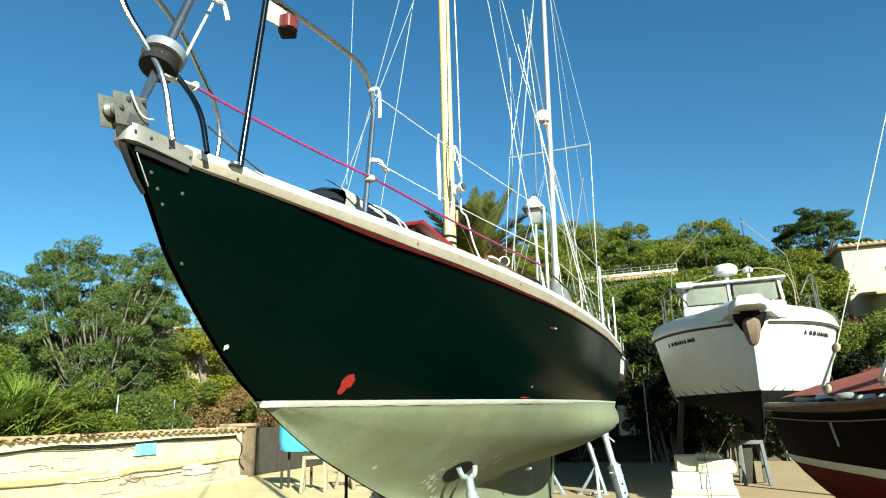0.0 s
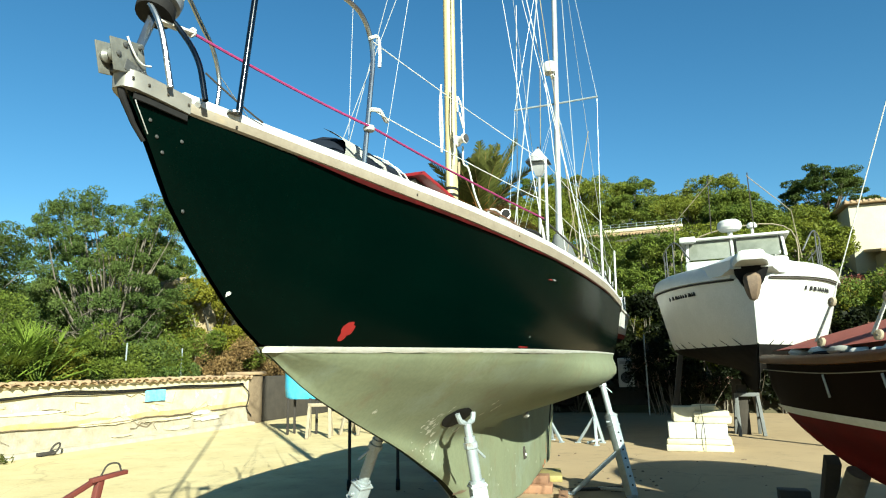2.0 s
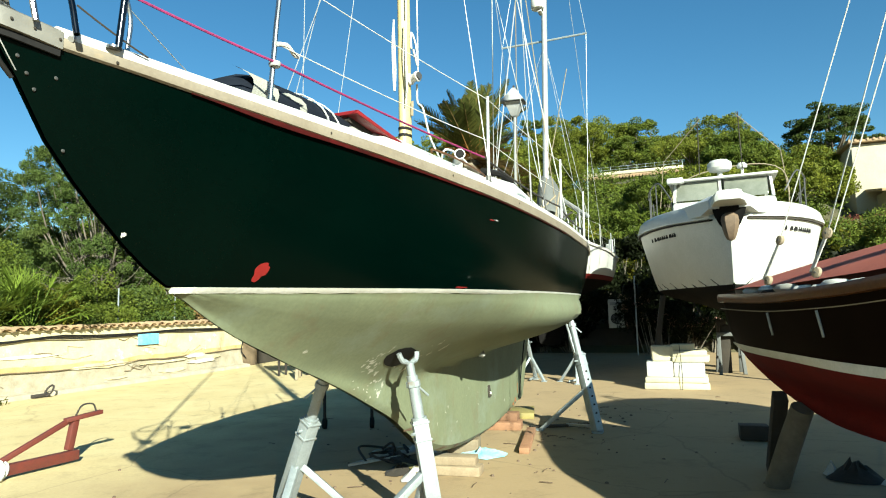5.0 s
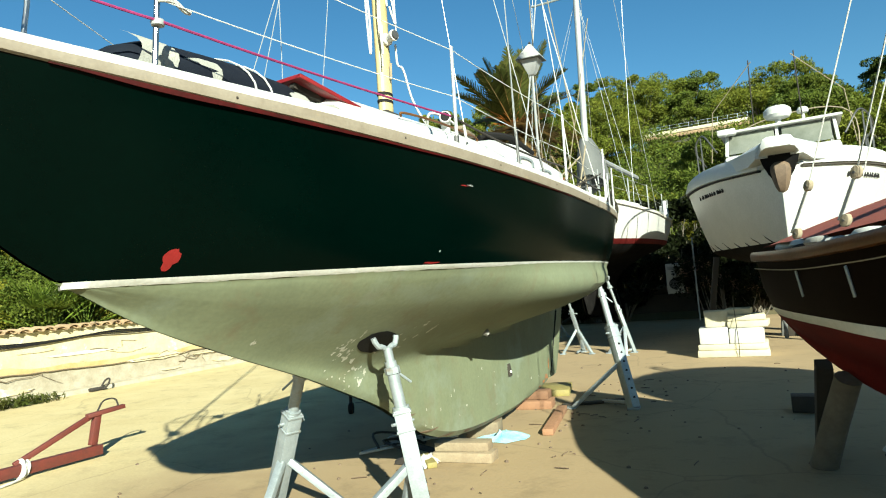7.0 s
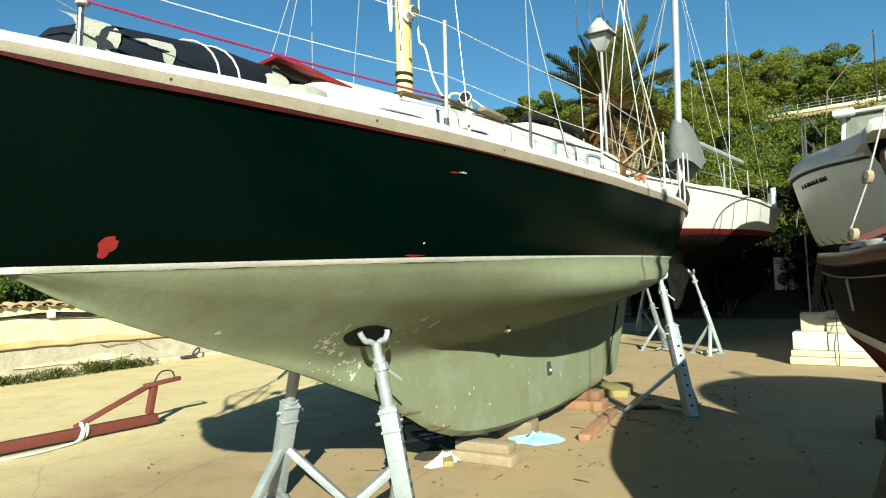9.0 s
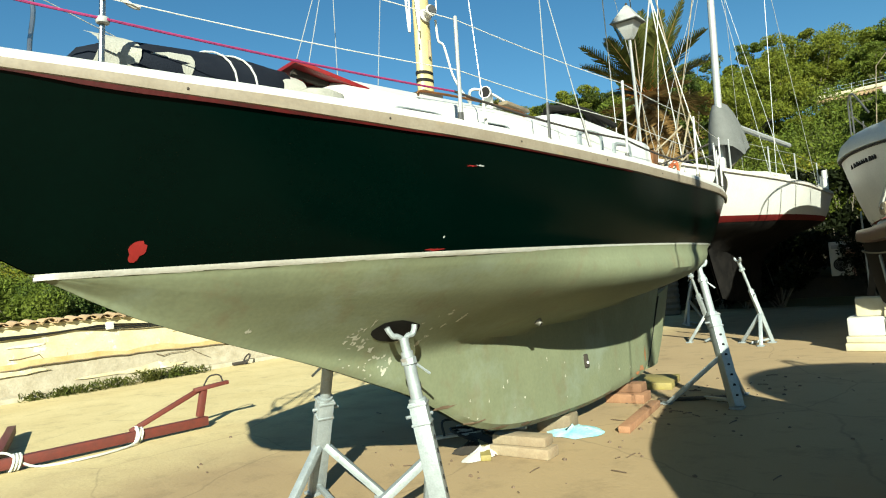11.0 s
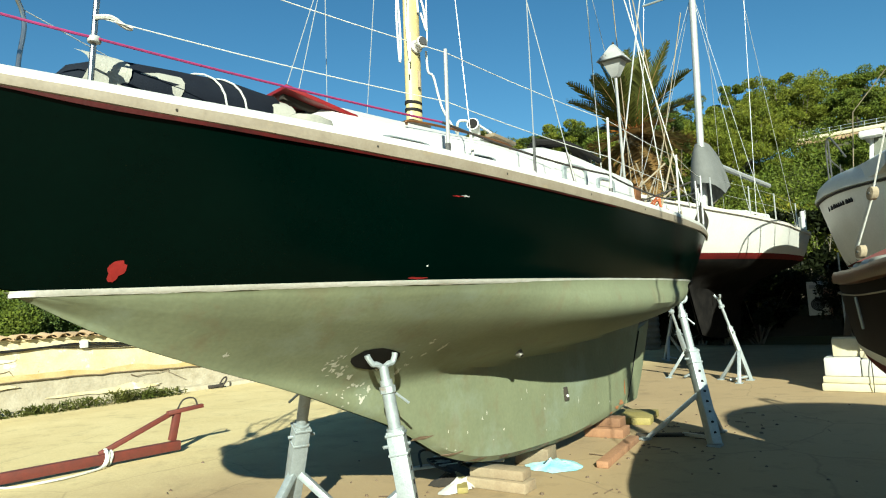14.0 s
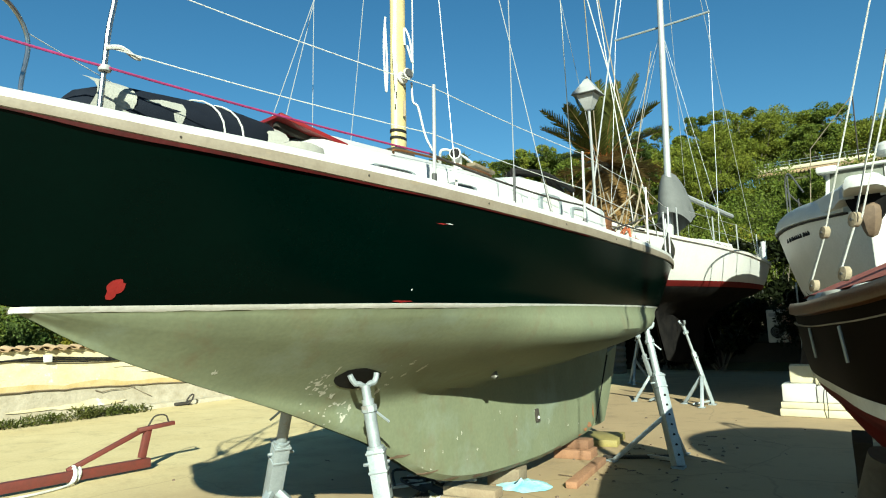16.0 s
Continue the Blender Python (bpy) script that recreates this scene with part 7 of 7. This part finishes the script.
# ---- houses on the hill ----
def terrace_house():
    t = thing("terrace_house", (-0.6, 50, 7.5), "pale house with a long tiled terrace edge and railing", "house")
    part("wall", box(bmesh.new(), (-0.6, 52.0, 8.9), (6.4, 7.0, 4.4), bevel=0.05), M["house"], t)
    part("terrace_slab", box(bmesh.new(), (-0.6, 51.5, 11.12), (6.9, 8.0, 0.24), bevel=0.05), M["house"], t, "pale terrace parapet")
    eave = part("eave", box(bmesh.new(), (-0.6, 47.75, 10.90), (6.9, 0.6, 0.12), bevel=0.03), M["tile"], t, "clay tile eave")
    for i in range(30):
        x = -3.95 + 6.7 * i / 29
        part("eave_tile", tube(bmesh.new(), [(x, 47.3, 10.78), (x, 47.95, 10.98)], 0.095, 6), M["tile"], eave)
    for z in (11.42, 11.62):
        part("railing", tube(bmesh.new(), [(-4.0, 47.7, z), (2.8, 47.7, z)], 0.014, 5), M["galv"], t)
    for i in range(12):
        x = -4.0 + 6.8 * i / 11
        part("rail_post", tube(bmesh.new(), [(x, 47.7, 11.2), (x, 47.7, 11.64)], 0.013, 5), M["galv"], t)
    for x in (-2.6, 0.2):
        w = part("window", box(bmesh.new(), (x, 48.48, 9.6), (0.9, 0.06, 1.2), bevel=0.01), M["shutter"], t)
        part("sill", box(bmesh.new(), (x, 48.4, 8.95), (1.1, 0.2, 0.08), bevel=0.01), M["house"], w)


def gable_house():
    t = thing("hillside_house", (15.5, 46, 4.5), "cream rendered house with brown shutters and tiled roof edge", "house")
    part("wall", box(bmesh.new(), (15.7, 46.5, 7.3), (7.4, 7.0, 6.4), bevel=0.04), M["house"], t)
    roof = part("roof", box(bmesh.new(), (15.7, 46.4, 10.62), (7.9, 7.5, 0.16), (0, 0, 0), 0.04), M["tile"], t, "clay tile roof edge")
    for i in range(26):
        x = 11.85 + 7.7 * i / 25
        part("roof_tile", tube(bmesh.new(), [(x, 42.6, 10.68), (x, 43.4, 10.76)], 0.075, 6), M["tile"], roof)
    for x, y, z, wide, rot, mat in ((11.97, 43.75, 8.5, 0.5, 90, "dark_wall"), (11.97, 46.7, 8.3, 0.7, 90, "dark_wall"), (14.75, 42.97, 8.55, 1.3, 0, "shutter"), (17.4, 42.97, 8.55, 1.3, 0, "shutter")):
        w = part("window", box(bmesh.new(), (x, y, z), (wide, 0.1, 1.4), (0, 0, rot), 0.01), M[mat], t, "closed brown shutters" if mat == "shutter" else "dark window in the shaded wall")
        if mat == "shutter":
            part("sill", box(bmesh.new(), (x, y - 0.06, z - 0.74), (wide + 0.2, 0.2, 0.07), bevel=0.01), M["house"], w)
    porch = part("porch", box(bmesh.new(), (15.2, 41.6, 6.2), (4.4, 2.6, 2.4), bevel=0.04), M["house"], t)
    part("porch_roof", box(bmesh.new(), (15.0, 41.4, 7.5), (5.0, 3.2, 0.16), (8, 0, 0), 0.03), M["tile"], porch)


terrace_house()
gable_house()


# ---- trees, palms and scrub ----
def land(x, y):
    return (x, y, rise(x, y))


tree("olive_tree", land(-14.6, 15.0), 5.9, 2.5, M["olive"], "grey-green olive tree with bare lower limbs", 11, clumps=300, per=360, leaf=0.036, bare=190, base=0.12, lean=(-0.3, 0.4), tight=0.42, long=1.4, wide=0.4, trunk=0.10)
for k, (x, y, h, w, m) in enumerate([(-18, 10.0, 3.2, 2.4, "shrub"), (-22, 13.5, 4.3, 2.8, "pine_dark"), (-25, 17.5, 4.6, 3.0, "pine_dark"), (-17.5, 20.2, 4.6, 2.4, "shrub_yellow"), (-21, 21.5, 3.8, 2.6, "shrub"), (-13.6, 18.8, 3.3, 2.0, "shrub_yellow"), (-26, 12, 4.7, 2.6, "shrub"), (-11.6, 21.5, 3.8, 2.0, "dry")]):
    tree("garden_tree", land(x, y), h, w, M[m], "dense broad-headed garden tree behind the wall", 30 + k, clumps=80, per=480, leaf=0.05, base=0.16, tight=0.85)


def bush(at, r, h, mat, label, seed, per=900, clumps=10, leaf=0.038):
    rng = np.random.default_rng(seed)
    t = thing("bush", at, label, "bush")
    cs = [(at[0] + rng.normal() * r * 0.5, at[1] + rng.normal() * r * 0.5, at[2] + h * rng.uniform(0.15, 0.75)) for _ in range(clumps)]
    bm = bmesh.new()
    for c in cs:
        tube(bm, bent([(at[0] + rng.normal() * 0.1, at[1] + rng.normal() * 0.1, at[2] - 0.1), (at[0] * 0.5 + c[0] * 0.5, at[1] * 0.5 + c[1] * 0.5 + 0.1, at[2] + (c[2] - at[2]) * 0.5), c], 3), 0.03, 4, 0.006)
    part("stem", bm, M["bark"], t)
    leaf_part("foliage", leaves(cs, [r * rng.uniform(0.3, 0.55) for _ in cs], per, leaf, 0.85, rng), M[mat], t)


rng = np.random.default_rng(77)
for k in range(26):
    y = 6.0 + k * 0.58
    m = ("shrub", "shrub", "olive", "shrub", "shrub_yellow", "pine_dark")[k % 6] if k < 20 else ("dry", "shrub", "dry")[k % 3]
    x = -12.3 - rng.uniform(0, 1.3)
    bush(land(x, y), 1.0, rng.uniform(1.2, 2.2), m, "dense dark green shrub behind the wall", 200 + k)
for k, (x, y, h, m) in enumerate([(-15.8, 8.2, 2.6, "shrub_yellow"), (-16.2, 12.0, 2.8, "shrub"), (-15.6, 17.2, 2.4, "shrub"), (-15, 20.5, 3.0, "dry"), (-18.5, 16.5, 2.6, "olive"), (-13, 20.2, 2.4, "dry"), (-19, 13.0, 3.0, "shrub_yellow")]):
    bush(land(x, y), 1.7, h, m, "tall tangled shrub on the bank", 260 + k, per=1000, clumps=12)
# hedge and oleanders behind the boats
for k in range(18):
    x = -9.5 + k * 1.15
    m = ("shrub_yellow", "shrub", "shrub_yellow", "shrub")[k % 4]
    bush(land(x, 24.0 + rng.uniform(-0.3, 0.8)), 1.5, rng.uniform(3.4, 4.6), m, "tall sunlit hedge shrub above the retaining wall", 300 + k, per=900, clumps=18, leaf=0.048)
# Near-black bushes stand for the shaded gap below the sunlit hedge.
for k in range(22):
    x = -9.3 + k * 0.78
    bush(land(x, 22.9 if -0.9 < x < 1.3 else 22.0), 0.85, 3.9 if k > 10 else 2.6, "shade_leaf", "dense hedge behind the boats, shade put into its leaf colour", 380 + k, per=360, clumps=14, leaf=0.08)
for k, (x, y) in enumerate([(6.2, 21.5), (7.3, 21.8), (8.4, 21.6), (9.6, 22.0)]):
    bush(land(x, y), 0.95, 3.2, "flower", "reddish flowering oleander bush by the yard", 340 + k, per=800, clumps=10, leaf=0.042)

rb = np.random.default_rng(61)
bl = thing("blossom_shrub", (1.6, 21.3, 0), "shrub with shade-dark leaves, sprinkled with pale pink blossom", "bush")
bs = [(rb.uniform(0.4, 3.2), 21.25 + rb.uniform(-0.15, 0.2), 0.0) for _ in range(44)]
bs = [(x, y, 0.85 + rb.uniform(0, 1) * (0.95 if x < 1.8 else 0.3)) for x, y, _ in bs]
leaf_part("blossom", leaves(bs, 0.14, 16, 0.034, 0.9, rb), M["blossom"], bl, "pale pink blossom")
# The same shade-dark leaf colour fills in behind the blossom.
leaf_part("foliage", leaves(bs, 0.3, 90, 0.05, 0.9, rb), M["shade_leaf"], bl)
bm = bmesh.new()
for x, y, z in bs[::4]:
    tube(bm, bent([(x * 0.6 + 0.64, 21.3, 0.0), (x * 0.8 + 0.3, 21.3, z * 0.5), (x, y, z)], 3), 0.02, 4, 0.006)
part("stem", bm, M["bark"], bl)
bush((10.3, 36.0, rise(10.3, 36.0)), 1.35, max(1.6, 5.6 - rise(10.3, 36.0)), "burgundy", "burgundy-leaved shrub below the cream house", 77, per=700, clumps=14, leaf=0.05)


def weeds():
    r = np.random.default_rng(9)
    cs = []
    while len(cs) < 60:
        y = r.uniform(5.9, 8.8)
        tall = math.exp(-(((y - 7.5) / 0.8) ** 2)) * (0.5 + 0.5 * noise.noise((y * 3, 0, 6)))
        cs.append((-10.15 + 0.3 * r.random(), y, 0.05 + 0.24 * max(0, tall) * r.random()))
    cs += [(-10.1, 5.2 + 0.9 * r.random(), 0.05) for _ in range(8)]
    leaf_part("weeds", leaves(cs, 0.14, 30, 0.032, 0.8, r, droop=-0.8, long=1.9, wide=0.4), M["grass"])
    tagged(bpy.data.objects["weeds"], "straggling green weeds along the wall foot", "weeds", kind="stuff")


weeds()


def frond(base, direction, length, droop, rng, width=0.5, twist=0.0):
    """One feather leaf: rib points and paired leaflets."""
    d = Vector(direction).normalized()
    side = d.cross(Vector((0, 0, 1)))
    side = side.normalized() if side.length > 0.05 else Vector((1, 0, 0))
    pts = [Vector(base) + d * length * k / 10 - Vector((0, 0, droop * length * (k / 10) ** 2)) for k in range(11)]
    vs, fs = [], []
    for i in range(34):
        u = 0.12 + 0.88 * i / 34
        p = pts[int(u * 10 * 0.999)].lerp(pts[min(10, int(u * 10 * 0.999) + 1)], u * 10 - int(u * 10 * 0.999))
        w = width * math.sin(math.pi * min(0.97, 0.12 + 0.85 * u)) ** 0.7
        for s in (1, -1):
            tip = p + side * s * w * 0.8 + d * w * 0.65 + Vector((0, 0, 0.18 * w - 0.25 * w * rng.random()))
            off = d * 0.042
            n = len(vs)
            vs += [p - off, p + off, tip + off * 0.3, tip - off * 0.3]
            fs.append((n, n + 1, n + 2, n + 3))
    return pts, vs, fs


def palm(at, trunk_h, crown, label, seed, fronds=34, dry=16):
    rng = np.random.default_rng(seed)
    x, y, z = at
    t = thing("palm_tree", at, label, "palm tree")
    top = Vector((x, y, z + trunk_h))
    bm = bmesh.new()
    n = int(trunk_h / 0.16)
    rings(bm, [[(x + r * math.cos(a), y + r * math.sin(a), z - 0.2 + (trunk_h + 0.3) * i / (2 * n)) for a in np.linspace(0, 2 * math.pi, 14, endpoint=False)] for i, r in ((i, 0.27 + 0.035 * (i % 2)) for i in range(2 * n + 1))])
    part("trunk", bm, M["bark"], t)
    for name, count, mat, lo, hi, dr, ln in (("fronds", fronds, M["palm"], 34, 88, 0.24, 1.0), ("dry_fronds", dry, M["palm_dry"], -82, 26, 0.36, 0.7)):
        vs, fs = [], []
        rib = bmesh.new()
        for k in range(count):
            a = rng.uniform(0, 2 * math.pi)
            e = math.radians(rng.uniform(lo, hi))
            pts, v, f = frond(top, (math.cos(a) * math.cos(e), math.sin(a) * math.cos(e), math.sin(e)), crown * ln * rng.uniform(0.8, 1.1), dr * rng.uniform(0.5, 1.3), rng, 0.42)
            o = len(vs)
            vs += v
            fs += [tuple(i + o for i in q) for q in f]
            tube(rib, pts, 0.025, 4, 0.006)
        leaf_part(name, (np.array(vs), np.array(fs)), mat, t)
        part("frond_rib", rib, M["palm_dry"], t)
    stalks = bmesh.new()
    for k in range(46):
        a, e = rng.uniform(0, 2 * math.pi), math.radians(rng.uniform(5, 60))
        out = Vector((math.cos(a) * math.cos(e), math.sin(a) * math.cos(e), math.sin(e))) * rng.uniform(0.5, 1.15)
        tube(stalks, hang(top, top + out, -0.12, 5), 0.022, 4, 0.006)
    part("fruit_stalks", stalks, M["palm_orange"], t, "bright orange fruit stalks in the crown")
    return t


palm((-4.1, 20.4, 0.0), 6.5, 3.0, "date palm with drooping dry orange fronds", 4, fronds=46, dry=40)
tree("garden_tree", land(-13.3, 25.0), 9.35 - rise(-13.3, 25.0), 1.9, M["palm"], "spiky grey-green tree beyond the coachroof", 6, clumps=60, per=260, leaf=0.075, base=0.5, tight=0.6, long=2.4, wide=0.3)


def fan_palm(at, label, seed):
    rng = np.random.default_rng(seed)
    t = thing("fan_palm", at, label, "palm")
    vs, fs = [], []
    bm = bmesh.new()
    for k in range(22):
        a, e = rng.uniform(0, 2 * math.pi), math.radians(rng.uniform(20, 75))
        d = Vector((math.cos(a) * math.cos(e), math.sin(a) * math.cos(e), math.sin(e)))
        tip = Vector(at) + d * rng.uniform(0.7, 1.25)
        tube(bm, [at, tip], 0.014, 5)
        s = d.cross(Vector((0, 0, 1))).normalized()
        for q in np.linspace(-1.3, 1.3, 17):
            dirn = d * math.cos(q) + s * math.sin(q)
            end = tip + dirn * 0.75 - Vector((0, 0, 0.22))
            w = dirn.cross(Vector((0, 0, 1))) * 0.045
            n = len(vs)
            vs += [tip - w * 0.5, tip + w * 0.5, end + w * 0.3, end - w * 0.3]
            fs.append((n, n + 1, n + 2, n + 3))
    part("stalk", bm, M["fan"], t)
    leaf_part("fan_leaf", (np.array(vs), np.array(fs)), M["fan"], t)


fan_palm((-11.45, 10.45, 1.3), "bright green fan palm over the wall", 2)
fan_palm((-11.5, 9.6, 1.25), "bright green fan palm over the wall", 3)


def rock(at, size, seed, label):
    bm = bmesh.new()
    bmesh.ops.create_icosphere(bm, subdivisions=3, radius=1.0)
    for v in bm.verts:
        v.co *= 1 + 0.35 * noise.noise(v.co * 1.6 + Vector((seed, 0, 0))) + 0.12 * noise.noise(v.co * 5)
    bm.transform(Matrix.Translation(at) @ Matrix.Diagonal((*size, 1)))
    solo("rock_face", bm, M["rock"], label, "rock", smooth=False)


for k, (x, y, dz, s) in enumerate([(-15.3, 18.5, 3.0, 0.8), (-14.8, 18.9, 2.2, 0.9), (-15.8, 18.1, 1.6, 1.0), (-15.2, 18.3, 0.8, 1.1), (-14.5, 19.2, 1.0, 0.9)]):
    rock((x, y, rise(x, y) + dz), (s, s * 0.8, s * 1.05), 3.3 * k, "ochre rock outcrop on the bank")

# pines on the hill
crest = curve([-30, -17, -8, -2, 2.5, 5.9, 8.5, 12, 20], [16.5, 17.5, 18.0, 17.4, 15.2, 15.9, 13.6, 12.2, 12.0])
spots = [(-9.5, 58, 1), (-6.5, 56, 1), (-3.2, 57, 0.97), (-0.5, 58, 1), (2.2, 57, 0.98), (5.6, 56, 1), (8.4, 57, 1), (-13.5, 56, 1), (-17.5, 54, 1), (-22, 50, 1), (-26, 45, 1), (-8, 51, 0.92), (-12, 48, 0.9), (-5, 52.5, 0.94), (3.6, 52, 0.95), (6.6, 50, 0.93), (-16, 44, 0.95), (-20, 40, 0.98), (-14, 36, 0.95), (-9, 40, 0.9), (-18, 31, 1.02), (-23, 34, 1), (9.4, 47, 0.97), (11.2, 54, 1), (6.0, 43, 0.85), (8.6, 39, 0.85), (-6.5, 44, 0.86), (-11, 31, 0.95), (-27, 28, 1), (14, 56, 1), (-0.8, 53, 0.9), (-7, 36, 0.82), (4.5, 37, 0.76), (1.5, 33, 0.74)]
for k, (x, y, part_up) in enumerate(spots):
    top = 1.5 + (crest(x) * part_up - 1.5) * y / 55
    h = max(2.0, top - rise(x, y))
    tree("hill_pine", land(x, y), h, 2.3 + 0.45 * (k % 3), M["pine" if k % 3 else "shrub"], "round sunlit pine on the wooded hill", 400 + k, clumps=68, per=350, leaf=0.064, trunk=0.16, base=0.24, flat=0.62, tight=0.82, long=1.5, wide=0.5)
tree("umbrella_pine", land(11.9, 47.5), 14.2 - rise(11.6, 47.5), 2.9, M["pine_dark"], "tall dark umbrella pine beside the house", 14, clumps=80, per=480, leaf=0.055, trunk=0.22, base=0.42, flat=0.45, tight=0.7, long=1.7, wide=0.4)



for k, (x, y) in enumerate([(-4.6, 44.5), (-3.2, 45.0), (-1.8, 44.2), (-0.4, 45.0), (1.0, 44.4), (2.4, 45.0), (3.6, 44.2)]):
    tree("hill_pine", land(x, y), 9.3 - 0.3 * (k % 2) - rise(x, y), 1.6, M["shrub" if k % 2 else "pine"], "low round pine in front of the terrace house", 470 + k, clumps=40, per=380, leaf=0.060, trunk=0.12, base=0.2, flat=0.65, tight=0.85, long=1.5, wide=0.5)


for k, (x, y, top) in enumerate([(-17.2, 31.0, 10.2), (-15.4, 30.5, 10.6), (-13.4, 30.5, 10.2), (-11.6, 30.0, 10.6), (-10.0, 30.5, 10.2), (-8.4, 31.0, 10.7), (-6.6, 30.0, 9.6)]):
    tree("hill_pine", land(x, y), top - rise(x, y), 1.5, M["pine" if k % 2 else "pine_dark"], "bushy pine on the slope beyond the palm", 490 + k, clumps=46, per=380, leaf=0.056, trunk=0.12, base=0.22, flat=0.65, tight=0.85, long=1.5, wide=0.5)


def woods():
    r = np.random.default_rng(21)
    cs = []
    while len(cs) < 1300:
        x, y = r.uniform(-34, 26), r.uniform(25, 66)
        if y > 46.3 and -6 < x < 4 and y < 50:
            continue
        if x > 10.5 and 37 < y < 47:
            continue
        z = rise(x, y)
        for _ in range(3):
            cs.append((x + r.normal() * 0.7, y + r.normal() * 0.7, z + r.uniform(0.1, 1.8)))
    for _ in range(420):
        x, y = r.uniform(-7, 9), r.uniform(33, 43)
        cs.append((x, y, rise(x, y) + r.uniform(0.0, 0.5)))
    leaf_part("scrub", leaves(cs, 1.0, 170, 0.075, 0.75, r), M["shrub"])
    tagged(bpy.data.objects["scrub"], "dense green scrub covering the hillside", "scrub", kind="stuff")
    cs = [(r.uniform(-40, -14.5), r.uniform(2, 27), 0) for _ in range(330)]
    cs = [(x, y, rise(x, y) + r.uniform(0.1, 1.6)) for x, y, _ in cs]
    leaf_part("undergrowth", leaves(cs, 0.9, 380, 0.055, 0.8, r), M["shrub"])
    tagged(bpy.data.objects["undergrowth"], "dark green undergrowth on the bank", "scrub", kind="stuff")


woods()
